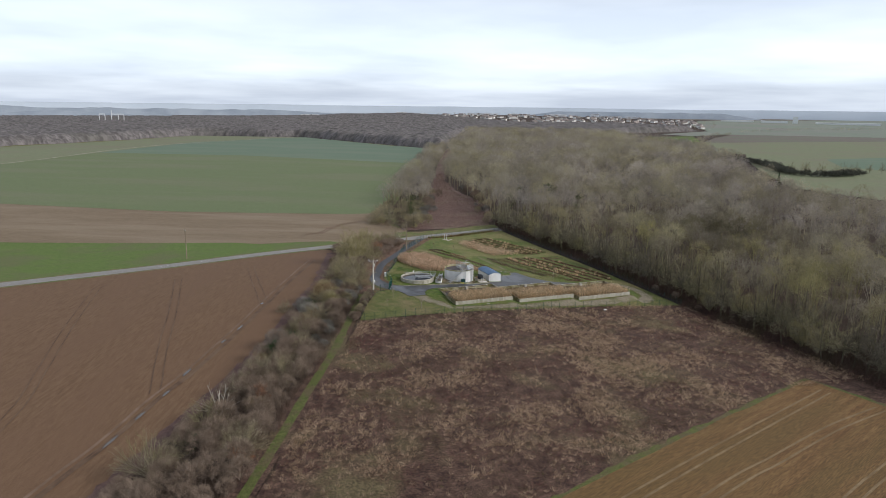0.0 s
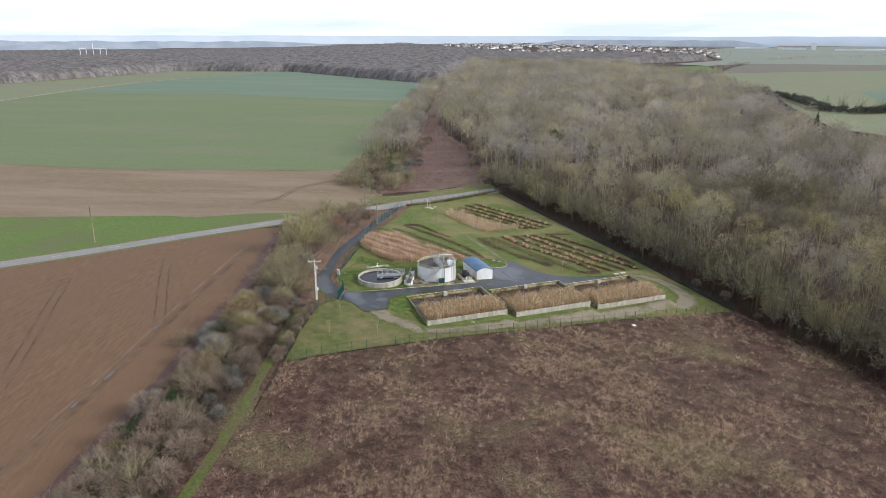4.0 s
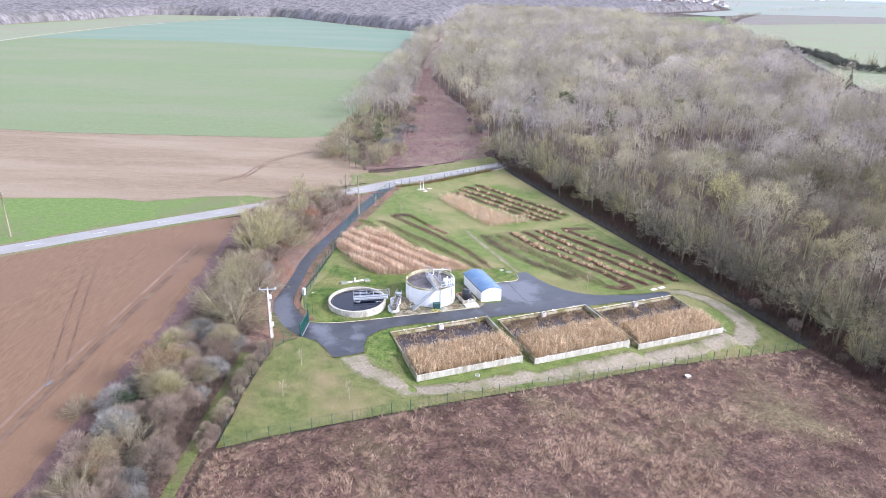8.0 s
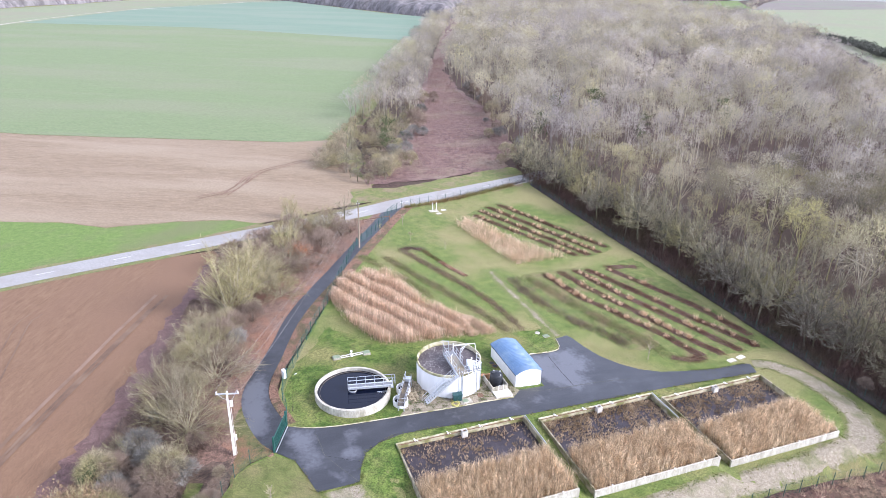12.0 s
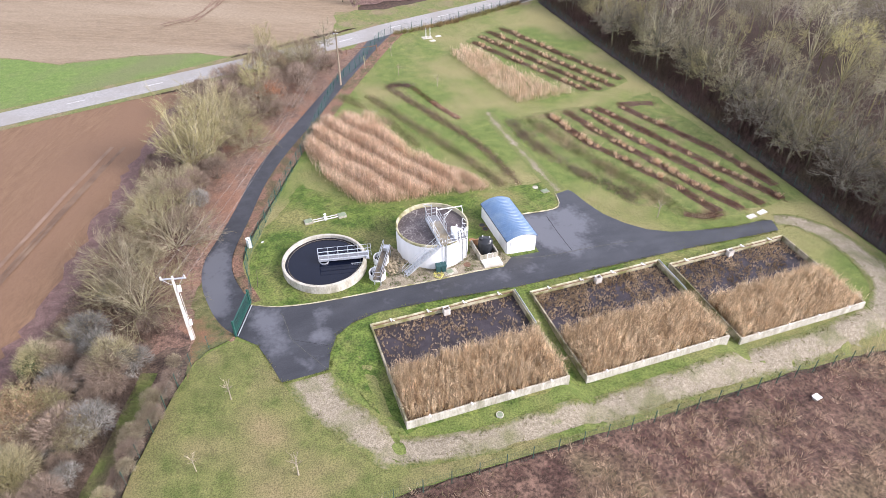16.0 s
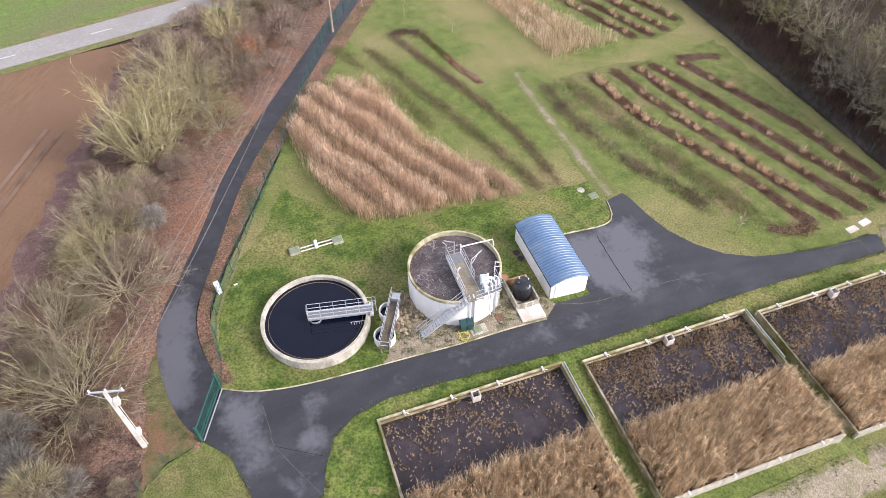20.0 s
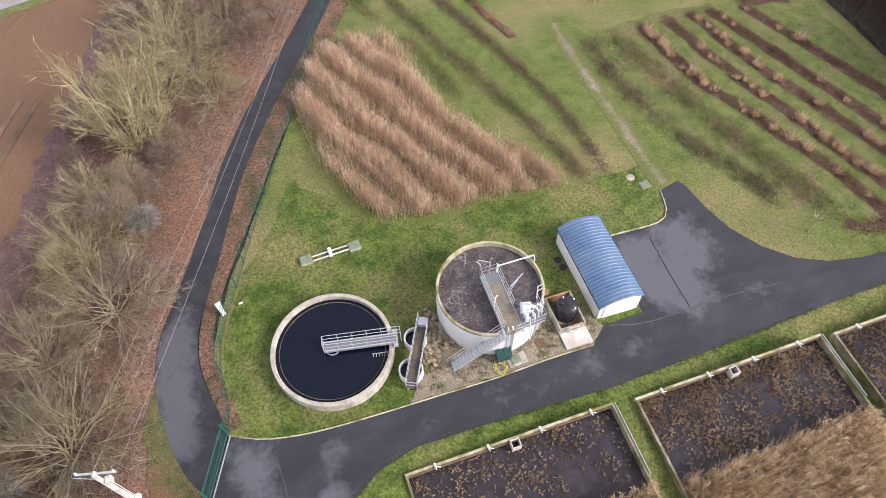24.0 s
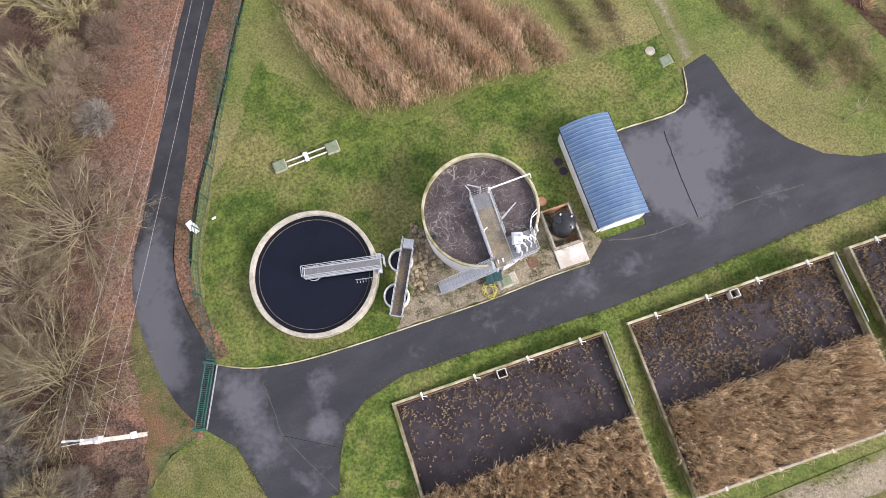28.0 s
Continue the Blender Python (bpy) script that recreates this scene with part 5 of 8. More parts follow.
# the wood east of the plant: its edge tree by tree, the rest as one mass
WOOD = [(61, -110), (60.5, -30), (59, 30), (58.8, 80), (57.5, 99), (65, 113), (71, 134), (79, 158), (85, 183), (89, 225), (104, 288), (138, 371), (172, 444), (246, 640), (470, 1100), (680, 990), (690, 912), (604, 720), (598, 650), (554, 525), (411, 318), (310, 195), (262, 120), (255, 85), (252, 50), (240, -110)]
spots = np.vstack([scatter(WOOD, 6.2), scatter([(61, -110), (60.5, -30), (59, 30), (58.8, 80), (58, 98), (66, 104), (68, 80), (69, 30), (71, -30), (72, -110)], 5.0)])
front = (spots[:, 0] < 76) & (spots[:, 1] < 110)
# south of y = 5 mostly darker-twigged ash, the front's shade put into colour
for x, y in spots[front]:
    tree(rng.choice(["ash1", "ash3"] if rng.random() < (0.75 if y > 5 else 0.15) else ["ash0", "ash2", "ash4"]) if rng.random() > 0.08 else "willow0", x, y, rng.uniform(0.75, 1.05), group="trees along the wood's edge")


near_protos = [round_crown(80 + k, h, w, 950, 0.03, 12) for k, (h, w) in enumerate(((14, 3.9), (15, 4.3), (12.5, 3.7), (16, 4.4), (13.5, 4.1), (11.5, 3.3)))]
mid_protos = [round_crown(90 + k, h, w, 390, 0.052, 11) for k, (h, w) in enumerate(((14, 4.1), (15, 4.4), (12.5, 3.8), (16, 4.6), (11.5, 3.4)))]
far_protos = [round_crown(100 + k, h, w, 190, 0.085, 10) for k, (h, w) in enumerate(((14, 4.2), (15.5, 4.6), (12.5, 3.9)))]


def crown_size(p):
    """Taller and lower stands, with every tree a little different."""
    wave = np.array([noise.noise((x * 0.022, y * 0.022, 11.0)) + 0.5 * noise.noise((x * 0.07, y * 0.07, 17.0)) for x, y in p])
    return np.clip(0.88 + 0.4 * wave + rng.normal(size=len(p)) * 0.2, 0.45, 1.4)


rest = spots[~front]
dist = np.hypot(rest[:, 0] + 30, rest[:, 1] + 60)
near, half = dist < 195, (dist >= 195) & (dist < 330)
stuff("woodland", *planted(near_protos, rest[near], crown_size(rest[near])), M["twig_mass"], "dense bare winter wood of grey-brown trees", "woodland")
stuff("woodland", *planted(mid_protos, rest[half], crown_size(rest[half])), M["twig_hazed"], "dense bare winter wood", "woodland")
mid = (dist >= 330) & (dist < 520)
stuff("woodland", *planted(far_protos, rest[mid], crown_size(rest[mid])), M["twig_hazed"], "bare brown winter wood", "woodland")
# undergrowth along the wood's edge
under = scatter([(58.4, -100), (58.2, 0), (57.4, 60), (57.0, 92), (62, 110), (72, 110), (74, 0), (78, -100)], 0.75)
stuff("undergrowth", *joined([slivers(np.c_[under, gz(under[:, 0], under[:, 1]) - 0.1], np.c_[under + rng.normal(size=under.shape) * 0.7, gz(under[:, 0], under[:, 1]) + rng.uniform(0.4, 2.6, len(under))], 0.03) for _ in range(7)]), M["under"], "tangle of dark brown undergrowth at the wood's edge", "undergrowth")
# the far woods, coarser and coarser
coarse = [round_crown(110 + k, h, w, 80, 0.19, 9) for k, (h, w) in enumerate(((13, 6.5), (15, 7.2), (11.5, 6.0)))]
far_pts = scatter(WOOD, 10.0)
far_pts = far_pts[np.hypot(far_pts[:, 0] + 30, far_pts[:, 1] + 60) >= 520]
stuff("woodland", *planted(coarse, far_pts, rng.uniform(0.85, 1.2, len(far_pts))), M["twig_hazed"], "far bare brown wood", "woodland")
WOOD_N = [(-900, 640), (-600, 545), (-300, 760), (-150, 925), (-60, 1062), (115, 985), (190, 735), (222, 665), (240, 645), (460, 1110), (700, 1000), (1060, 1130), (980, 1330), (740, 1400), (640, 2080), (-200, 2200), (-1500, 2000), (-1800, 1200)]


def canopy(poly, step, crown, top, material, label):
    """A far wood as one lumpy roof of crowns that falls to the ground round its edge."""
    poly = np.array(poly, float)
    lo, hi = poly.min(0) - 2 * step, poly.max(0) + 2 * step
    xs, ys = np.arange(lo[0], hi[0], step), np.arange(lo[1], hi[1], step)
    px, py = np.meshgrid(xs, ys)
    wob = np.stack([px + 6 * np.sin(py * 0.07 + px * 0.013), py + 6 * np.sin(px * 0.06 + py * 0.017)])
    keep = inside(poly, *wob)
    cx, cy = int((hi[0] - lo[0]) / crown) + 3, int((hi[1] - lo[1]) / crown) + 3
    jit, tall = rng.uniform(0.15, 0.85, (cy, cx, 2)), rng.uniform(0.7, 1.15, (cy, cx))
    gx_, gy_ = (px - lo[0]) / crown + 1, (py - lo[1]) / crown + 1
    ix, iy = gx_.astype(int), gy_.astype(int)
    best = np.full(px.shape, 0.0)
    for dx in (-1, 0, 1):
        for dy in (-1, 0, 1):
            jx, jy = np.clip(ix + dx, 0, cx - 1), np.clip(iy + dy, 0, cy - 1)
            d2 = (jx + jit[jy, jx, 0] - gx_) ** 2 + (jy + jit[jy, jx, 1] - gy_) ** 2
            best = np.maximum(best, tall[jy, jx] * np.sqrt(np.clip(1 - d2 / 0.9, 0, 1)))
    pad = np.pad(keep.astype(float), 3)
    soft = sum(pad[3 + j:pad.shape[0] - 3 + j, 3 + i:pad.shape[1] - 3 + i] for j in range(-3, 4) for i in range(-3, 4)) / 49
    z = gz(px, py) + np.where(keep, top * (0.42 + 0.58 * best) * np.clip(1.7 * soft - 0.5, 0.2, 1), -0.6)
    ny_, nx_ = px.shape
    ids_ = np.arange(ny_ * nx_).reshape(ny_, nx_)
    cell = keep[:-1, :-1] | keep[1:, :-1] | keep[:-1, 1:] | keep[1:, 1:]
    a_, b_, c_, d_ = ids_[:-1, :-1][cell], ids_[:-1, 1:][cell], ids_[1:, 1:][cell], ids_[1:, :-1][cell]
    tri_ = np.vstack([np.stack([a_, b_, c_], 1), np.stack([a_, c_, d_], 1)])
    used, inv = np.unique(tri_, return_inverse=True)
    co_ = np.c_[px.ravel(), py.ravel(), z.ravel()][used]
    ob = stuff("woodland", co_, inv.reshape(-1, 3), material, label, "woodland")
    ob.data.polygons.foreach_set("use_smooth", [True] * len(ob.data.polygons))
    return ob


canopy(WOOD_N, 4.0, 9.5, 13.0, M["twig_north"], "band of distant bare woods")
# row of trees between crop and clearing
BELT = [(9, 94), (3, 118), (19, 158), (51, 238), (84, 320), (134, 433), (190, 569), (236, 642), (241, 637), (131, 375), (68, 212), (39, 145), (26, 112), (20, 95)]
rowpts = scatter(BELT, 4.6)
close = rowpts[:, 1] < 175
for x, y in rowpts[close]:
    tree(rng.choice(["maple0", "ash3", "ash1", "maple2", "ash2", "shrub2", "shrub0", "shrub2"]), x, y, rng.uniform(0.5, 0.85), group="row of trees along the clearing", label="bare grey-brown tree in the row beside the clearing")
stuff("tree_row", *planted(far_protos, rowpts[~close], rng.uniform(0.55, 0.9, (~close).sum())), M["twig_hazed"], "row of bare trees along the crop field", "tree row")
# the hedge between field and lane
HEDGE = [(-24, 56), (-38, 7), (-55, -33), (-65, -52), (-82, -79), (-100, -112), (-86, -112), (-69, -88), (-62, -74), (-56, -61), (-47, -43.5), (-40, -28.5), (-33.5, -14), (-30, -4), (-28.5, 2), (-24.5, 14), (-20, 26), (-12, 38), (-5, 50), (4, 66), (-4, 70), (-16, 63)]
BIG = [("maple2", -21.5, 44.5, 1.0), ("maple0", -19, 37.5, 0.75), ("maple1", -30.2, 22.5, 0.75), ("maple2", -30.5, 16, 0.85), ("maple0", -25.5, 36.5, 0.7), ("willow0", -25.8, 28.0, 1.28), ("willow1", -23.2, 30.5, 1.2), ("maple1", -27.8, 21, 0.8), ("maple0", -17.5, 32, 0.8), ("maple2", -28.6, 9.5, 1.05), ("maple1", -33.8, 6.5, 1.0), ("maple2", -32.2, -1.2, 1.08), ("maple1", -38.5, -3.5, 0.55), ("maple0", -19.4, 40, 1.0), ("maple1", -14.5, 44, 0.85), ("ash3", -11.5, 57, 0.7), ("willow1", -14, 51, 0.8), ("maple2", -4.5, 62, 0.9), ("ash3", 1.0, 68, 0.7), ("maple0", -8, 67, 0.8), ("maple1", -52.4, -17.5, 0.5), ("maple0", -50.5, -34, 0.8), ("maple2", -58, -54, 0.8), ("maple1", -62, -51, 0.75), ("maple0", -66, -57, 0.7), ("maple1", -52, -42, 0.7), ("maple0", -72, -68, 0.85), ("maple2", -80, -80, 0.9), ("maple1", -90, -98, 0.9), ("maple0", -67, -78, 0.85), ("willow1", -10, 74.0, 0.55), ("maple2", -46, -27, 0.7)]
for key, x, y, s in BIG:
    tree(key, x, y, s, group="hedge beside the lane")
far_hedge = []
for k, (x, y) in enumerate(np.vstack([scatter(HEDGE, 2.9), scatter([(-37, -8), (-48, -24), (-40, -24), (-34.5, -13), (-31, -6.5)], 2.3)])):
    if min(math.hypot(x - b[1], y - b[2]) for b in BIG) > 2.0 and (x + 24) ** 2 + (y + 6) ** 2 > 30:
        if x < -50 or y > 42:
            far_hedge.append((x, y))
        elif y < -4 or rng.random() < 0.4:
            tree(rng.choice(["shrub0", "shrub1", "shrub2", "shrub0"]), x, y, rng.uniform(0.5, 1.1), group="bushes of the hedge")
for x, y, s_ in ((-48, -18.5, 1.2), (-47.5, -24, 1.25), (-57, -38, 1.2), (-37, -3.5, 1.1), (-36, -6, 0.9)):
    tree("shrub1", x, y, s_, group="silver bushes of the hedge", label="dense silver-grey leafless bush in the hedge")
far_hedge = np.array(far_hedge)
stuff("hedge_bushes", *planted([KINDS["shrub" + c][3] for c in "012"], far_hedge, rng.uniform(0.6, 1.1, len(far_hedge))), M["twig_brown"], "bare brown bushes grown together in the hedge", "hedge")
# russet-leaved bushes and ivy-green ones
for x, y, h, w, key, lab in ((-47, -19, 2.6, 1.5, "evergreen", "dark evergreen ivy thicket"), (-54, -37, 2.4, 1.6, "evergreen", "dark evergreen ivy thicket"), (-60.5, -47, 2.8, 1.5, "tan_leaves", "bush with dry tan leaves"), (-64, -66, 2.6, 1.7, "tan_leaves", "bush with dry tan leaves"), (-74, -74, 2.4, 1.5, "evergreen", "dark evergreen ivy thicket"), (-49, -31.5, 2.4, 1.4, "tan_leaves", "bush with dry tan leaves"), (-11.5, 47, 3.2, 2.6, "russet", "bush that has kept its russet leaves"), (-62.5, -62, 3.0, 1.6, "russet", "bush that has kept its russet leaves"), (-68, -80, 2.6, 1.6, "russet", "bush that has kept its russet leaves"), (-41.5, -7, 3.0, 1.8, "evergreen", "dark evergreen ivy thicket"), (-58.5, -44.5, 3.2, 1.8, "evergreen", "dark evergreen ivy thicket")):
    ob = thing("bush", x, y, g1(x, y), lab, "bush")
    co, tr = leafy(int(abs(x) * 10), h, w, 1800, 0.07)
    part("trunk", KINDS["shrub0"][0], None, ob)
    part("crown", fast_mesh("leaf_crown", co, tr, M[key]), None, ob)
# bramble and dead stalks that fill the hedge floor
hp = scatter(HEDGE, 0.55)
r0 = np.c_[hp, gz(hp[:, 0], hp[:, 1]) - 0.1]
fill = [slivers(r0, r0 + np.c_[rng.normal(size=(len(hp), 2)) * 0.5, rng.uniform(0.3, 2.0, len(hp)) * (0.3 + 0.7 * (hp[:, 1] < -4))], 0.014) for _ in range(9)]
stuff("brambles", *joined(fill), M["thicket"], "tangle of bare brambles under the hedge", "brambles")
low_ = scatter([(-24, 55), (-39, 5), (-31, -4), (-26.2, -2), (-26.4, 4), (-22, 14), (-17, 26), (-11, 37), (-4, 48), (2, 62), (-6, 67)], 0.5)
l0_ = np.c_[low_, gz(low_[:, 0], low_[:, 1])]
stuff("brush", *joined([slivers(l0_ + rng.normal(size=l0_.shape) * (0.25, 0.25, 0), l0_ + np.c_[rng.normal(size=(len(low_), 2)) * 0.45, rng.uniform(0.15, 1.0, len(low_)) * np.clip(0.55 + 1.6 * np.array([noise.noise((x * 0.22, y * 0.22, 81.0)) for x, y in low_]), 0.1, 1.6)], 0.011) for _ in range(6)]), M["brush"], "low grey brush under the hedge trees", "brush")
thick = hp[(hp[:, 1] < 4) & (hp[:, 1] > -75) & (hp[:, 0] < -30.5)]
t0_ = np.c_[thick, gz(thick[:, 0], thick[:, 1]) - 0.1]
stuff("thicket", *joined([slivers(t0_ + rng.normal(size=t0_.shape) * (0.3, 0.3, 0), t0_ + np.c_[rng.normal(size=(len(thick), 2)) * 0.6, rng.uniform(0.6, 2.3, len(thick)) * (0.75 + 0.5 * np.array([noise.noise((x * 0.3, y * 0.3, 71.0)) for x, y in thick]))], 0.016) for _ in range(10)]), M["thicket"], "dense grey leafless thicket beside the farm track", "thicket")
# scrub of the rough land
RL = [(-37, -30.6), (-14, -30), (11, -29.4), (32, -28.2), (58, -28.6), (61, -50), (62, -84), (38, -82.5), (-25, -102), (-60, -114), (-73, -122), (-75, -112), (-66, -91.5), (-58.5, -75), (-52.5, -62.5), (-43.5, -44.5)]
rp = scatter(RL, 0.55)


def tufts(pts, blades, height, spread, width):
    out = []
    for _ in range(blades):
        p = pts + rng.normal(size=pts.shape) * spread
        r_ = np.c_[p, gz(p[:, 0], p[:, 1]) + 0.02]
        out.append(slivers(r_, r_ + np.c_[rng.normal(size=(len(p), 2)) * height * 0.55, rng.uniform(0.45, 1.0, len(p)) * height], width))
    return joined(out)


def tussocks(pts, blades, height, radius, width):
    """Clumps whose blades spring from one root and arch outwards."""
    size = rng.uniform(0.6, 1.25, len(pts))
    c = np.repeat(pts, blades, 0)
    s_ = np.repeat(size, blades)
    a_ = rng.uniform(0, 2 * np.pi, len(c))
    o_ = np.stack([np.cos(a_), np.sin(a_)], 1) * (rng.random(len(c)) ** 0.6 * radius * s_)[:, None]
    r_ = np.c_[c + 0.45 * o_, gz(c[:, 0], c[:, 1]) + 0.02]
    return slivers(r_, r_ + np.c_[o_ * rng.uniform(0.6, 1.4, (len(c), 1)), height * s_ * rng.uniform(0.55, 1.0, len(c))], width)


hollow = np.array([noise.noise((x * 0.11, y * 0.13, 43.0)) + 0.6 * noise.noise((x * 0.33, y * 0.36, 47.0)) for x, y in rp])
straw = np.array([noise.noise((x * 0.11, y * 0.13, 53.0)) + 0.35 * noise.noise((x * 0.3, y * 0.33, 57.0)) + 0.6 * noise.noise((x * 0.04, y * 0.045, 59.0)) for x, y in rp])
stuff("brambles", *tufts(rp[rng.random(len(rp)) < 0.55 - 0.6 * np.clip(straw, -0.2, 0.6) - 0.8 * np.clip(hollow - 0.1, 0, 1)], 10, 0.6, 0.30, 0.011), M["bramble"], "reddish-brown bramble canes on the rough land", "brambles")
stuff("dry_grass", *tussocks(rp[rng.random(len(rp)) < np.clip(0.21 + 0.95 * straw, 0.05, 0.8)], 24, 0.8, 0.55, 0.013), M["tuft"], "dry pale grass tussocks on the rough land", "grass")
olive_ = rp[rng.random(len(rp)) < 0.10 + 0.6 * np.array([noise.noise((x * 0.045, y * 0.05, 27.0)) + 0.5 * noise.noise((x * 0.3, y * 0.3, 29.0)) for x, y in rp])]
stuff("rough_grass", *tussocks(olive_, 14, 0.4, 0.5, 0.012), M["olive_grass"], "olive rough grass among the brambles", "grass")
cl = scatter([(16, 97), (40, 98), (56, 102), (70, 134), (78, 157), (88, 225), (104, 288), (124, 340), (112, 330), (69, 212), (36, 135)], 1.0)
stuff("brambles", *tufts(cl, 5, 0.8, 0.5, 0.03), M["tangle"], "brown scrub in the clearing", "brambles")
for x, y in ((-24.5, -15.9), (-28, -22.5), (-20, -25.5), (11.7, 53.2), (16.9, 46.3), (31.8, -0.7), (6.5, 58), (13, 63)):
    tree("sapling", x, y, rng.uniform(0.8, 1.1), group="young trees on the lawn")
# dead pale tree and a few olive bushes low in the hedge
dead = thing("tree", -69.5, -64, g1(-69.5, -64), "dead bleached tree with bare pale limbs", "tree")
dwood, dtw = branching(131, 5.4, 4.6, trunk=0.0, limbs=10, subs=4, twigs=1, twiglets=0, reach=82, fine=1.6, limb_size=0.95)
M["bleached"] = shade("bleached_wood", (0.45, 0.40, 0.33), (0.60, 0.55, 0.46), 2.0, bump=0.2)
part("trunk", dwood.mesh("dead_wood", M["bleached"], True), None, dead)
part("branches", fast_mesh("dead_branches", *dtw, M["bleached"]), None, dead)
red = rp[(rng.random(len(rp)) < 0.05 + 0.3 * np.exp(-((rp[:, 0] * 0.87 - rp[:, 1] * 0.5 + 15) / 9) ** 2) + 0.8 * np.array([noise.noise((x * 0.12, y * 0.15, 21.0)) for x, y in rp]))]
stuff("red_stems", *tufts(red, 8, 0.7, 0.3, 0.011), shade("dark_red_stems", (0.105, 0.034, 0.038), (0.20, 0.08, 0.076), 0.6, bump=0, island=0.4), "patches of dark red bramble stems", "brambles")
# ivy-clad evergreens scattered through the wood
ivy = np.array([(121.0, 157.6), (116.0, 152.0), (94.4, 144.0), (111.6, 114.3), (79.0, 126.0), (26.0, 122.6), (150.0, 120.0)])
stuff("ivy_trees", *planted([leafy(140 + k, 12.5, 3.2, 900, 0.17) for k in range(3)], ivy, rng.uniform(0.85, 1.1, len(ivy))), shade("ivy_green", (0.035, 0.055, 0.02), (0.10, 0.115, 0.045), 0.3, bump=0, island=0.4), "ivy-clad green trees in the wood", "woodland")
# grey bushes between the farm track and the fence
for x, y in np.vstack([even([(-29.0, -10.5), (-37.6, -30)], 16), even([(-30.2, -13), (-38.0, -28)], 10)]):
    tree(rng.choice(["shrub0", "shrub2", "shrub0"]), x + rng.normal() * 0.3, y + rng.normal() * 0.4, rng.uniform(0.34, 0.52), group="bushes along the fence", label="low brown leafless bush along the fence")
# trees that have kept some dry tan leaves
for x, y, s in ((-42.6, -13.8, 0.98), (-48.5, -30, 0.6), (-9.5, 60.5, 0.6)):
    ob = tree("maple1", x, y, s, label="bushy tree with dry tan leaves still on it")
    part("leaves", fast_mesh("tan_leaf_crown", *leafy(int(abs(x)), 6.2, 5.0, 7000, 0.06), M["tan_leaves"]), None, ob)
# low clipped hedge inside the fence along the road
low_hedge = np.repeat(even([(17.5, 74.6), (28, 77.2), (40, 81.6), (50.5, 85.6)], 46), 5, 0)
low_hedge = low_hedge + rng.normal(size=low_hedge.shape) * 0.3
stuff("low_hedge", *tussocks(low_hedge, 26, 1.15, 0.55, 0.022), shade("brown_olive_hedge", (0.14, 0.10, 0.045), (0.30, 0.215, 0.10), 0.5, (0.20, 0.19, 0.07), 0.15, bump=0, island=0.45), "low brown-olive hedge along the road fence", "hedge")
# dead climbers along the eastern fence, and bushes at the foot of the wood
fe = np.vstack([even([(56.2, 86), (56.3, 45), (57.0, 2), (57.9, -27)], 900), even([(55.9, 88.3), (28, 77.9)], 180)])
stuff("climbers", *tufts(fe, 9, 1.3, 0.16, 0.018), shade("dark_grey_climbers", (0.05, 0.042, 0.042), (0.13, 0.11, 0.105), 1.0, bump=0, island=0.4), "dead dark climbers on the eastern fence", "climbers")
under = scatter([(58.3, -60), (57.2, 2), (56.8, 45), (56.6, 92), (64, 92), (66, -60)], 0.8)
u0 = np.c_[under, gz(under[:, 0], under[:, 1]) - 0.1]
stuff("undergrowth", *joined([slivers(u0 + rng.normal(size=u0.shape) * (0.3, 0.3, 0), u0 + np.c_[rng.normal(size=(len(under), 2)) * 0.7, rng.uniform(0.5, 2.8, len(under)) * (0.8 + 0.7 * np.array([noise.noise((x * 0.2, y * 0.2, 91.0)) for x, y in under]))], 0.022) for _ in range(9)]), M["under"], "bare brown undergrowth at the foot of the wood", "undergrowth")
for x, y in scatter([(59.2, -60), (59, 90), (65, 90), (66, -60)], 8.0):
    tree("shrub0", x, y, rng.uniform(0.4, 0.75), group="bushes at the foot of the wood", label="bare brown bush at the foot of the wood")
for line in ([(22, 100), (34, 130), (50, 168), (66, 208)], [(60, 104), (70, 132), (77, 156), (87, 186), (97, 226)]):
    for x, y in even(spline(line, 3.0), 24):
        tree(rng.choice(["shrub0", "shrub1", "shrub2"]), x + rng.normal() * 2.2, y + rng.normal() * 2.2, rng.uniform(0.6, 1.5), group="bushes round the clearing", label="bare bush at the edge of the clearing")

# ---- the treatment plant ----
def rail(mb, pts, height=1.1, rails=(1.1, 0.55), post=1.2, r=0.025, toe=True):
    """Handrail along a line of points at deck height."""
    pts = [Vector(p) for p in pts]
    for h in rails:
        mb.tube([p + Vector((0, 0, h)) for p in pts], r, 5)
    if toe:
        mb.tube([p + Vector((0, 0, 0.08)) for p in pts], r * 1.2, 4)
    for p, q in zip(pts[:-1], pts[1:]):
        n = max(1, round((q - p).length / post))
        for k in range(n + 1):
            w = p + (q - p) * k / n
            mb.tube([w, w + Vector((0, 0, height))], r, 5)
    return mb


# settling tank
CX, CY, CR, CTOP = -12.5, 0.2, 4.75, 1.75
cl_z = g1(CX, CY)
clar = thing("settling_tank", CX, CY, 0, "round concrete settling tank with dark still water", "tank")
part("wall", MB().lathe([(CR, cl_z - 0.8), (CR, CTOP - 0.04), (CR - 0.04, CTOP), (CR - 0.30, CTOP), (CR - 0.33, CTOP - 0.04), (CR - 0.33, CTOP - 2.2)], n=96), M["concrete"], clar, smooth=False)
part("water", MB().disc(0, 0, CTOP - 0.42, CR - 0.32, 96), M["black_water"], clar, "still black water")
part("weir", MB().lathe([(CR - 0.62, CTOP - 0.75), (CR - 0.62, CTOP - 0.36), (CR - 0.66, CTOP - 0.36), (CR - 0.66, CTOP - 0.75)], n=96), M["dark_deck"], clar, "thin dark overflow weir")
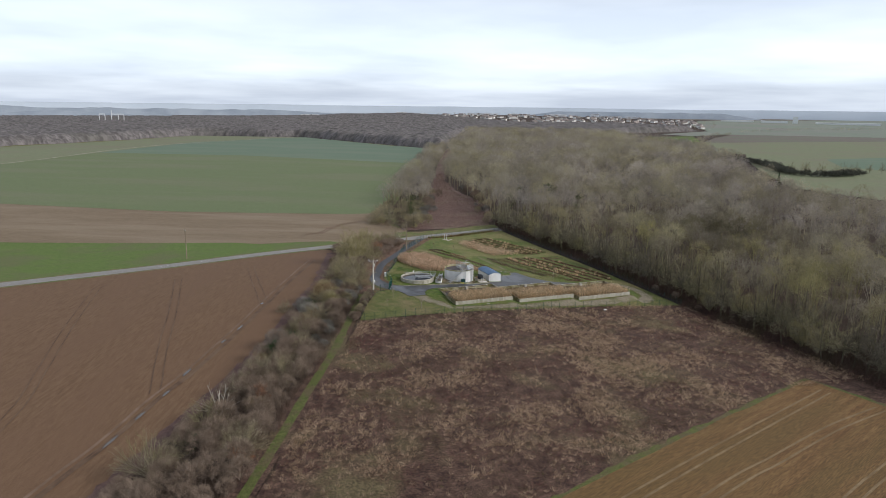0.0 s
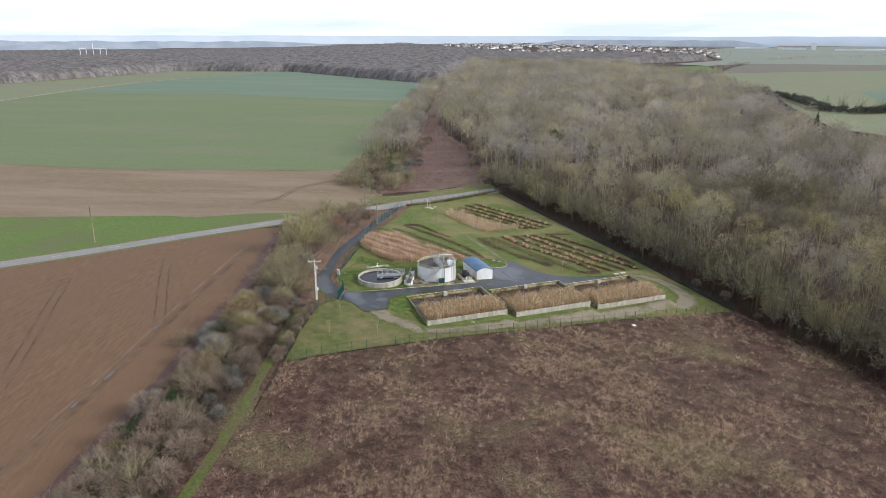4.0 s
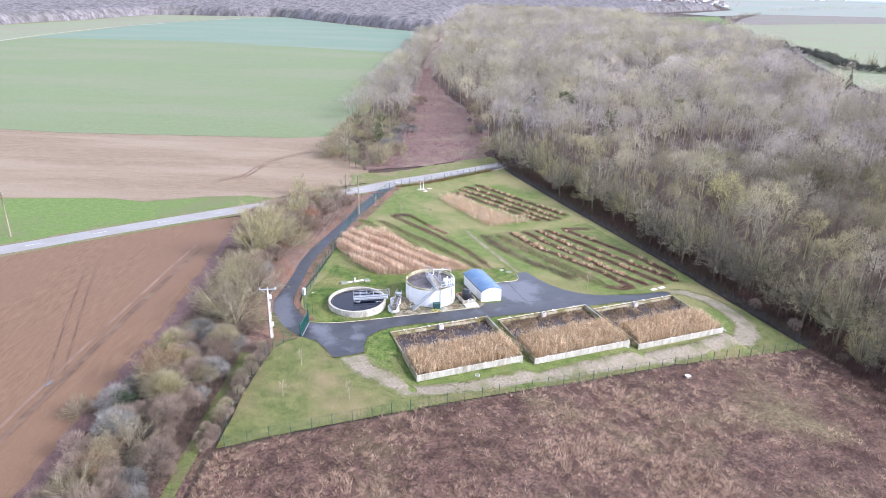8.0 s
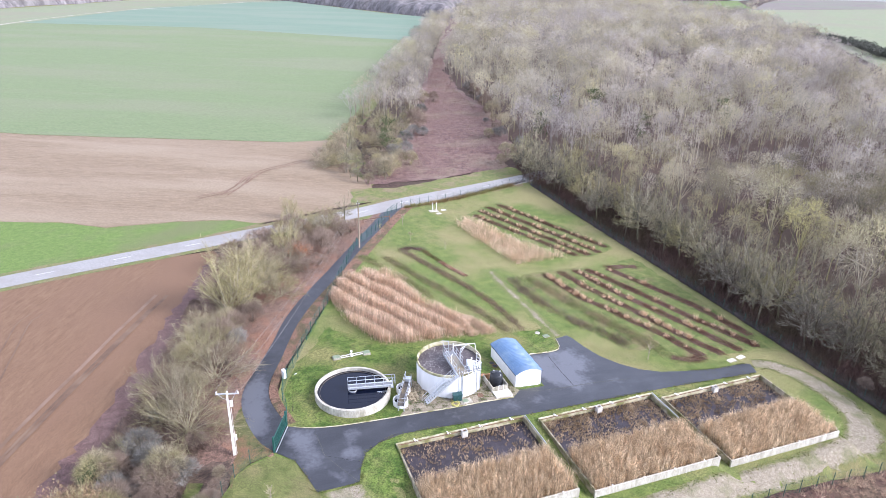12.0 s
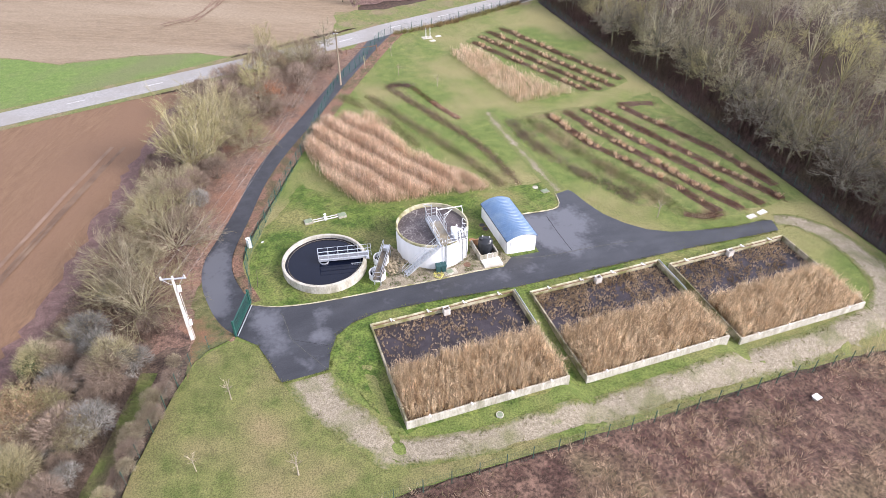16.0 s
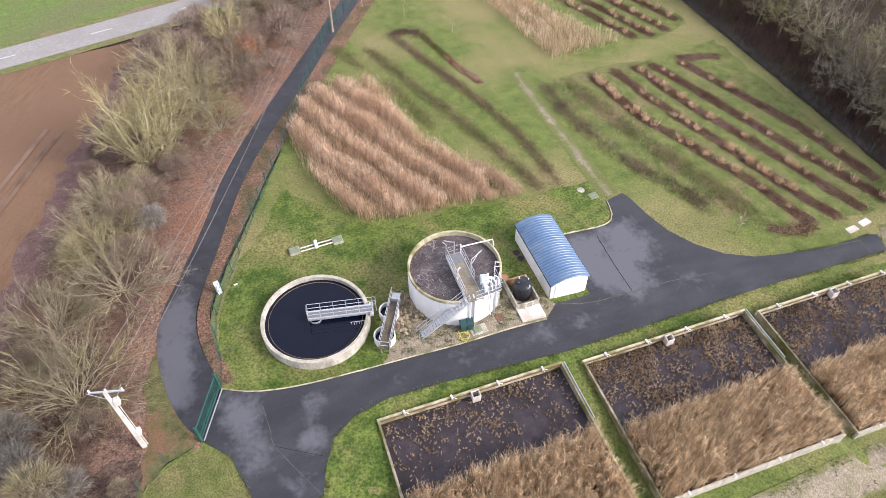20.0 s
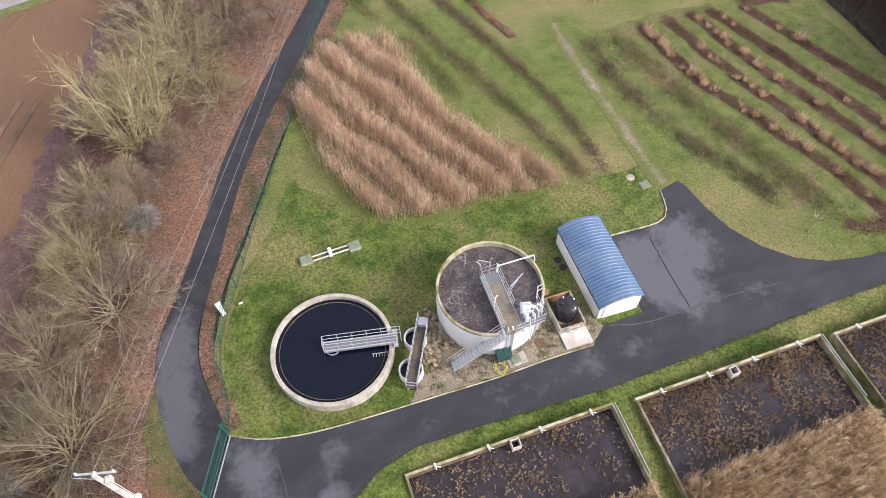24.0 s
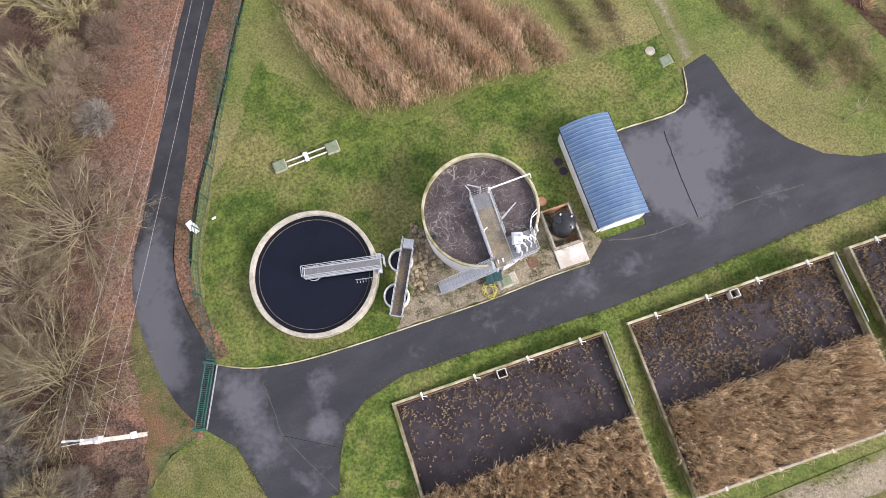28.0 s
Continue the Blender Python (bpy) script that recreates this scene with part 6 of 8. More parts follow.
part("scum_ring", MB().lathe([(0.55, CTOP - 0.8), (0.55, CTOP - 0.25), (0.5, CTOP - 0.25), (0.5, CTOP - 0.8)], n=32), M["galv"], clar, "steel centre ring")
bd = pose(0, 0, 0, 0, 0, -10.8)
bridge = part("bridge", MB().box(-0.6, 5.0, -0.34, 0.34, CTOP + 0.10, CTOP + 0.16), M["grate"], clar, "steel walkway bridge from rim to centre", at=bd)
for y in (-0.37, 0.37):
    part("beam", MB().box(-0.6, 5.05, y - 0.05, y + 0.05, CTOP - 0.08, CTOP + 0.18), M["galv"], bridge)
    part("handrail", rail(MB(), [(-0.6, y, CTOP + 0.16), (5.0, y, CTOP + 0.16)]), M["galv"], bridge)
part("handrail", rail(MB(), [(-0.6, -0.37, CTOP + 0.16), (-0.6, 0.37, CTOP + 0.16)]), M["galv"], bridge)
comb = MB().tube([(3.0, -0.9, CTOP - 0.3), (4.3, -0.9, CTOP - 0.3)], 0.03, 5)
for k in range(6):
    comb.tube([(3.1 + 0.22 * k, -0.9, CTOP - 0.3), (3.1 + 0.22 * k, -1.15, CTOP - 0.38)], 0.02, 4)
part("scum_comb", comb, M["galv"], bridge)
part("drive_wheel", MB().box(4.75, 5.1, -0.75, 0.75, CTOP + 0.02, CTOP + 0.12).tube([(4.9, -0.7, CTOP + 0.16), (4.9, -0.5, CTOP + 0.16)], 0.15, 10), M["galv"], bridge)
cage = MB()
rail(cage, [(5.0, 0.37, CTOP + 0.16), (5.35, 0.37, CTOP + 0.16), (5.35, -0.3, CTOP + 0.16)], post=0.5)
part("cage", cage, M["galv"], bridge)

# aeration tank
TX, TY, TR, TTOP = 0.5, 0.35, 4.25, 3.45
t_z = g1(TX, TY)
tank = thing("aeration_tank", TX, TY, 0, "white round aeration tank with brown foaming sludge", "tank")
part("wall", MB().lathe([(TR, t_z - 1.2), (TR, TTOP - 0.32)], n=96), M["white_wall"], tank, "white painted wall")
part("rim", MB().lathe([(TR + 0.003, TTOP - 0.32), (TR + 0.003, TTOP - 0.03), (TR - 0.03, TTOP), (TR - 0.15, TTOP), (TR - 0.18, TTOP - 0.03), (TR - 0.18, TTOP - 2.2)], n=96), M["concrete_moss"], tank, "mossy concrete rim")
sl = MB()
N = 40
vs, fs = [(0, 0, TTOP - 0.55)], []
for i in range(1, N + 1):
    for k in range(96):
        rr = (TR - 0.17) * i / N
        x, y = rr * math.cos(2 * math.pi * k / 96), rr * math.sin(2 * math.pi * k / 96)
        vs.append((x, y, TTOP - 0.55 + 0.035 * noise.noise((x * 1.5, y * 1.5, 0)) + 0.02 * noise.noise((x * 4, y * 4, 3))))
for k in range(96):
    fs.append((0, 1 + k, 1 + (k + 1) % 96))
for i in range(N - 1):
    o = 1 + i * 96
    fs += [(o + k, o + 96 + k, o + 96 + (k + 1) % 96, o + (k + 1) % 96) for k in range(96)]
part("sludge", sl.add(vs, fs), M["sludge"], tank, "brown sludge streaked with foam", smooth=True)
deck = part("platform", MB().box(-0.4, 0.95, -4.5, 1.0, TTOP + 0.12, TTOP + 0.2), M["deck"], tank, "walkway platform with worn mossy deck")
DZ = TTOP + 0.2
part("end_plate", MB().box(-0.38, 0.93, -0.1, 0.98, TTOP + 0.202, TTOP + 0.215), M["grate"], deck, "pale steel end plate")
for x in (-0.44, 0.99):
    part("beam", MB().box(x - 0.06, x + 0.06, -4.5, 1.0, TTOP - 0.1, TTOP + 0.118), M["galv"], deck)
part("handrail", rail(MB(), [(0.98, -2.4, DZ), (0.98, 1.0, DZ), (-0.43, 1.0, DZ), (-0.43, -3.8, DZ)]), M["galv"], deck)
part("side_deck", MB().box(1.06, 2.75, -4.3, -2.6, TTOP + 0.12, TTOP + 0.198), M["grate"], deck)
part("handrail", rail(MB(), [(0.35, -4.5, DZ), (2.8, -4.28, DZ), (2.8, -2.6, DZ)]), M["galv"], deck)
screen_ = part("screening_machine", MB().box(-0.36, 0.36, -0.42, 0.42, 0, 0.5, bevel=0.1), M["blue_white"], deck, "pale blue-white screening machine", at=pose(1.65, -2.95, DZ + 0.3, 18, 6, -14))
part("chute", MB().tube([(0, -0.4, 0.3), (0.08, -0.8, 0.2), (0.08, -1.05, -0.2)], [0.2, 0.17, 0.15], 14), M["blue_white"], screen_)
part("motor", MB().tube([(0.3, 0.1, 0.4), (0.75, 0.0, 0.5)], [0.14, 0.12], 12).tube([(0.2, 0.2, 0.6), (0.2, 0.2, 0.95)], 0.1, 10), M["white"], screen_)
for k, x in enumerate((1.35, 1.8, 2.2, 2.55)):
    part("pipe", MB().tube([(x, -3.5 + 0.12 * k, DZ), (x, -3.5 + 0.12 * k, DZ + 0.75 + 0.1 * (k % 2)), (x + 0.25, -4.1 + 0.2 * k, DZ + 0.8), (x + 0.2, -4.4 + 0.25 * k, DZ - 0.6)], 0.05, 6), M["white"], deck)
part("rail_bow", MB().tube([(2.75, -2.6, DZ + 1.1), (3.1, -1.9, DZ + 1.05), (3.75, -1.4, DZ + 0.2)], 0.03, 6).tube([(2.75, -2.6, DZ + 0.55), (3.05, -2.0, DZ + 0.5), (3.7, -1.6, DZ - 0.1)], 0.03, 6), M["white"], deck)
part("overflow_box", MB().box(-TR + 0.2, -TR + 0.62, -0.95, -0.6, TTOP - 0.5, TTOP - 0.42), M["black_plastic"], tank, "dark square overflow opening")
part("davit", MB().tube([(-0.4, -1.9, DZ), (-0.4, -1.9, DZ + 1.35), (-0.15, -1.8, DZ + 1.45)], 0.05, 6), M["white"], deck)
arm = MB().tube([(0.9, 0.9, DZ + 0.9), (4.1, 1.1, DZ + 0.55), (4.25, 1.08, DZ - 0.4)], 0.06, 6)
arm.tube([(0.9, 0.9, DZ), (0.9, 0.9, DZ + 1.25)], 0.06, 6)
part("pipe_arm", arm, M["white"], deck, "white overhead pipe across the tank")
hoist = MB().tube([(0.95, -1.6, DZ), (0.95, -1.6, DZ + 1.9)], 0.05, 6).tube([(0.95, -1.6, DZ + 1.85), (2.2, -0.9, DZ + 1.9)], 0.045, 6).tube([(0.95, -1.6, DZ + 1.2), (1.7, -1.2, DZ + 1.85)], 0.035, 5)
part("hoist", hoist, M["galv"], deck)
part("hoist", MB().tube([(0.3, 1.0, DZ), (0.3, 1.0, DZ + 1.7)], 0.05, 6).tube([(0.3, 1.0, DZ + 1.6), (-0.5, 1.5, DZ + 1.6)], 0.045, 6).tube([(-0.45, 1.05, DZ), (-0.45, 1.05, DZ + 1.5), (-0.6, 1.5, DZ + 1.45)], 0.05, 6), M["galv"], deck)
for k, x in enumerate((-0.1, 0.25, 2.1, 2.6, 3.0, 3.3)):
    yy = -math.sqrt((TR + 0.1) ** 2 - x * x)
    part("pipe", MB().tube([(x, yy, t_z - 0.3), (x, yy, TTOP + 0.1), (x, yy + 0.4, TTOP + 0.3)], 0.07 if k % 2 else 0.05, 8), M["galv"] if k % 2 else M["white"], tank, "upright pipe on the tank wall")
# steps up to the platform
sx0, sx1, n_step = -4.95, -0.55, 17
stairs = part("stairs", MB().box(-0.02, 0.02, -0.02, 0.02, 0, 0.05), M["galv"], tank, "straight flight of steel steps")
st0, st1 = Vector((-4.85, -4.1, t_z - 0.02)), Vector((-0.35, -4.25, DZ))
dirs = (st1 - st0) / n_step
for k in range(n_step):
    w = st0 + dirs * (k + 1)
    part("step", MB().box(w.x - 0.24, w.x + 0.02, w.y - 0.36, w.y + 0.36, w.z - 0.05, w.z), M["galv"], stairs)
for s in (-0.4, 0.4):
    a_, b_ = st0 + Vector((0, s, 0)), st1 + Vector((0, s, 0))
    mb = MB()
    mb.add([a_ + Vector((0, -0.02, -0.05)), b_ + Vector((0, -0.02, -0.12)), b_ + Vector((0, -0.02, 0.1)), a_ + Vector((0, -0.02, 0.2)), a_ + Vector((0, 0.02, -0.05)), b_ + Vector((0, 0.02, -0.12)), b_ + Vector((0, 0.02, 0.1)), a_ + Vector((0, 0.02, 0.2))], [(0, 1, 2, 3), (7, 6, 5, 4), (0, 4, 5, 1), (3, 2, 6, 7), (0, 3, 7, 4), (1, 5, 6, 2)])
    part("stringer", mb, M["galv"], stairs)
    part("handrail", rail(MB(), [a_, b_], toe=False), M["galv"], stairs)

# splitter: two round pits and a channel walkway over them
split = thing("splitter_chamber", -6.9, -2.1, 0, "pair of round concrete pits under a steel channel walkway", "chamber")
for x, y, rr in ((-0.35, -1.2, 0.95), (0.75, 1.25, 0.9)):
    zz = g1(-6.9 + x, -2.1 + y)
    pit = part("pit", MB().lathe([(rr, zz - 0.4), (rr, 1.17), (rr - 0.03, 1.2), (rr - 0.1, 1.2), (rr - 0.13, 1.17), (rr - 0.13, 0.2)], x, y, 40), M["white_wall"], split)
    part("water", MB().disc(x, y, 0.7, rr - 0.12, 32), M["black_water"], pit)
wm = Matrix.Translation((0.55, -0.15, 0)) @ pose(0, 0, 0, 0, 0, -27.0)
walk_deck = part("channel", MB().box(-0.4, 0.4, -2.9, 2.9, 1.25, 1.32).box(-0.42, -0.38, -2.9, 2.9, 1.32, 1.62).box(0.38, 0.42, -2.9, 2.9, 1.32, 1.62), M["dark_deck"], split, "raised steel channel", at=wm)
for x in (-0.43, 0.43):
    part("handrail", rail(MB(), [(x, -2.9, 1.32), (x, 2.9 if x < 0 else 2.2, 1.32)], toe=False), M["galv"], walk_deck)
part("handrail", rail(MB(), [(-0.43, -2.9, 1.32), (0.43, -2.9, 1.32)], toe=False), M["galv"], walk_deck)
part("end_box", MB().box(-0.38, 0.38, 2.2, 2.9, 1.33, 1.75, bevel=0.03), M["galv"], walk_deck)
for x, y in ((-0.35, -2.7), (0.35, 2.7), (-0.35, 2.7), (0.35, -2.7)):
    part("leg", MB().box(x - 0.05, x + 0.05, y - 0.05, y + 0.05, -0.3, 1.249), M["galv"], walk_deck)

# shed with a barrel roof
SX0, SX1, SY0, SY1 = 8.65, 12.4, -3.25, 4.75
s_z, EAVE, RISE = -1.25, 1.28, 0.62
shed = thing("shed", (SX0 + SX1) / 2, (SY0 + SY1) / 2, 0, "white shed with a curved blue sheet-metal roof", "shed")
hw_, hl = (SX1 - SX0) / 2, (SY1 - SY0) / 2


def arch(x, top=0.0):
    return EAVE + RISE * (1 - (x / (hw_ + 0.12)) ** 2) + top


for y, nm in ((-hl, "front_wall"), (hl, "back_wall")):
    xs = np.linspace(-hw_, hw_, 17)
    low, high = [(x, s_z) for x in xs], [(x, arch(x) - 0.02) for x in xs]
    mb = MB()
    mb.add([(x, y + dy, z) for dy in (-0.06, 0.06) for x, z in low + high], [])
    n = 17
    for o in (0, 34):
        mb.f += [tuple((o + k, o + k + 1, o + n + k + 1, o + n + k) if o == 0 else (o + n + k, o + n + k + 1, o + k + 1, o + k)) for k in range(n - 1)]
    part(nm, mb, M["white"], shed)
for s in (-1, 1):
    part("side_wall", MB().box(s * hw_ - 0.06, s * hw_ + 0.06, -hl + 0.062, hl - 0.062, s_z, EAVE + 0.02), M["white"], shed)
door = part("door", MB().box(-1.45, 1.45, -hl - 0.1, -hl - 0.062, s_z + 0.3, EAVE - 0.05), M["white"], shed, "white roller door")
for k in range(12):
    part("slat", MB().box(-1.42, 1.42, -hl - 0.112, -hl - 0.101, s_z + 0.34 + 0.18 * k, s_z + 0.49 + 0.18 * k), M["white"], door)
roof = part("roof", MB().box(-0.01, 0.01, -hl, hl, EAVE, EAVE + 0.02), M["roof"], shed)
ribs = 26
for k in range(ribs):
    y0, y1 = -hl - 0.2 + (2 * hl + 0.4) * k / ribs, -hl - 0.2 + (2 * hl + 0.4) * (k + 1) / ribs
    mb = MB()
    xs = np.linspace(-hw_ - 0.12, hw_ + 0.12, 15)
    cross = ((y0, 0.0), (y0 + 0.05, 0.045), (y0 + 0.09, 0.045), (y0 + 0.14, 0.0), (y1, 0.0), (y1, -0.05), (y0, -0.05))
    m_ = len(cross)
    mb.add([(x, y, arch(x, t + 0.03)) for x in xs for y, t in cross], [(i * m_ + j, i * m_ + (j + 1) % m_, (i + 1) * m_ + (j + 1) % m_, (i + 1) * m_ + j) for i in range(14) for j in range(m_)] + [tuple(range(m_)), tuple(reversed(range(14 * m_, 15 * m_)))])
    part("roof_sheet", mb, M["roof"], roof, smooth=False)
for s in (-1, 1):
    part("gutter", MB().tube([(s * (hw_ + 0.14), -hl - 0.2, EAVE - 0.02), (s * (hw_ + 0.14), hl + 0.2, EAVE - 0.02)], 0.05, 6), M["black_plastic"], shed)

# black chemical tank in its concrete bund
bund = thing("bund", 6.2, -2.2, 0, "low concrete bund with rust stains", "bund")
bz = g1(6.2, -3) - 0.3
part("wall", MB().box(-1.15, -1.0, -1.5, 1.6, bz, 0.45, bevel=0.02), M["concrete"], bund)
part("wall", MB().box(1.0, 1.15, -1.5, 1.6, bz, 0.45, bevel=0.02), M["concrete"], bund)
part("wall", MB().box(-0.998, 0.998, 1.45, 1.6, bz, 0.45, bevel=0.02), M["rust_plate"], bund)
part("wall", MB().box(-0.998, 0.998, -1.5, -1.35, bz, 0.30, bevel=0.02), M["concrete"], bund)
part("floor", MB().box(-0.998, 0.998, -1.348, 1.448, bz, -0.45), M["rust_plate"], bund)
part("slab", MB().box(-1.1, 1.2, -2.95, -1.52, bz, -0.25, bevel=0.02), M["pole_white"], bund, "pale concrete filling slab")
part("pipe", MB().tube([(-0.3, -1.7, -0.25), (-0.3, -1.7, 0.6), (0.4, -1.7, 0.6), (0.4, -1.7, -0.25)], 0.04, 6), M["white"], bund)
ctank = thing("chemical_tank", 6.35, -2.1, -0.44, "black plastic upright chemical storage tank", "tank")
part("body", MB().lathe([(0.86, 0.0), (0.86, 1.55), (0.80, 1.68), (0.35, 1.85), (0.0, 1.9)], n=36), M["black_plastic"], ctank, smooth=True)
part("lid", MB().lathe([(0.26, 1.72), (0.26, 1.93), (0.22, 1.97), (0.0, 1.98)], -0.5, 0.25, 20), M["black_plastic"], ctank)
part("hoop", MB().lathe([(0.875, 0.75), (0.875, 0.85), (0.86, 0.85)], n=36), M["black_plastic"], ctank)
for x, y in ((-0.15, 0.6), (0.6, 0.2), (0.35, -0.6)):
    part("vent_cap", MB().lathe([(0.07, 1.6), (0.07, 1.9), (0.0, 1.93)], x, y, 10), M["white"], ctank)

# reed-bed basins
bed_group = "three reed-bed basins"
for n_bed, (x0, x1, top) in enumerate(BEDS):
    bw, bh = (x1 - x0) / 2, (BED_Y1 - BED_Y0) / 2
    bed = thing("reed_bed", (x0 + x1) / 2, (BED_Y0 + BED_Y1) / 2, 0, "low concrete reed-bed basin, half cleared to dark mud", "basin", bed_group)
    low = top - 2.0
    for nm, bx in (("wall", (-bw, bw, bh - 0.2, bh)), ("wall", (-bw, bw, -bh, -bh + 0.2)), ("wall", (-bw, -bw + 0.2, -bh + 0.202, bh - 0.202)), ("wall", (bw - 0.2, bw, -bh + 0.202, bh - 0.202))):
        along = 0 if bx[1] - bx[0] > 1 else 2
        n_pan = 4 if along == 0 else 3
        cut = np.linspace(bx[along], bx[along + 1], n_pan + 1)
        for k in range(n_pan):
            seg = list(bx)
            seg[along], seg[along + 1] = cut[k] + (0.006 if k else 0), cut[k + 1] - (0.006 if k < n_pan - 1 else 0)
            part("wall_panel", MB().box(*seg, low, top + 0.012 * noise.noise((cut[k] * 3.1, n_bed * 5.0, bx[0] + bx[2])), bevel=0.03), M["old_wall"] if along else M["concrete_moss"] if bx[2] > 0 else M["concrete"], bed)
    mud = MB()
    vs, fs, nn, mm = [], [], 34, 26
    for j in range(mm + 1):
        for i in range(nn + 1):
            x, y = -bw + 0.19 + (2 * bw - 0.38) * i / nn, -bh + 0.19 + (2 * bh - 0.38) * j / mm
            vs.append((x, y, top - 0.75 + 0.05 * noise.noise((x * 0.8 + 9 * n_bed, y * 0.8, 0))))
    for j in range(mm):
        for i in range(nn):
            o = j * (nn + 1) + i
            fs.append((o, o + 1, o + nn + 2, o + nn + 1))
    part("mud", mud.add(vs, fs), M["mud"], bed, "dark wet mud", smooth=True)
    # feed pipe along the far wall with its clamps, and the inlet box
    part("feed_pipe", MB().tube([(-bw + 0.3, bh - 0.3, top - 0.12), (bw - 0.3, bh - 0.3, top - 0.12)], 0.05, 6), M["iron"], bed)
    for k in range(4):
        x = -bw + 2.25 + 4.05 * k
        part("clamp", MB().box(x - 0.08, x + 0.08, bh - 0.32, bh + 0.06, top - 0.05, top + 0.06, bevel=0.02).tube([(x, bh - 0.5, top + 0.05), (x, bh - 0.25, top + 0.12), (x + 0.35, bh - 0.35, top - 0.1)], 0.04, 5), M["white"], bed)
        part("clamp", MB().box(x - 0.08, x + 0.08, -bh - 0.06, -bh + 0.26, top - 0.05, top + 0.06, bevel=0.02), M["white"], bed)
    box = part("inlet_box", MB().box(-0.35, 0.35, -0.32, -0.26, -0.7, 0.12).box(-0.35, 0.35, 0.26, 0.32, -0.7, 0.12).box(-0.35, -0.29, -0.258, 0.258, -0.7, 0.12).box(0.29, 0.35, -0.258, 0.258, -0.7, 0.12), M["pole_white"], bed, "open concrete inlet box", at=pose(0.05 if n_bed else 0.1, bh - 0.55, top))
    if n_bed < 2:
        part("side_pipe", MB().box(bw + 0.03, bw + 0.1, 1.0, bh - 0.1, top - 0.1, top + 0.08, bevel=0.02), M["galv"], bed, "steel sheet on the side wall")
    part("reed_floor", MB().add([(-bw + 0.2, -bh + 0.2, top - 0.66), (bw - 0.2, -bh + 0.2, top - 0.66), (bw - 0.2, -0.3, top - 0.66), (-bw + 0.2, -0.3, top - 0.66)], [(0, 1, 2, 3)]), M["reed_litter"], bed, "brown litter under the reeds")
    # standing reeds on the near half, in leaning swathes
    n_r = 22000
    px = rng.uniform(-bw + 0.25, bw - 0.25, n_r)
    yb = np.array([-0.05 + 0.3 * noise.noise((x * 0.5, n_bed * 3.0, 0)) + 0.02 * x for x in px])
    py = -bh + 0.25 + (yb + bh - 0.25) * rng.random(n_r) ** 0.92
    hub = rng.integers(0, 3600, n_r)
    wisp = (rng.normal(size=(3600, 2)) * 0.24)[hub]
    px, py = px[hub] + rng.normal(size=n_r) * 0.1, py[hub] + rng.normal(size=n_r) * 0.1
    ok_ = (np.abs(px) < bw - 0.22) & (py > -bh + 0.22)
    px, py, wisp = px[ok_], py[ok_], wisp[ok_]
    n_r = len(px)
    swathe = np.array([noise.noise((x * 0.45, y * 0.45, 4.0 + n_bed)) for x, y in zip(px, py)])
    hgt = rng.uniform(1.3, 2.2, n_r) * (1 + 0.25 * swathe)
    r_ = np.c_[px + (x0 + x1) / 2, py + (BED_Y0 + BED_Y1) / 2, np.full(n_r, top - 0.75)]
    lean = wisp + rng.normal(size=(n_r, 2)) * 0.09
    lean[:, 0] += 0.10 * swathe + 0.03
    lean[:, 1] += 0.10 * np.array([noise.noise((x * 0.6, y * 0.6, 14.0)) for x, y in zip(px, py)])
    tip = r_ + np.c_[lean, hgt]
    a1 = slivers(r_, tip, rng.uniform(0.011, 0.019, n_r))
    mid_ = r_ + (tip - r_) * rng.uniform(0.35, 0.8, (n_r, 1))
    a2 = slivers(mid_, mid_ + np.c_[lean * 0.5 + rng.normal(size=(n_r, 2)) * 0.12, rng.uniform(0.25, 0.6, n_r)], 0.015)
    mid_ = r_ + (tip - r_) * rng.uniform(0.65, 1.0, (n_r, 1))
    a3 = slivers(mid_[::4], mid_[::4] + np.c_[lean[::4] * 0.45 + rng.normal(size=(len(mid_[::4]), 2)) * 0.22, rng.uniform(0.1, 0.4, len(mid_[::4]))], 0.018)
    stuff("reeds", *joined([a1, a2, a3]), M["reed"], "dense dry tan reeds in the basin", "reeds")
    # sparse dead stalks on the cleared mud
    n_s = (3000, 5800, 5200)[n_bed]
    cand = np.c_[rng.uniform(-bw + 0.3, bw - 0.3, n_s), rng.uniform(0.1, bh - 0.35, n_s)]
    want = np.array([0.5 * noise.noise((x * 0.4, y * 0.4, n_bed * 7.0)) + 0.35 * noise.noise((x * 1.3, y * 1.3, n_bed * 7.0)) for x, y in cand]) + 0.55 * (cand[:, 1] / bh) + (-0.06, 0.1, 0.03)[n_bed]
    cand = cand[rng.random(n_s) < want * 1.1]
    r_ = np.c_[cand[:, 0] + (x0 + x1) / 2, cand[:, 1] + (BED_Y0 + BED_Y1) / 2, np.full(len(cand), top - 0.76)]
    st = [slivers(r_ + np.c_[rng.normal(size=(len(r_), 2)) * 0.05, np.zeros(len(r_))], r_ + np.c_[rng.normal(size=(len(r_), 2)) * 0.06, rng.uniform(0.15, 0.45, len(r_))], 0.015) for _ in range(6)]
    st += [slivers(r_ + np.c_[np.zeros((len(r_), 2)), np.full(len(r_), 0.1)], r_ + np.c_[rng.normal(size=(len(r_), 2)) * 0.11, rng.uniform(0.08, 0.2, len(r_))], 0.016) for _ in range(6)]
    stuff("dead_stalks", *joined(st), M["dead_leaf"], "sparse dead tan stalks on the mud", "stalks")

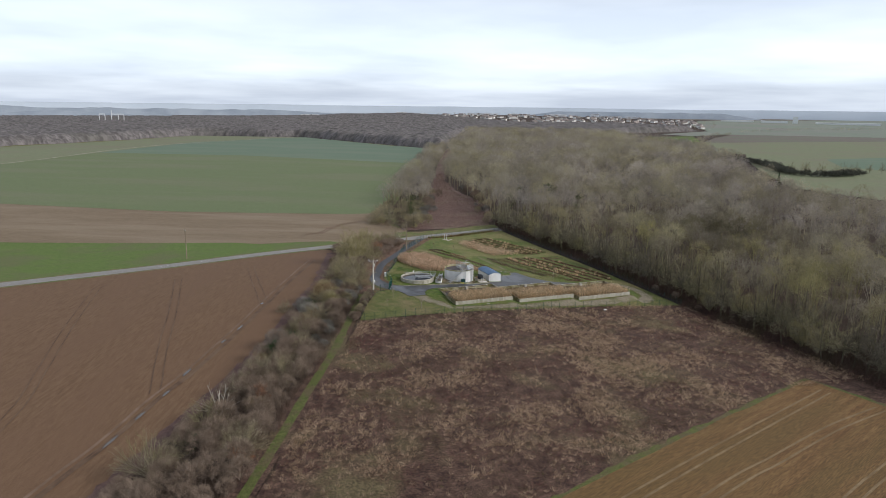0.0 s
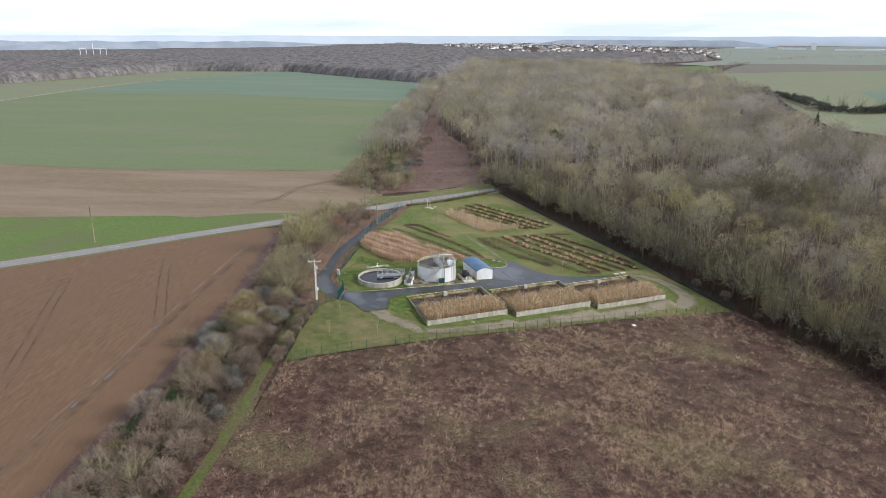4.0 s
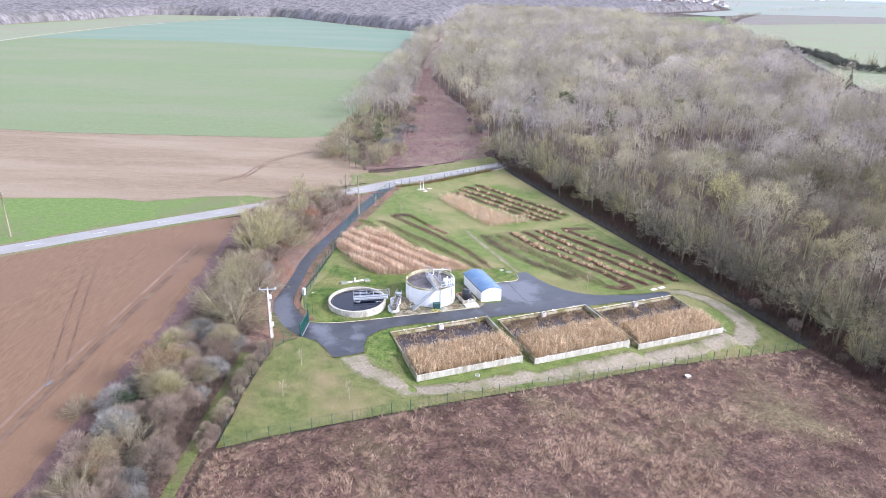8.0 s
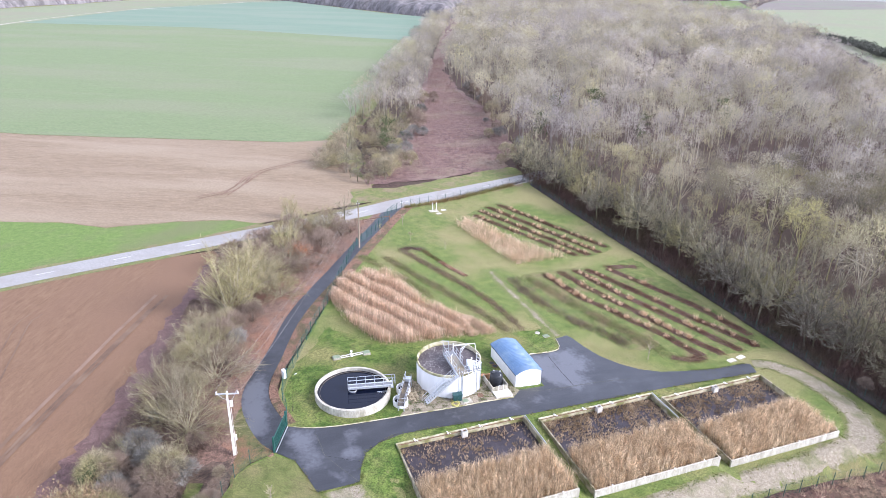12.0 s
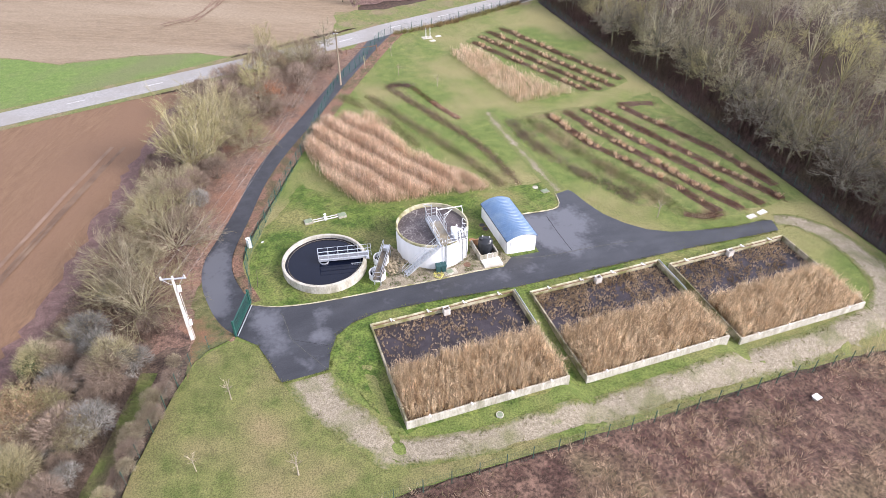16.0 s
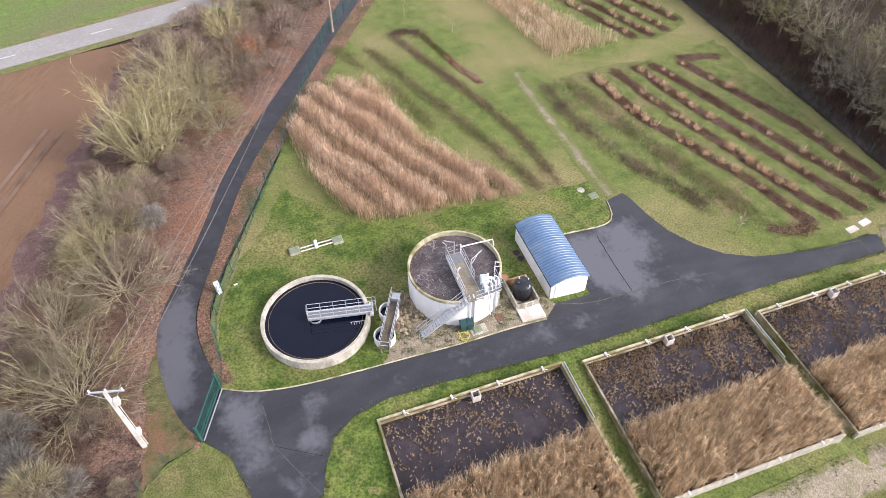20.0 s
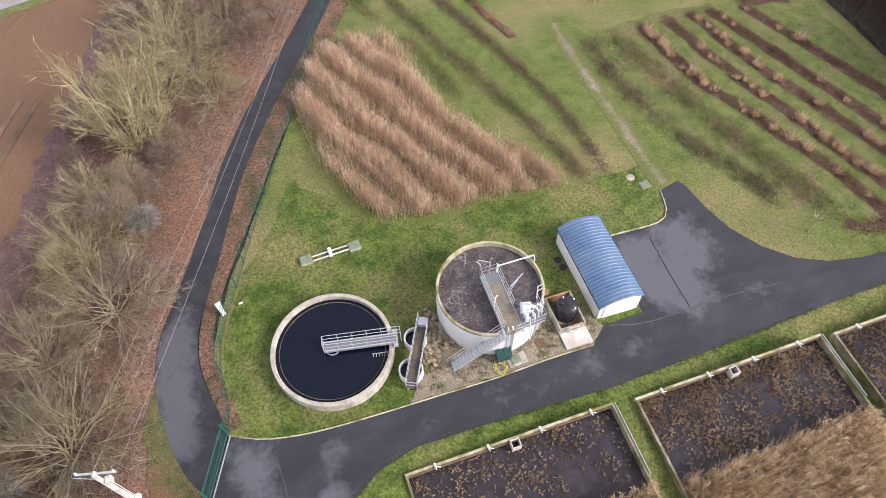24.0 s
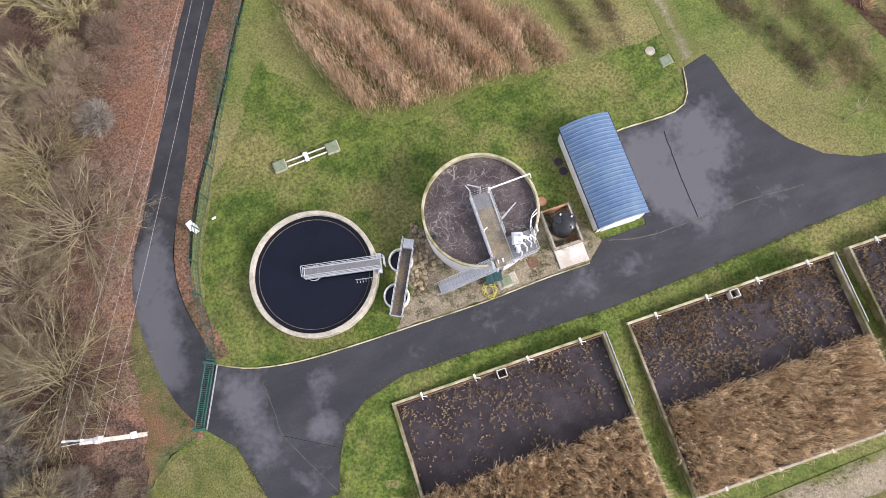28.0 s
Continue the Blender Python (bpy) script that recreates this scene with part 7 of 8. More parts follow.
# ---- planting rows and reeds on the lawn ----
M["clump"] = shade("tan_grass_clump", (0.42, 0.28, 0.155), (0.78, 0.59, 0.40), 1.5, bump=0, island=0.4)
M["mulch"] = shade("dark_mulch", (0.060, 0.034, 0.025), (0.125, 0.076, 0.052), 2.0, (0.105, 0.10, 0.04), 0.5, bump=0.7, grain=0.5, grain_scale=7, spread2=(0.54, 0.66))


def row(line, width, plants, label, mulch=True):
    """A planted strip along a line: a bed of mulch and what grows on it."""
    mid_ = spline(line, 0.8)
    mid_ = mid_ + 0.3 * np.array([[noise.noise((x * 0.3, y * 0.3, 2.0)), noise.noise((x * 0.3, y * 0.3, 6.0))] for x, y in mid_])
    if mulch:
        wide = width * (1 + 0.35 * np.array([noise.noise((x * 0.6, y * 0.6, 8.0)) for x, y in mid_]))[:, None] / 2
        side = offset(mid_, 1.0) - mid_
        ribbon("planting_bed", mid_ + side * wide, mid_ - side * wide, M["mulch"], "strip of dark mulch across the grass", "planting bed", 0.085, 4, 1.0)
    run = np.r_[0, np.cumsum(np.linalg.norm(np.diff(mid_, axis=0), axis=1))]
    for material, dens, height, wide, thick in plants:
        u = rng.uniform(0, run[-1], int(run[-1] * dens))
        u = u[rng.random(len(u)) < 0.6 + 0.75 * np.array([noise.noise((v * 0.5, mid_[0, 0], mid_[0, 1])) for v in u])]
        c = np.stack([np.interp(u, run, mid_[:, k]) for k in range(2)], 1) + rng.normal(size=(len(u), 2)) * wide * 0.27
        stuff("row_plants", *tufts(c, 3, height, 0.12, thick * 0.7), M[material], label, "plants")


def clumps(line, places, label="tan grass clumps standing in the dark planting row"):
    """Upright tufts of dry grass at given shares of a row."""
    mid_ = even(spline(line, 0.8), 201)
    at = mid_[np.clip((np.array(places) * 200).astype(int), 0, 200)] + rng.normal(size=(len(places), 2)) * 0.2
    big = np.repeat(rng.uniform(0.6, 1.15, len(at)), 60)
    out = np.repeat(at, 60, 0)
    c = out + rng.normal(size=out.shape) * 0.16 * big[:, None]
    r_ = np.c_[c, gz(c[:, 0], c[:, 1])]
    tip = r_ + np.c_[(c - out) * 1.5 + rng.normal(size=c.shape) * 0.05, big * rng.uniform(0.7, 1.1, len(c))]
    stuff("grass_clumps", *slivers(r_, tip, 0.022), M["clump"], label, "grass clumps")


RED = ("dark_perennial", 150, 0.34, 1.75, 0.03)
GREYISH = ("thicket", 110, 0.65, 2.7, 0.024)
EAST_ROWS = (
    ([(24.0, 29.6), (23.9, 24.5), (24.9, 18.2), (26.8, 13), (29.3, 8.3), (31, 3.9)], 1.5, (GREYISH, ("row_grass", 90, 0.5, 2.2, 0.026), ("dark_perennial", 25, 0.4, 1.8, 0.03)), "row of grey low shrubs with green among them", ()),
    ([(27, 29.7), (28.5, 24.5), (30.4, 16.5), (33, 9), (34.6, 3.8), (36, -0.5)], 1.2, (("shrub_green", 70, 0.5, 3.2, 0.028), ("row_grass", 190, 0.5, 3.0, 0.026), ("thicket", 22, 0.5, 2.4, 0.022)), "row of low leafy green shrubs", ()),
    ([(31.3, 30.7), (32.3, 23.2), (33.2, 19.1), (35.2, 14.8), (36.9, 10.2), (38.8, 6.2), (41.2, -1.5)], 1.65, (RED,), "row of dark red dead perennials", (30, 1.0, 2.0)),
    ([(34.7, 31), (37.1, 20.3), (39.4, 14.2), (41.7, 6.2), (45.0, -1.7)], 1.7, (RED,), "row of dark red dead perennials", (26, 2.4, 2.2)),
    ([(38.2, 31.3), (40.9, 19.9), (43.1, 14.3), (46, 6.2), (48.9, -1.4)], 1.7, (RED,), "row of dark red dead perennials", (20, 1.3, 2.2)),
    ([(40.8, 31.4), (43.9, 22.5), (48, 10.4), (52.7, -1.0)], 1.75, (RED,), "row of dark red dead perennials", (10, 1.5, 1.5)),
    ([(45.3, 30.8), (48.5, 22.2), (51.8, 13.2), (54.2, 2.4)], 1.8, (RED,), "row of dark red dead perennials", (7, 1.0, 1.5)),
    ([(45.6, 31.3), (48.6, 31.2), (51.6, 30.6)], 1.7, (RED,), "short row of dark red perennials", ()),
    ([(36.0, -0.9), (38.4, -2.2), (41.2, -1.7)], 1.1, (RED, ("tuft", 40, 0.35, 0.9, 0.02)), "short row of dark and tan perennials", ()),
)
for line, width, mix, label, lots in EAST_ROWS:
    row(line, width, mix, label, mulch=mix[0] is RED)
    if lots:
        clumps(line, np.clip(rng.beta(lots[1], lots[2], lots[0]), 0.02, 0.98))
for p, q in (((31.5, 66), (42.5, 38.5)), ((34, 69), (45.5, 38)), ((37, 71), (48.5, 39)), ((40.5, 72), (51.5, 41.5))):
    row([p, ((p[0] + q[0]) / 2, (p[1] + q[1]) / 2), q], 1.5, (RED, ("shrub_green", 30, 0.35, 1.6, 0.03)), "row of dark red perennials")
    clumps([p, ((p[0] + q[0]) / 2, (p[1] + q[1]) / 2), q], rng.random(16))
GRASSY = ("row_grass", 130, 0.4, 2.4, 0.026)
WEST_ROWS = (
    ([(-0.2, 46.4), (2.2, 40.5), (4.3, 35.1), (5.6, 30), (6.4, 25)], (GRASSY, ("shrub_green", 55, 0.4, 1.6, 0.026), ("tuft", 8, 0.4, 1.6, 0.02))),
    ([(3.9, 45), (5.9, 39), (7.8, 33), (9.7, 27.4), (11.5, 21.8), (13.2, 16), (14.4, 11.2)], (GRASSY, ("shrub_green", 60, 0.4, 1.6, 0.026), ("thicket", 26, 0.45, 1.2, 0.02), ("tuft", 8, 0.4, 1.6, 0.02))),
    ([(8.2, 48.1), (9.8, 43), (11.3, 37.8), (14.4, 28.1), (16.3, 19.6), (16.6, 11)], (("thicket", 60, 0.5, 1.5, 0.022), ("dark_perennial", 40, 0.4, 1.4, 0.03), ("row_grass", 60, 0.4, 2.2, 0.026), ("tuft", 22, 0.4, 1.5, 0.02))),
)
for line, mix in WEST_ROWS:
    row(line, 1.2, mix, "row of low grey-green shrubs in the grass", mulch=False)
row([(8.1, 48.4), (10.3, 48.6), (12.4, 47.6)], 1.2, (RED, GREYISH), "short row of dark low shrubs")
row([(12.4, 47.2), (13.0, 43.6), (13.8, 40.2)], 1.0, (("grass_blade", 80, 0.35, 1.0, 0.03), ("dark_perennial", 30, 0.35, 0.9, 0.03)), "short row of low shrubs", mulch=False)
row([(13.8, 40.6), (14.9, 36.4), (16.0, 32.8)], 1.1, (("bramble", 60, 0.4, 0.9, 0.03), ("russet", 40, 0.3, 0.7, 0.03), ("clump", 50, 0.4, 0.8, 0.02)), "row of russet low plants")


def reed_stand(name, poly, n, height, material, label, period, direction):
    poly = np.array(poly, float)
    lo, hi = poly.min(0), poly.max(0)
    c = rng.uniform(lo, hi, (int(n * 2.2), 2))
    d = np.array(direction, float) / np.hypot(*direction)
    u = (c @ np.array([-d[1], d[0]])) / period + np.array([0.25 * noise.noise((x * 0.2, y * 0.2, 8.0)) for x, y in c])
    tall = 0.5 + 0.5 * np.cos(2 * np.pi * u)
    ok = inside(poly, c[:, 0] + 0.4 * rng.normal(size=len(c)), c[:, 1] + 0.4 * rng.normal(size=len(c))) & (rng.random(len(c)) < 0.4 + 0.6 * tall)
    c, tall = c[ok][:n], tall[ok][:n]
    k = len(c)
    r_ = np.c_[c, gz(c[:, 0], c[:, 1])]
    hgt = height * (0.55 + 0.45 * tall) * rng.uniform(0.75, 1.1, k)
    tip = r_ + np.c_[rng.normal(size=(k, 2)) * 0.22, hgt]
    parts = [slivers(r_, tip, rng.uniform(0.011, 0.02, k))]
    for _ in range(2):
        m_ = r_ + (tip - r_) * rng.uniform(0.55, 1.0, (k, 1))
        parts.append(slivers(m_, m_ + np.c_[rng.normal(size=(k, 2)) * 0.11, rng.uniform(0.15, 0.45, k)], 0.016))
    stuff(name, *joined(parts), M[material], label, "reeds")


reed_stand("reeds", [(-9.9, 28), (-6.2, 35.8), (-1.8, 37.2), (1.8, 36.8), (3.2, 32), (3.6, 27), (4.4, 21.5), (6.9, 19), (8.9, 15.2), (8.2, 11.4), (4.2, 11.2), (-2, 10.8), (-5.6, 12.3), (-8.2, 19.3)], 36000, 1.9, "reed_pale", "stand of tall pale dry reeds in rows", 3.3, (10.6, -24))
reed_stand("reeds", [(24.5, 61), (29.0, 63), (32.5, 52), (35.5, 43), (40.0, 38), (28, 36), (26.5, 48)], 9000, 1.7, "reed_pale", "strip of pale dry reeds", 2.6, (4, -25))
reed_stand("reeds", [(7.6, 10.6), (8.4, 17.2), (10.4, 17.0), (12.6, 10.8)], 2800, 0.7, "tuft", "low tan reeds beside the tall stand", 3.0, (10.6, -24))

# ---- fence, gate and poles ----
fence = thing("fence", 0, 0, 0, "green welded-mesh fence round the plant", "fence")
post_me = MB().box(-0.035, 0.035, -0.03, 0.03, -0.4, 1.95, bevel=0.01).mesh("fence_post", M["green_metal"])
pan = MB()
for k in range(28):
    x = 0.06 + k * 0.086
    pan.add([(x - 0.006, 0, 0.05), (x + 0.006, 0, 0.05), (x + 0.006, 0, 1.85), (x - 0.006, 0, 1.85)], [(0, 1, 2, 3)])
for z in (0.08, 0.65, 1.25, 1.83):
    pan.add([(0.03, 0.003, z - 0.012), (2.44, 0.003, z - 0.012), (2.44, 0.003, z + 0.012), (0.03, 0.003, z + 0.012), (0.03, -0.02, z - 0.012), (2.44, -0.02, z - 0.012)], [(0, 1, 2, 3), (4, 5, 1, 0)])
pan_me = pan.mesh("fence_panel", M["green_metal"])
thin = MB()
for k in range(14):
    x = 0.09 + k * 0.175
    thin.add([(x - 0.005, 0, 0.05), (x + 0.005, 0, 0.05), (x + 0.005, 0, 1.75), (x - 0.005, 0, 1.75)], [(0, 1, 2, 3)])
for z in (0.1, 0.9, 1.7):
    thin.add([(0.03, 0.003, z - 0.008), (2.44, 0.003, z - 0.008), (2.44, 0.003, z + 0.008), (0.03, 0.003, z + 0.008)], [(0, 1, 2, 3)])
thin_me = thin.mesh("fence_panel_thin", M["fence_dark"])
post_dark = MB().box(-0.03, 0.03, -0.03, 0.03, -0.4, 1.9, bevel=0.01).mesh("fence_post_dark", M["fence_dark"])
FENCES = ([(-21.2, -3.5), (-20.8, -2), (-21.15, 0.6), (-20.95, 3.2), (-20.05, 6.0), (-18.65, 8.8), (-17.2, 12.4), (-15.4, 16.6), (-10.7, 26.8), (-6.1, 38), (-0.4, 51.8), (5.3, 59.2), (12.3, 71), (16.3, 75.0), (28, 77.8), (55.9, 88.3), (56.1, 45), (56.8, 2), (57.8, -28.7), (32, -28.6), (11, -29.7), (-14, -30.2), (-36.8, -30.3), (-33.1, -20.8), (-28.6, -11.9), (-27.3, -10.1), (-26.0, -8.9), (-23.5, -8.2)],)
for line in FENCES:
    pts = even(np.array(line), int(np.linalg.norm(np.diff(np.array(line), axis=0), axis=1).sum() / 2.5))
    for p, q in zip(pts[:-1], pts[1:]):
        d = q - p
        a_ = math.degrees(math.atan2(d[1], d[0]))
        z0, z1 = g1(*p), g1(*q)
        west = p[0] < 14 and p[1] > -4.5
        part("post", post_me if west else post_dark, None, fence, at=pose(p[0], p[1], z0, 0, 0, a_))
        part("panel", pan_me if west else thin_me, None, fence, at=pose(p[0], p[1], z0 + 0.03, 0, -math.degrees(math.atan2(z1 - z0, float(np.linalg.norm(d)))), a_) @ Matrix.Diagonal((float(np.linalg.norm(d)) / 2.47, 1, 1, 1)))

gx0, gy0, gx1, gy1 = -21.35, -3.7, -23.25, -7.95
gl = math.hypot(gx1 - gx0, gy1 - gy0)
gate = thing("gate", gx0, gy0, g1(gx0, gy0) + 0.1, "closed green steel bar gate across the lane", "gate", turn=math.degrees(math.atan2(gy1 - gy0, gx1 - gx0)))
for z in (0.12, 1.75):
    part("rail", MB().box(0.1, gl - 0.1, -0.04, 0.04, z, z + 0.09, bevel=0.01), M["green_metal"], gate)
for k in range(34):
    x = 0.18 + k * (gl - 0.36) / 33
    part("bar", MB().box(x - 0.015, x + 0.015, -0.015, 0.015, 0.21, 1.75), M["green_metal"], gate)
for x in (0.0, gl):
    part("gate_post", MB().box(x - 0.09, x + 0.09, -0.09, 0.09, -0.5, 2.1, bevel=0.02), M["green_metal"], gate)
part("guide_track", MB().box(0.1, gl, 0.16, 0.26, -0.05, 0.02), M["galv"], gate)
part("counter_beam", MB().box(gl * 0.1, gl - 0.1, -0.22, -0.14, 0.05, 0.3, bevel=0.02), M["green_metal"], gate)

pz = g1(-27.4, -6.95)
pa = thing("power_pole", -27.4, -6.95, pz, "pale concrete power pole with a transformer box", "pole", turn=0)
part("shaft", MB().add([(-0.18, -0.14, -0.5), (0.18, -0.14, -0.5), (0.18, 0.14, -0.5), (-0.18, 0.14, -0.5), (-0.1, -0.08, 8.2), (0.1, -0.08, 8.2), (0.1, 0.08, 8.2), (-0.1, 0.08, 8.2)], [(3, 2, 1, 0), (4, 5, 6, 7), (0, 1, 5, 4), (1, 2, 6, 5), (2, 3, 7, 6), (3, 0, 4, 7)]), M["pole_white"], pa)
arm = part("crossarm", MB().box(-1.2, 1.2, 0.12, 0.24, 7.9, 8.02, bevel=0.01), M["galv"], pa, at=pose(0, 0, 0, 0, 0, -14))
for x in (-1.1, 0.0, 1.1):
    part("insulator", MB().lathe([(0.03, 8.0), (0.08, 8.08), (0.05, 8.14), (0.08, 8.2), (0.04, 8.3), (0.0, 8.31)], x, 0.18, 10), M["white"], arm)
part("jumper", MB().tube([(-1.1, 0.18, 8.3), (-0.4, 0.1, 7.5), (0.3, 0.0, 7.1)], 0.02, 5), M["galv"], pa, "cable from the arm to the transformer")
part("jumper", MB().tube([(1.1, 0.18, 8.3), (0.7, 0.1, 7.6), (0.36, 0.0, 7.1)], 0.02, 5), M["galv"], pa, "cable from the arm to the transformer")
part("transformer", MB().box(0.16, 0.5, -0.2, 0.2, 6.5, 7.1, bevel=0.04), M["pole_white"], pa)
part("meter_box", MB().box(0.2, 0.45, -0.22, 0.22, 2.1, 2.6, bevel=0.03), M["white"], pa)
part("conduit", MB().tube([(0.26, 0.1, 0.0), (0.24, 0.1, 2.1)], 0.04, 6).tube([(0.24, 0.1, 2.6), (0.24, 0.1, 6.2)], 0.03, 6), M["pole_white"], pa)


def wood_pole(x, y, h, label):
    ob = thing("utility_pole", x, y, g1(x, y), label, "pole")
    part("shaft", MB().tube([(0, 0, -0.5), (0.02, 0, h / 2), (0, 0, h)], [0.17, 0.14, 0.11], 10), M["wood_pole"], ob, smooth=True)
    part("insulator", MB().lathe([(0.04, h), (0.07, h + 0.08), (0.0, h + 0.2)], n=8), M["white"], ob)
    part("bracket", MB().box(-0.35, 0.35, -0.04, 0.04, h - 0.45, h - 0.37), M["galv"], ob)
    return ob


wood_pole(0.5, 51.5, 9.8, "brown wooden utility pole beside the lane")
wood_pole(-74.7, 62.8, 10.2, "thin wooden utility pole in the green field")
part_w = []
for k, (dx, ax) in enumerate(((-1.4, -0.35), (0.0, 0.0), (1.4, 0.35))):
    a_ = Vector((-27.36 + dx * 0.97, -6.77 - dx * 0.24, pz + 8.31))
    b_ = Vector((0.5 + ax, 51.5, g1(0.5, 51.5) + 9.7))
    pts = [a_ + (b_ - a_) * t - Vector((0, 0, 1.3 * 4 * t * (1 - t))) for t in np.linspace(0, 1, 24)]
    tagged(part("power_line", MB().tube(pts, 0.011, 4), M["wire"]), "bare overhead wire between two poles", "wire", "overhead wires")

# ---- small things on the lawn and in the yard ----
def lid(name, x, y, r, material, label, h=0.06):
    ob = thing(name, x, y, g1(x, y) + 0.07, label, "manhole")
    part("frame", MB().lathe([(r, -0.25), (r, h), (r - 0.06, h), (r - 0.06, h - 0.02)], n=28), M["concrete" if material in ("concrete", "green_box") else "iron"], ob)
    part("cover", MB().disc(0, 0, h - 0.015, r - 0.06, 28), M[material], ob)


lid("manhole", 8.0, 2.95, 0.4, "black_plastic", "dark manhole beside the shed")
lid("manhole", 8.1, 2.1, 0.4, "black_plastic", "dark manhole beside the shed")
lid("manhole", 5.6, 0.3, 0.42, "rust_plate", "rusty manhole by the tank")
lid("manhole", 3.3, -4.0, 0.42, "iron", "iron manhole in the gravel")
lid("manhole", 18.7, 9.7, 0.4, "concrete", "pale concrete manhole in the grass")


def slab(name, x, y, sx, sy, material, label, h=0.25, turn=0.0, category="cover"):
    ob = thing(name, x, y, g1(x, y), label, category, turn=turn)
    part("curb", MB().box(-sx, sx, -sy, sy, -0.3, h - 0.04, bevel=0.02), M["concrete"], ob)
    part("cover", MB().box(-sx + 0.05, sx - 0.05, -sy + 0.05, sy - 0.05, h - 0.038, h, bevel=0.015), M[material], ob)
    return ob


slab("chamber_cover", 19.6, 8.5, 0.5, 0.42, "green_box", "grey-green hatch in the grass", 0.2, 8)
for x, y, t in ((45.0, -3.6, 6), (47.2, -3.1, 12)):
    slab("chamber_cover", x, y, 0.75, 0.4, "pole_white", "pale concrete hatch at the lane's end", 0.15, t)
slab("chamber_cover", 0.95, -4.72, 0.8, 0.5, "concrete", "pale concrete slab in the gravel by the tank", 0.16, 4)
slab("hatch", 0.9, -4.75, 0.42, 0.36, "green_box", "dull green hatch on the concrete slab", 0.24, 4)
va, vb = (-12.75, 9.35), (-8.45, 9.55)
slab("valve_box", *va, 0.5, 0.45, "green_box", "low valve box with a grey-green lid", 0.38, 3, "valve box")
slab("valve_box", *vb, 0.5, 0.45, "green_box", "low valve box with a grey-green lid", 0.38, 3, "valve box")
vp = thing("valve_pipes", -10.6, 9.45, g1(-10.6, 9.45), "white pipes with a valve between two boxes", "pipes", turn=2.7)
for y in (-0.22, 0.22):
    part("pipe", MB().tube([(-1.6, y, 0.22), (1.6, y, 0.22)], 0.07, 8), M["pole_white"], vp)
part("valve", MB().box(-0.15, 0.15, -0.35, 0.35, 0.15, 0.42, bevel=0.04).tube([(0, 0, 0.4), (0, 0, 0.85)], 0.04, 6), M["white"], vp)
part("handwheel", MB().lathe([(0.16, 0.82), (0.18, 0.86), (0.14, 0.88), (0.03, 0.87)], n=16), M["white"], vp)
cab = thing("meter_cabinet", -20.2, 6.6, g1(-20.2, 6.6), "white meter cabinet at the fence", "cabinet", turn=20)
part("body", MB().box(-0.2, 0.2, -0.32, 0.32, -0.2, 1.15, bevel=0.03), M["white"], cab)
part("door", MB().box(0.202, 0.22, -0.28, 0.28, 0.1, 1.05), M["white"], cab)
part("roof", MB().box(-0.24, 0.24, -0.36, 0.36, 1.152, 1.2, bevel=0.02), M["white"], cab)
slab("marker_slab", -18.7, 7.0, 0.22, 0.14, "white", "small white slab in the grass", 0.08, 10)
for k, (x, y) in enumerate(((-0.65, -3.72), (0.0, -3.68))):
    b_ = thing("wheelie_bin", x + 0.3, y - 0.95 + 0.35, g1(x, y) + 0.05, "dark teal wheeled bin beside the tank", "bin", "bins by the tank", turn=-8)
    part("body", MB().add([(-0.24, -0.26, 0), (0.24, -0.26, 0), (0.24, 0.26, 0), (-0.24, 0.26, 0), (-0.29, -0.36, 0.95), (0.29, -0.36, 0.95), (0.29, 0.36, 0.95), (-0.29, 0.36, 0.95)], [(3, 2, 1, 0), (4, 5, 6, 7), (0, 1, 5, 4), (1, 2, 6, 5), (2, 3, 7, 6), (3, 0, 4, 7)]), M["teal_bin"], b_)
    part("lid", MB().box(-0.31, 0.31, -0.38, 0.4, 0.955, 1.04, bevel=0.03), M["teal_bin"], b_)
hose = thing("hose", -0.55, -5.0, g1(-0.55, -5.0) + 0.1, "coiled yellow hose on the gravel", "hose")
part("coil", MB().tube([(0.42 * (1 + 0.4 * math.sin(3.3 * t)) * math.cos(t), 0.5 * (1 + 0.35 * math.cos(2.3 * t)) * math.sin(t), 0.03 + 0.004 * t) for t in np.linspace(0, 31, 150)], 0.018, 5), M["yellow"], hose)
# rubble between the tanks
rub = thing("rubble", -4.6, -0.6, g1(-4.6, -0.6), "heap of tan rubble stones between the tanks", "stones")
stones = []
for k in range(5):
    bm = bmesh.new()
    bmesh.ops.create_icosphere(bm, subdivisions=1, radius=0.22)
    for v in bm.verts:
        v.co *= 1 + 0.35 * noise.noise(v.co * 5 + Vector((k * 7, 0, 0)))
        v.co.z *= 0.6
    me = bpy.data.meshes.new("stone")
    bm.to_mesh(me)
    bm.free()
    me.materials.append(M["stone"])
    stones.append(me)
for x, y in scatter([(-4.5, 1.9), (-3.5, 0.2), (-3.1, -1.6), (-4.3, -2.6), (-5.6, -3.6), (-6.1, -2.8), (-5.2, -0.4)], 0.36):
    part("stone", stones[rng.integers(0, 5)], None, rub, at=pose(x + 4.6, y + 0.6, g1(x, y) - g1(-4.6, -0.6) + 0.1, rng.uniform(0, 40), rng.uniform(0, 40), rng.uniform(0, 360)) @ Matrix.Scale(rng.uniform(0.7, 1.4), 4))
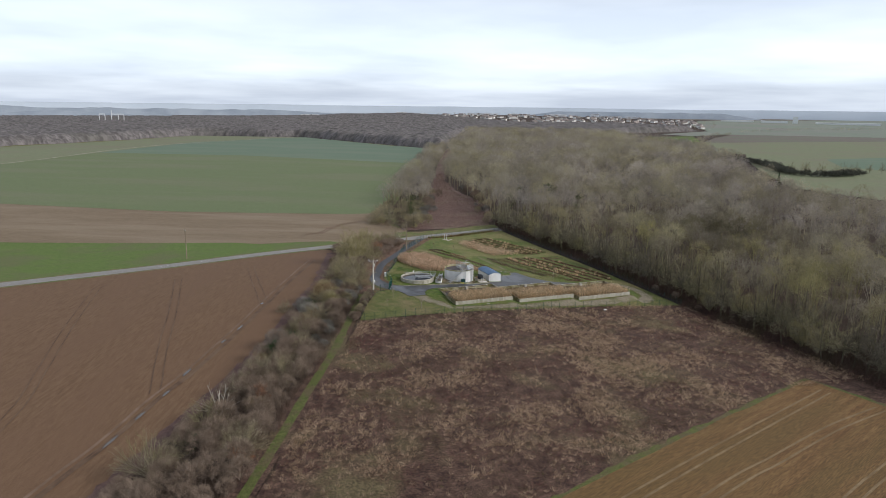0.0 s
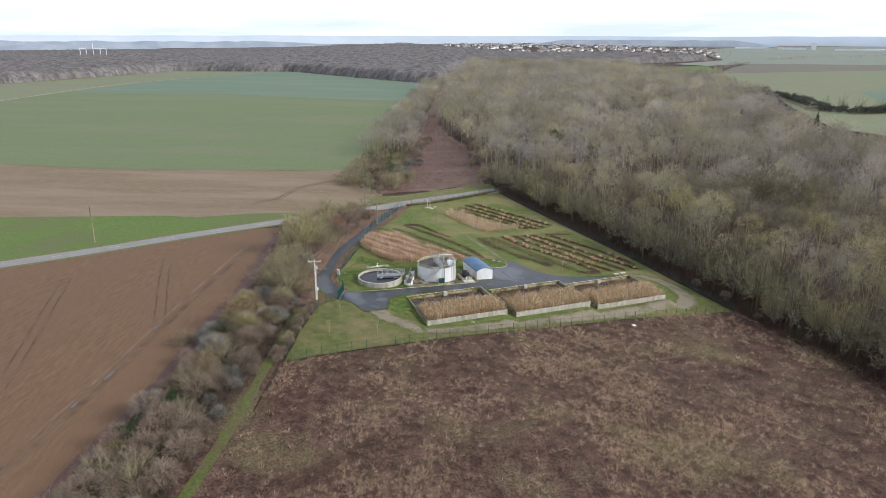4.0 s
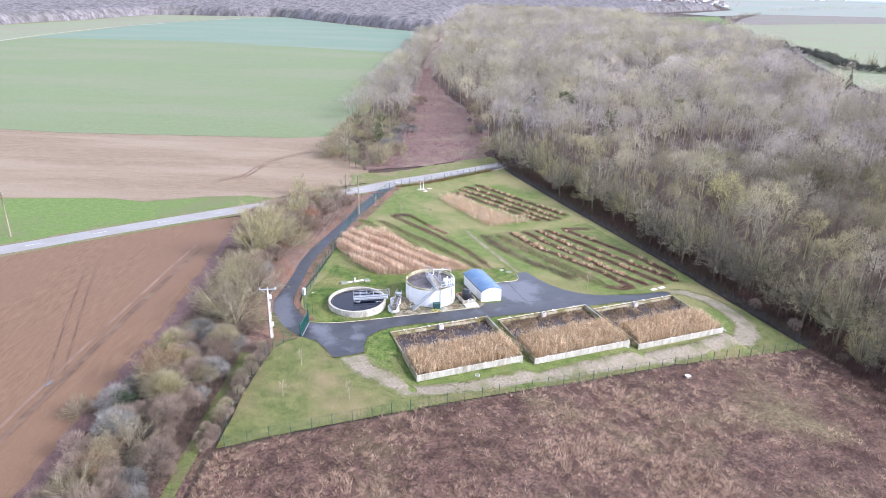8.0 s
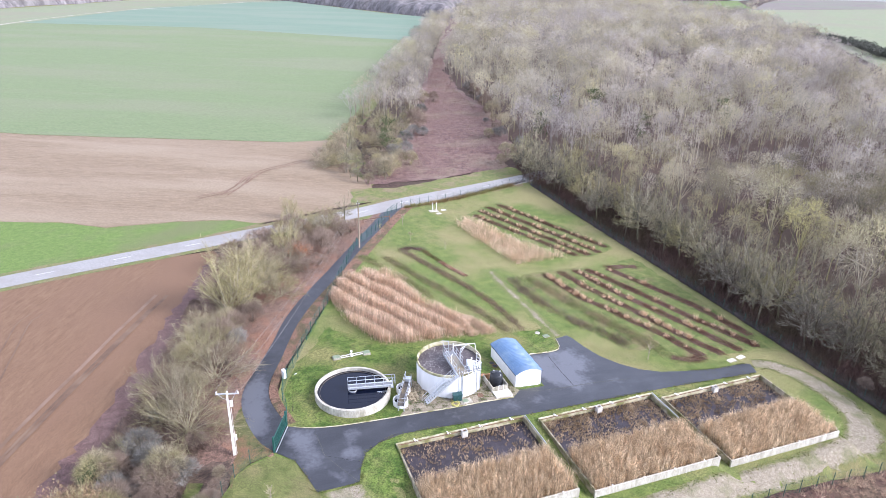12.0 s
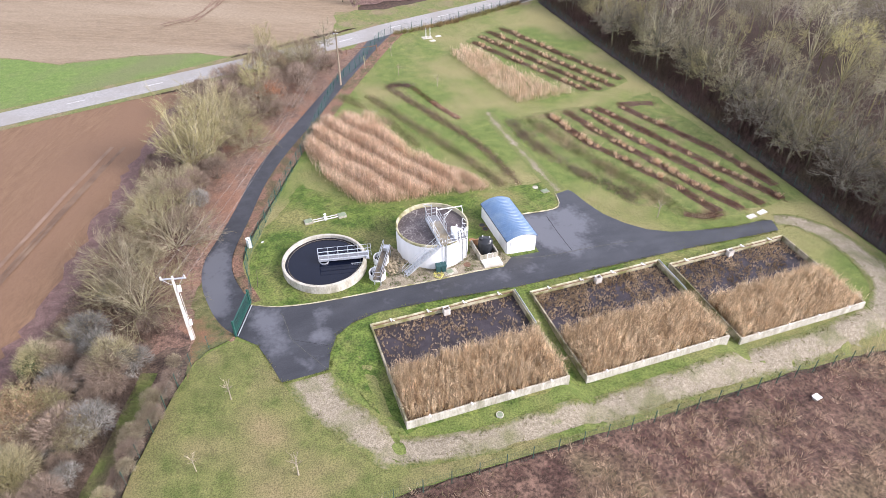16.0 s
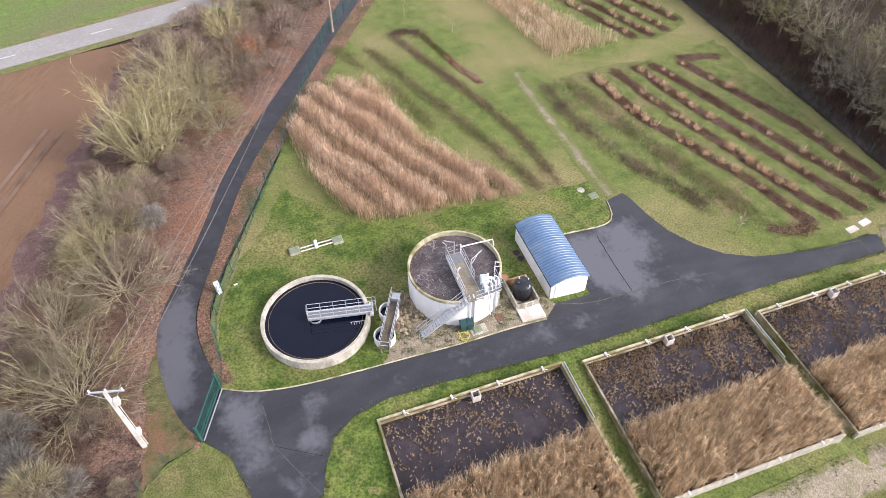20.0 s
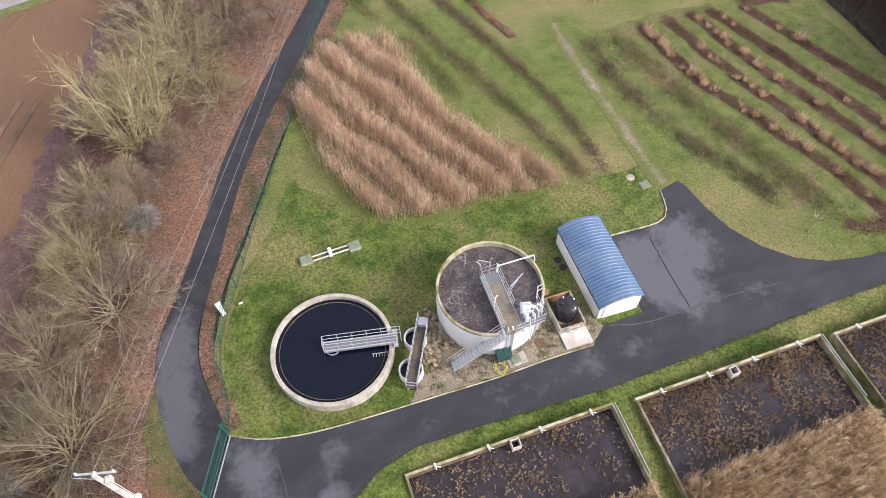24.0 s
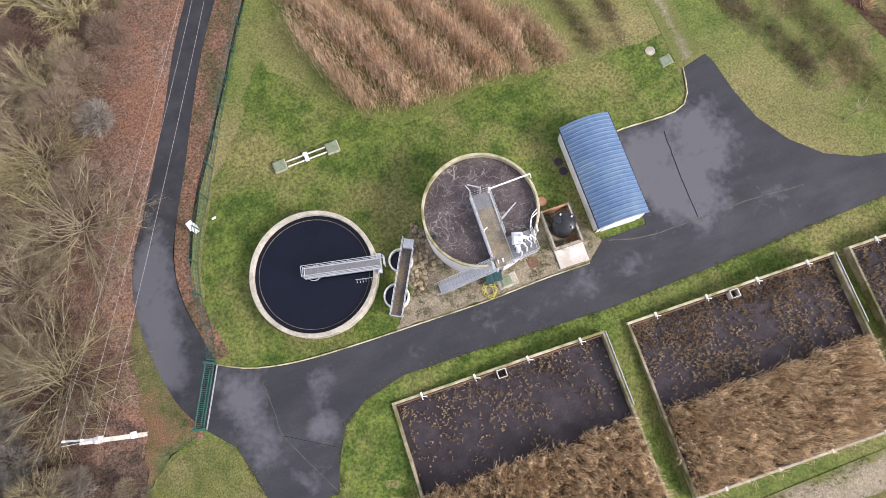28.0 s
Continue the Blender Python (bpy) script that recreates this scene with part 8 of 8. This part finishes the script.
# swing barrier at the lane's mouth
bar = thing("swing_barrier", 4.8, 66.2, g1(4.8, 66.2), "rusty low swing barrier across the lane", "barrier", turn=3)
part("beam", MB().box(0, 6.2, -0.05, 0.05, 0.85, 0.97, bevel=0.01), M["iron"], bar)
for x in (0.0, 6.2):
    part("barrier_post", MB().box(x - 0.07, x + 0.07, -0.07, 0.07, -0.3, 1.25, bevel=0.02), M["iron"], bar)
part("brace", MB().tube([(0.1, 0, 0.3), (2.6, 0, 0.86)], 0.03, 5), M["iron"], bar)
# sampling station in the north of the lawn
sam = thing("sampling_station", 23.2, 71.0, g1(23.2, 71), "white pipe frames of a sampling station", "station")
for x in (-0.5, 0.4):
    part("pipe_frame", MB().tube([(x, -0.4, 0), (x, -0.4, 1.8), (x + 0.1, -0.1, 2.2), (x + 0.2, 0.3, 1.8), (x + 0.2, 0.3, 0)], 0.05, 6), M["white"], sam)
part("base", MB().box(-1.2, 0.9, -0.8, 0.7, -0.3, 0.15, bevel=0.03), M["concrete"], sam)
slab("chamber_cover", 25.6, 71.2, 0.6, 0.4, "pole_white", "pale hatch near the sampling station", 0.12, 5)
slab("chamber_cover", 23.6, 69.0, 0.6, 0.5, "pole_white", "pale hatch near the sampling station", 0.12, 5)
# monitoring well outside the fence
well = thing("monitoring_well", 29.9, -31.6, g1(29.9, -31.6), "small white monitoring box on the rough land", "box", turn=10)
part("body", MB().box(-0.25, 0.25, -0.22, 0.22, -0.2, 0.4, bevel=0.02), M["concrete"], well)
part("lid", MB().box(-0.42, 0.42, -0.34, 0.34, 0.41, 0.45, pose(0, 0, 0, 0, 6, 0)), M["white"], well)
lid("manhole", 46.8, -20.5, 0.45, "concrete", "concrete manhole beside the track", 0.2)
lid("manhole", -1.5, -25.0, 0.35, "green_box", "dull grey-green manhole beside the basin", 0.1)
# dead stem leaning at the fence, pale sign posts
stk = thing("field_marker", -20.3, -1.2, g1(-20.3, -1.2), "thin leaning bare stem by the gate", "plant")
part("stem", MB().tube([(0, 0, -0.2), (0.25, 0.5, 1.1), (0.3, 0.9, 2.0)], [0.04, 0.03, 0.01], 5), M["bark"], stk)

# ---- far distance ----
# both hill blue-greys carry the distance haze in their own colour
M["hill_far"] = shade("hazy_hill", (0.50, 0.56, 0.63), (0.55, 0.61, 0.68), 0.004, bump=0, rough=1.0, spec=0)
M["hill_mid"] = shade("hazy_wooded_hill", (0.27, 0.31, 0.36), (0.36, 0.40, 0.45), 0.01, bump=0, rough=1.0, spec=0)
M["house_wall"] = shade("house_render", (0.66, 0.64, 0.60), (0.82, 0.81, 0.79), 0.05, bump=0, vary=0.15)
M["house_roof"] = shade("tiled_roof", (0.19, 0.165, 0.155), (0.32, 0.275, 0.25), 0.05, bump=0, vary=0.3)
M["hall"] = shade("white_hall", (0.72, 0.73, 0.75), (0.8, 0.81, 0.82), 0.01, bump=0)
EYE0 = (-72, -177)


def ridge(name, far, az0, az1, top, rough_, material, label, seed):
    """A long low rise between two bearings (degrees clockwise from +y), seen from the first eye."""
    mb, n = MB(), 120
    vs = []
    for k in range(n + 1):
        az = radians(az0 + (az1 - az0) * k / n)
        t = k / n
        fade = min(1, 6 * t, 6 * (1 - t))
        h = -4 + (top + 4) * fade + rough_ * fade * (noise.noise((k * 0.13, seed, 0)) + 0.5 * noise.noise((k * 0.6, seed, 3)))
        x, y = EYE0[0] + far * math.sin(az), EYE0[1] + far * math.cos(az)
        vs += [(x, y, -8), (x + 40 * math.sin(az), y + 40 * math.cos(az), h), (x + 160 * math.sin(az), y + 160 * math.cos(az), h - 3), (x + 160 * math.sin(az), y + 160 * math.cos(az), -9)]
    mb.add(vs, [(4 * k + j, 4 * (k + 1) + j, 4 * (k + 1) + j + 1, 4 * k + j + 1) for k in range(n) for j in range(3)])
    tagged(part(name, mb, M[material], smooth=True), label, "hill", kind="structure")


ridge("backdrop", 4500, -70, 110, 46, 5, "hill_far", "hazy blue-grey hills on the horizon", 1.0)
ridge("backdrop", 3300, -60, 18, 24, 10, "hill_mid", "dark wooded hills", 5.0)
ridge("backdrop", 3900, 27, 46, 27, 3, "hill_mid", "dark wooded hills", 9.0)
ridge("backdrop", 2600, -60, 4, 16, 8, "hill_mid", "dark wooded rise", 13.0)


def house(x, y, w, l, h, turn, k):
    ob = thing("house", x, y, g1(x, y), "small pale house with a tiled roof in the town", "house", "houses of the town", turn)
    part("wall", MB().box(-w / 2, w / 2, -l / 2, l / 2, -1, h), M["house_wall"], ob)
    part("roof", MB().add([(-w / 2 - 0.4, -l / 2 - 0.3, h - 0.1), (w / 2 + 0.4, -l / 2 - 0.3, h - 0.1), (w / 2 + 0.4, l / 2 + 0.3, h - 0.1), (-w / 2 - 0.4, l / 2 + 0.3, h - 0.1), (0, -l / 2 - 0.3, h + w * 0.4), (0, l / 2 + 0.3, h + w * 0.4)], [(0, 4, 5, 3), (1, 2, 5, 4), (0, 1, 4), (2, 3, 5), (3, 2, 1, 0)]), M["house_roof"], ob)


tr_ = np.random.default_rng(3)
for k in range(230):
    az, far = radians(tr_.uniform(20.5, 41.5)), 1750 + 700 * tr_.random() ** 0.8
    house(EYE0[0] + far * math.sin(az), EYE0[1] + far * math.cos(az), tr_.uniform(7, 11), tr_.uniform(9, 18), tr_.uniform(3, 5.5), tr_.uniform(0, 180), k)
t_az, t_far = np.radians(tr_.uniform(19.5, 42.5, 420)), 1680 + 820 * tr_.random(420)
stuff("town_trees", *planted(coarse, np.c_[EYE0[0] + t_far * np.sin(t_az), EYE0[1] + t_far * np.cos(t_az)], tr_.uniform(0.3, 0.62, 420)), M["twig_hazed"], "bare trees among the houses of the town", "trees")


def hall(bearing, far, w, h, label):
    az = radians(bearing)
    x, y = EYE0[0] + far * math.sin(az), EYE0[1] + far * math.cos(az)
    ob = thing("warehouse", x, y, g1(x, y), label, "warehouse", turn=-bearing)
    part("wall", MB().box(-w / 2, w / 2, -18, 18, -1, h), M["hall"], ob)
    part("roof", MB().box(-w / 2 - 0.5, w / 2 + 0.5, -18.5, 18.5, h + 0.004, h + 1.0), M["hall"], ob)


for bearing, far, w, h in ((17.2, 2900, 75, 26), (18.6, 2850, 130, 12), (27.0, 2900, 160, 12), (33.2, 3000, 60, 26), (34.5, 3000, 150, 12), (36.2, 3100, 110, 12), (9.6, 2900, 120, 14), (48.0, 3000, 30, 45), (46.6, 3000, 160, 12), (50.5, 3000, 200, 10), (52.5, 3000, 160, 12), (44.0, 3000, 200, 8), (12.0, 2700, 150, 9), (30.2, 2800, 120, 10), (24.0, 2800, 200, 9)):
    hall(bearing, far, w * 0.6, h * 0.55, "large white warehouse beyond the town")
# steel portals of a substation above the wood
sub = thing("substation_portal", -232, 1585, g1(-232, 1585), "pale steel portals of a substation above the wood", "portal", turn=0)
for x in (-28, -16, -2, 12, 24):
    part("mast", MB().box(x - 0.6, x + 0.6, -0.6, 0.6, 0, 27 if x != -2 else 36), M["hall"], sub)
part("girder", MB().box(-28, -16, -0.5, 0.5, 25.5, 27), M["hall"], sub)
part("girder", MB().box(-2.0, 24, -0.5, 0.5, 25.5, 27), M["hall"], sub)
# dark hedge and conifer beyond the wood
for x, y, s in ((320, 184, 11), (352, 236, 6)):
    con = thing("conifer", x, y, g1(x, y), "dark green conifer beyond the wood", "tree")
    part("trunk", MB().tube([(0, 0, -0.3), (0, 0, s)], [0.25, 0.04], 6), M["bark"], con)
    th = np.linspace(0, 1, 900)
    base_ = np.c_[np.zeros(900), np.zeros(900), s * (0.12 + 0.88 * th)]
    aa = rng.uniform(0, 2 * np.pi, 900)
    rr = 0.28 * s * (1.02 - th) * rng.uniform(0.6, 1, 900)
    part("crown", fast_mesh("needles", *slivers(base_, base_ + np.c_[np.cos(aa) * rr, np.sin(aa) * rr, -0.3 * rr], 0.35), M["evergreen"]), None, con)
hedge_far = np.array(spline([(478, 385), (464, 345), (436, 300), (414, 270), (408, 250), (412, 236), (430, 231), (466, 241)], 5.0))
stuff("far_hedge", *planted([leafy(5 + k, 4, 3, 260, 0.28) for k in range(3)], np.vstack([hedge_far, hedge_far + (5, 6), hedge_far + (10, -3)]), rng.uniform(0.7, 1.3, 3 * len(hedge_far))), shade("dark_far_hedge", (0.045, 0.05, 0.038), (0.11, 0.108, 0.085), 0.1, bump=0, island=0.3), "dark hedge between the far fields", "hedge")
for x, y in ((424, 268), (420, 250), (432, 244), (440, 236), (452, 240), (428, 256), (460, 238), (474, 244), (492, 246), (500, 240)):
    tree("ash1", x, y, rng.uniform(0.8, 1.1), group="trees in the far pasture", label="bare tree in the far pasture")
stuff("far_hedge", *planted(coarse, np.vstack([np.array(spline([(1090, 1010), (1300, 1080), (1700, 1130)], 14)), np.array(spline([(700, 690), (770, 775), (960, 905)], 10))]), rng.uniform(0.5, 0.8, 500)[: len(spline([(1090, 1010), (1300, 1080), (1700, 1130)], 14)) + len(spline([(700, 690), (770, 775), (960, 905)], 10))]), M["twig_hazed"], "far hedge of bare bushes", "hedge")

# grass creeping over the edges of the gravel and the asphalt
edge_pts = []
for line, wide in ((spline(GRAVEL_IN, 0.5), 0.4), (spline(GRAVEL_OUT, 0.5), 0.4), (spline(YARD[25:42], 0.5), 0.12)):
    line = np.array(line)
    for _ in range(9):
        edge_pts.append(line + rng.normal(size=line.shape) * wide)
edge_pts = np.vstack(edge_pts)
edge_pts = edge_pts[np.array([noise.noise((x * 0.6, y * 0.6, 51.0)) for x, y in edge_pts]) > -0.15]
edge_co, edge_tr = tufts(edge_pts, 3, 0.12, 0.08, 0.03)
edge_co[:, 2] += 0.06
stuff("grass_edge", edge_co, edge_tr, M["grass_blade"], "ragged grass along the edge of the gravel", "grass")

# grass that stands out of the lawn, and moss in the gravel round the tank
near_plant = scatter([(-21, -1), (-20.5, 5), (-10, 25), (0, 12), (12, 10.5), (22, 12), (26, 4), (44, -3.5), (46, -9.5), (26, -10.2), (-11, -10.2), (-13, -12), (-14.4, -17), (-10.5, -23.5), (-10.3, -11), (-12, -9.9), (30, -8.4), (8, -9.4), (-8, -9.2), (-15.5, -15.5), (-15.2, -13), (-12, -9.9), (-8, -9.2), (30.7, -8), (30.7, -4.6), (25, 1), (23.2, 8.5), (20.5, 7.6), (12.8, 4.6), (8.4, 4.6), (5, 4), (-4.5, 2.4), (-6, -5.3), (-16.8, -5.1)], 0.36)
gr_co, gr_tr = tufts(near_plant[np.hypot(near_plant[:, 0] + 12.5, near_plant[:, 1] - 0.2) > 4.9], 3, 0.13, 0.15, 0.02)
gr_co[:, 2] += 0.04
stuff("grass", gr_co, gr_tr, M["lawn_blade"], "short green grass standing out of the lawn", "grass")
moss = scatter([(-8.0, -5.4), (-6, -3.2), (-4.4, 2.0), (-2.6, -2.6), (0, -4.0), (4.5, -2.4), (5.0, -0.4), (7.6, -0.4), (8.4, -4.2), (3.7, -5.2), (-1.5, -5.4)], 0.16)
moss = moss[np.array([noise.noise((x * 0.8, y * 0.8, 61.0)) + 0.6 * noise.noise((x * 2.5, y * 2.5, 61.0)) for x, y in moss]) > 0.02]
mo_co, mo_tr = tufts(moss, 5, 0.11, 0.09, 0.024)
mo_co[:, 2] += 0.07
stuff("moss", mo_co, mo_tr, M["lawn_blade"], "tufts of grass and moss in the gravel", "grass")
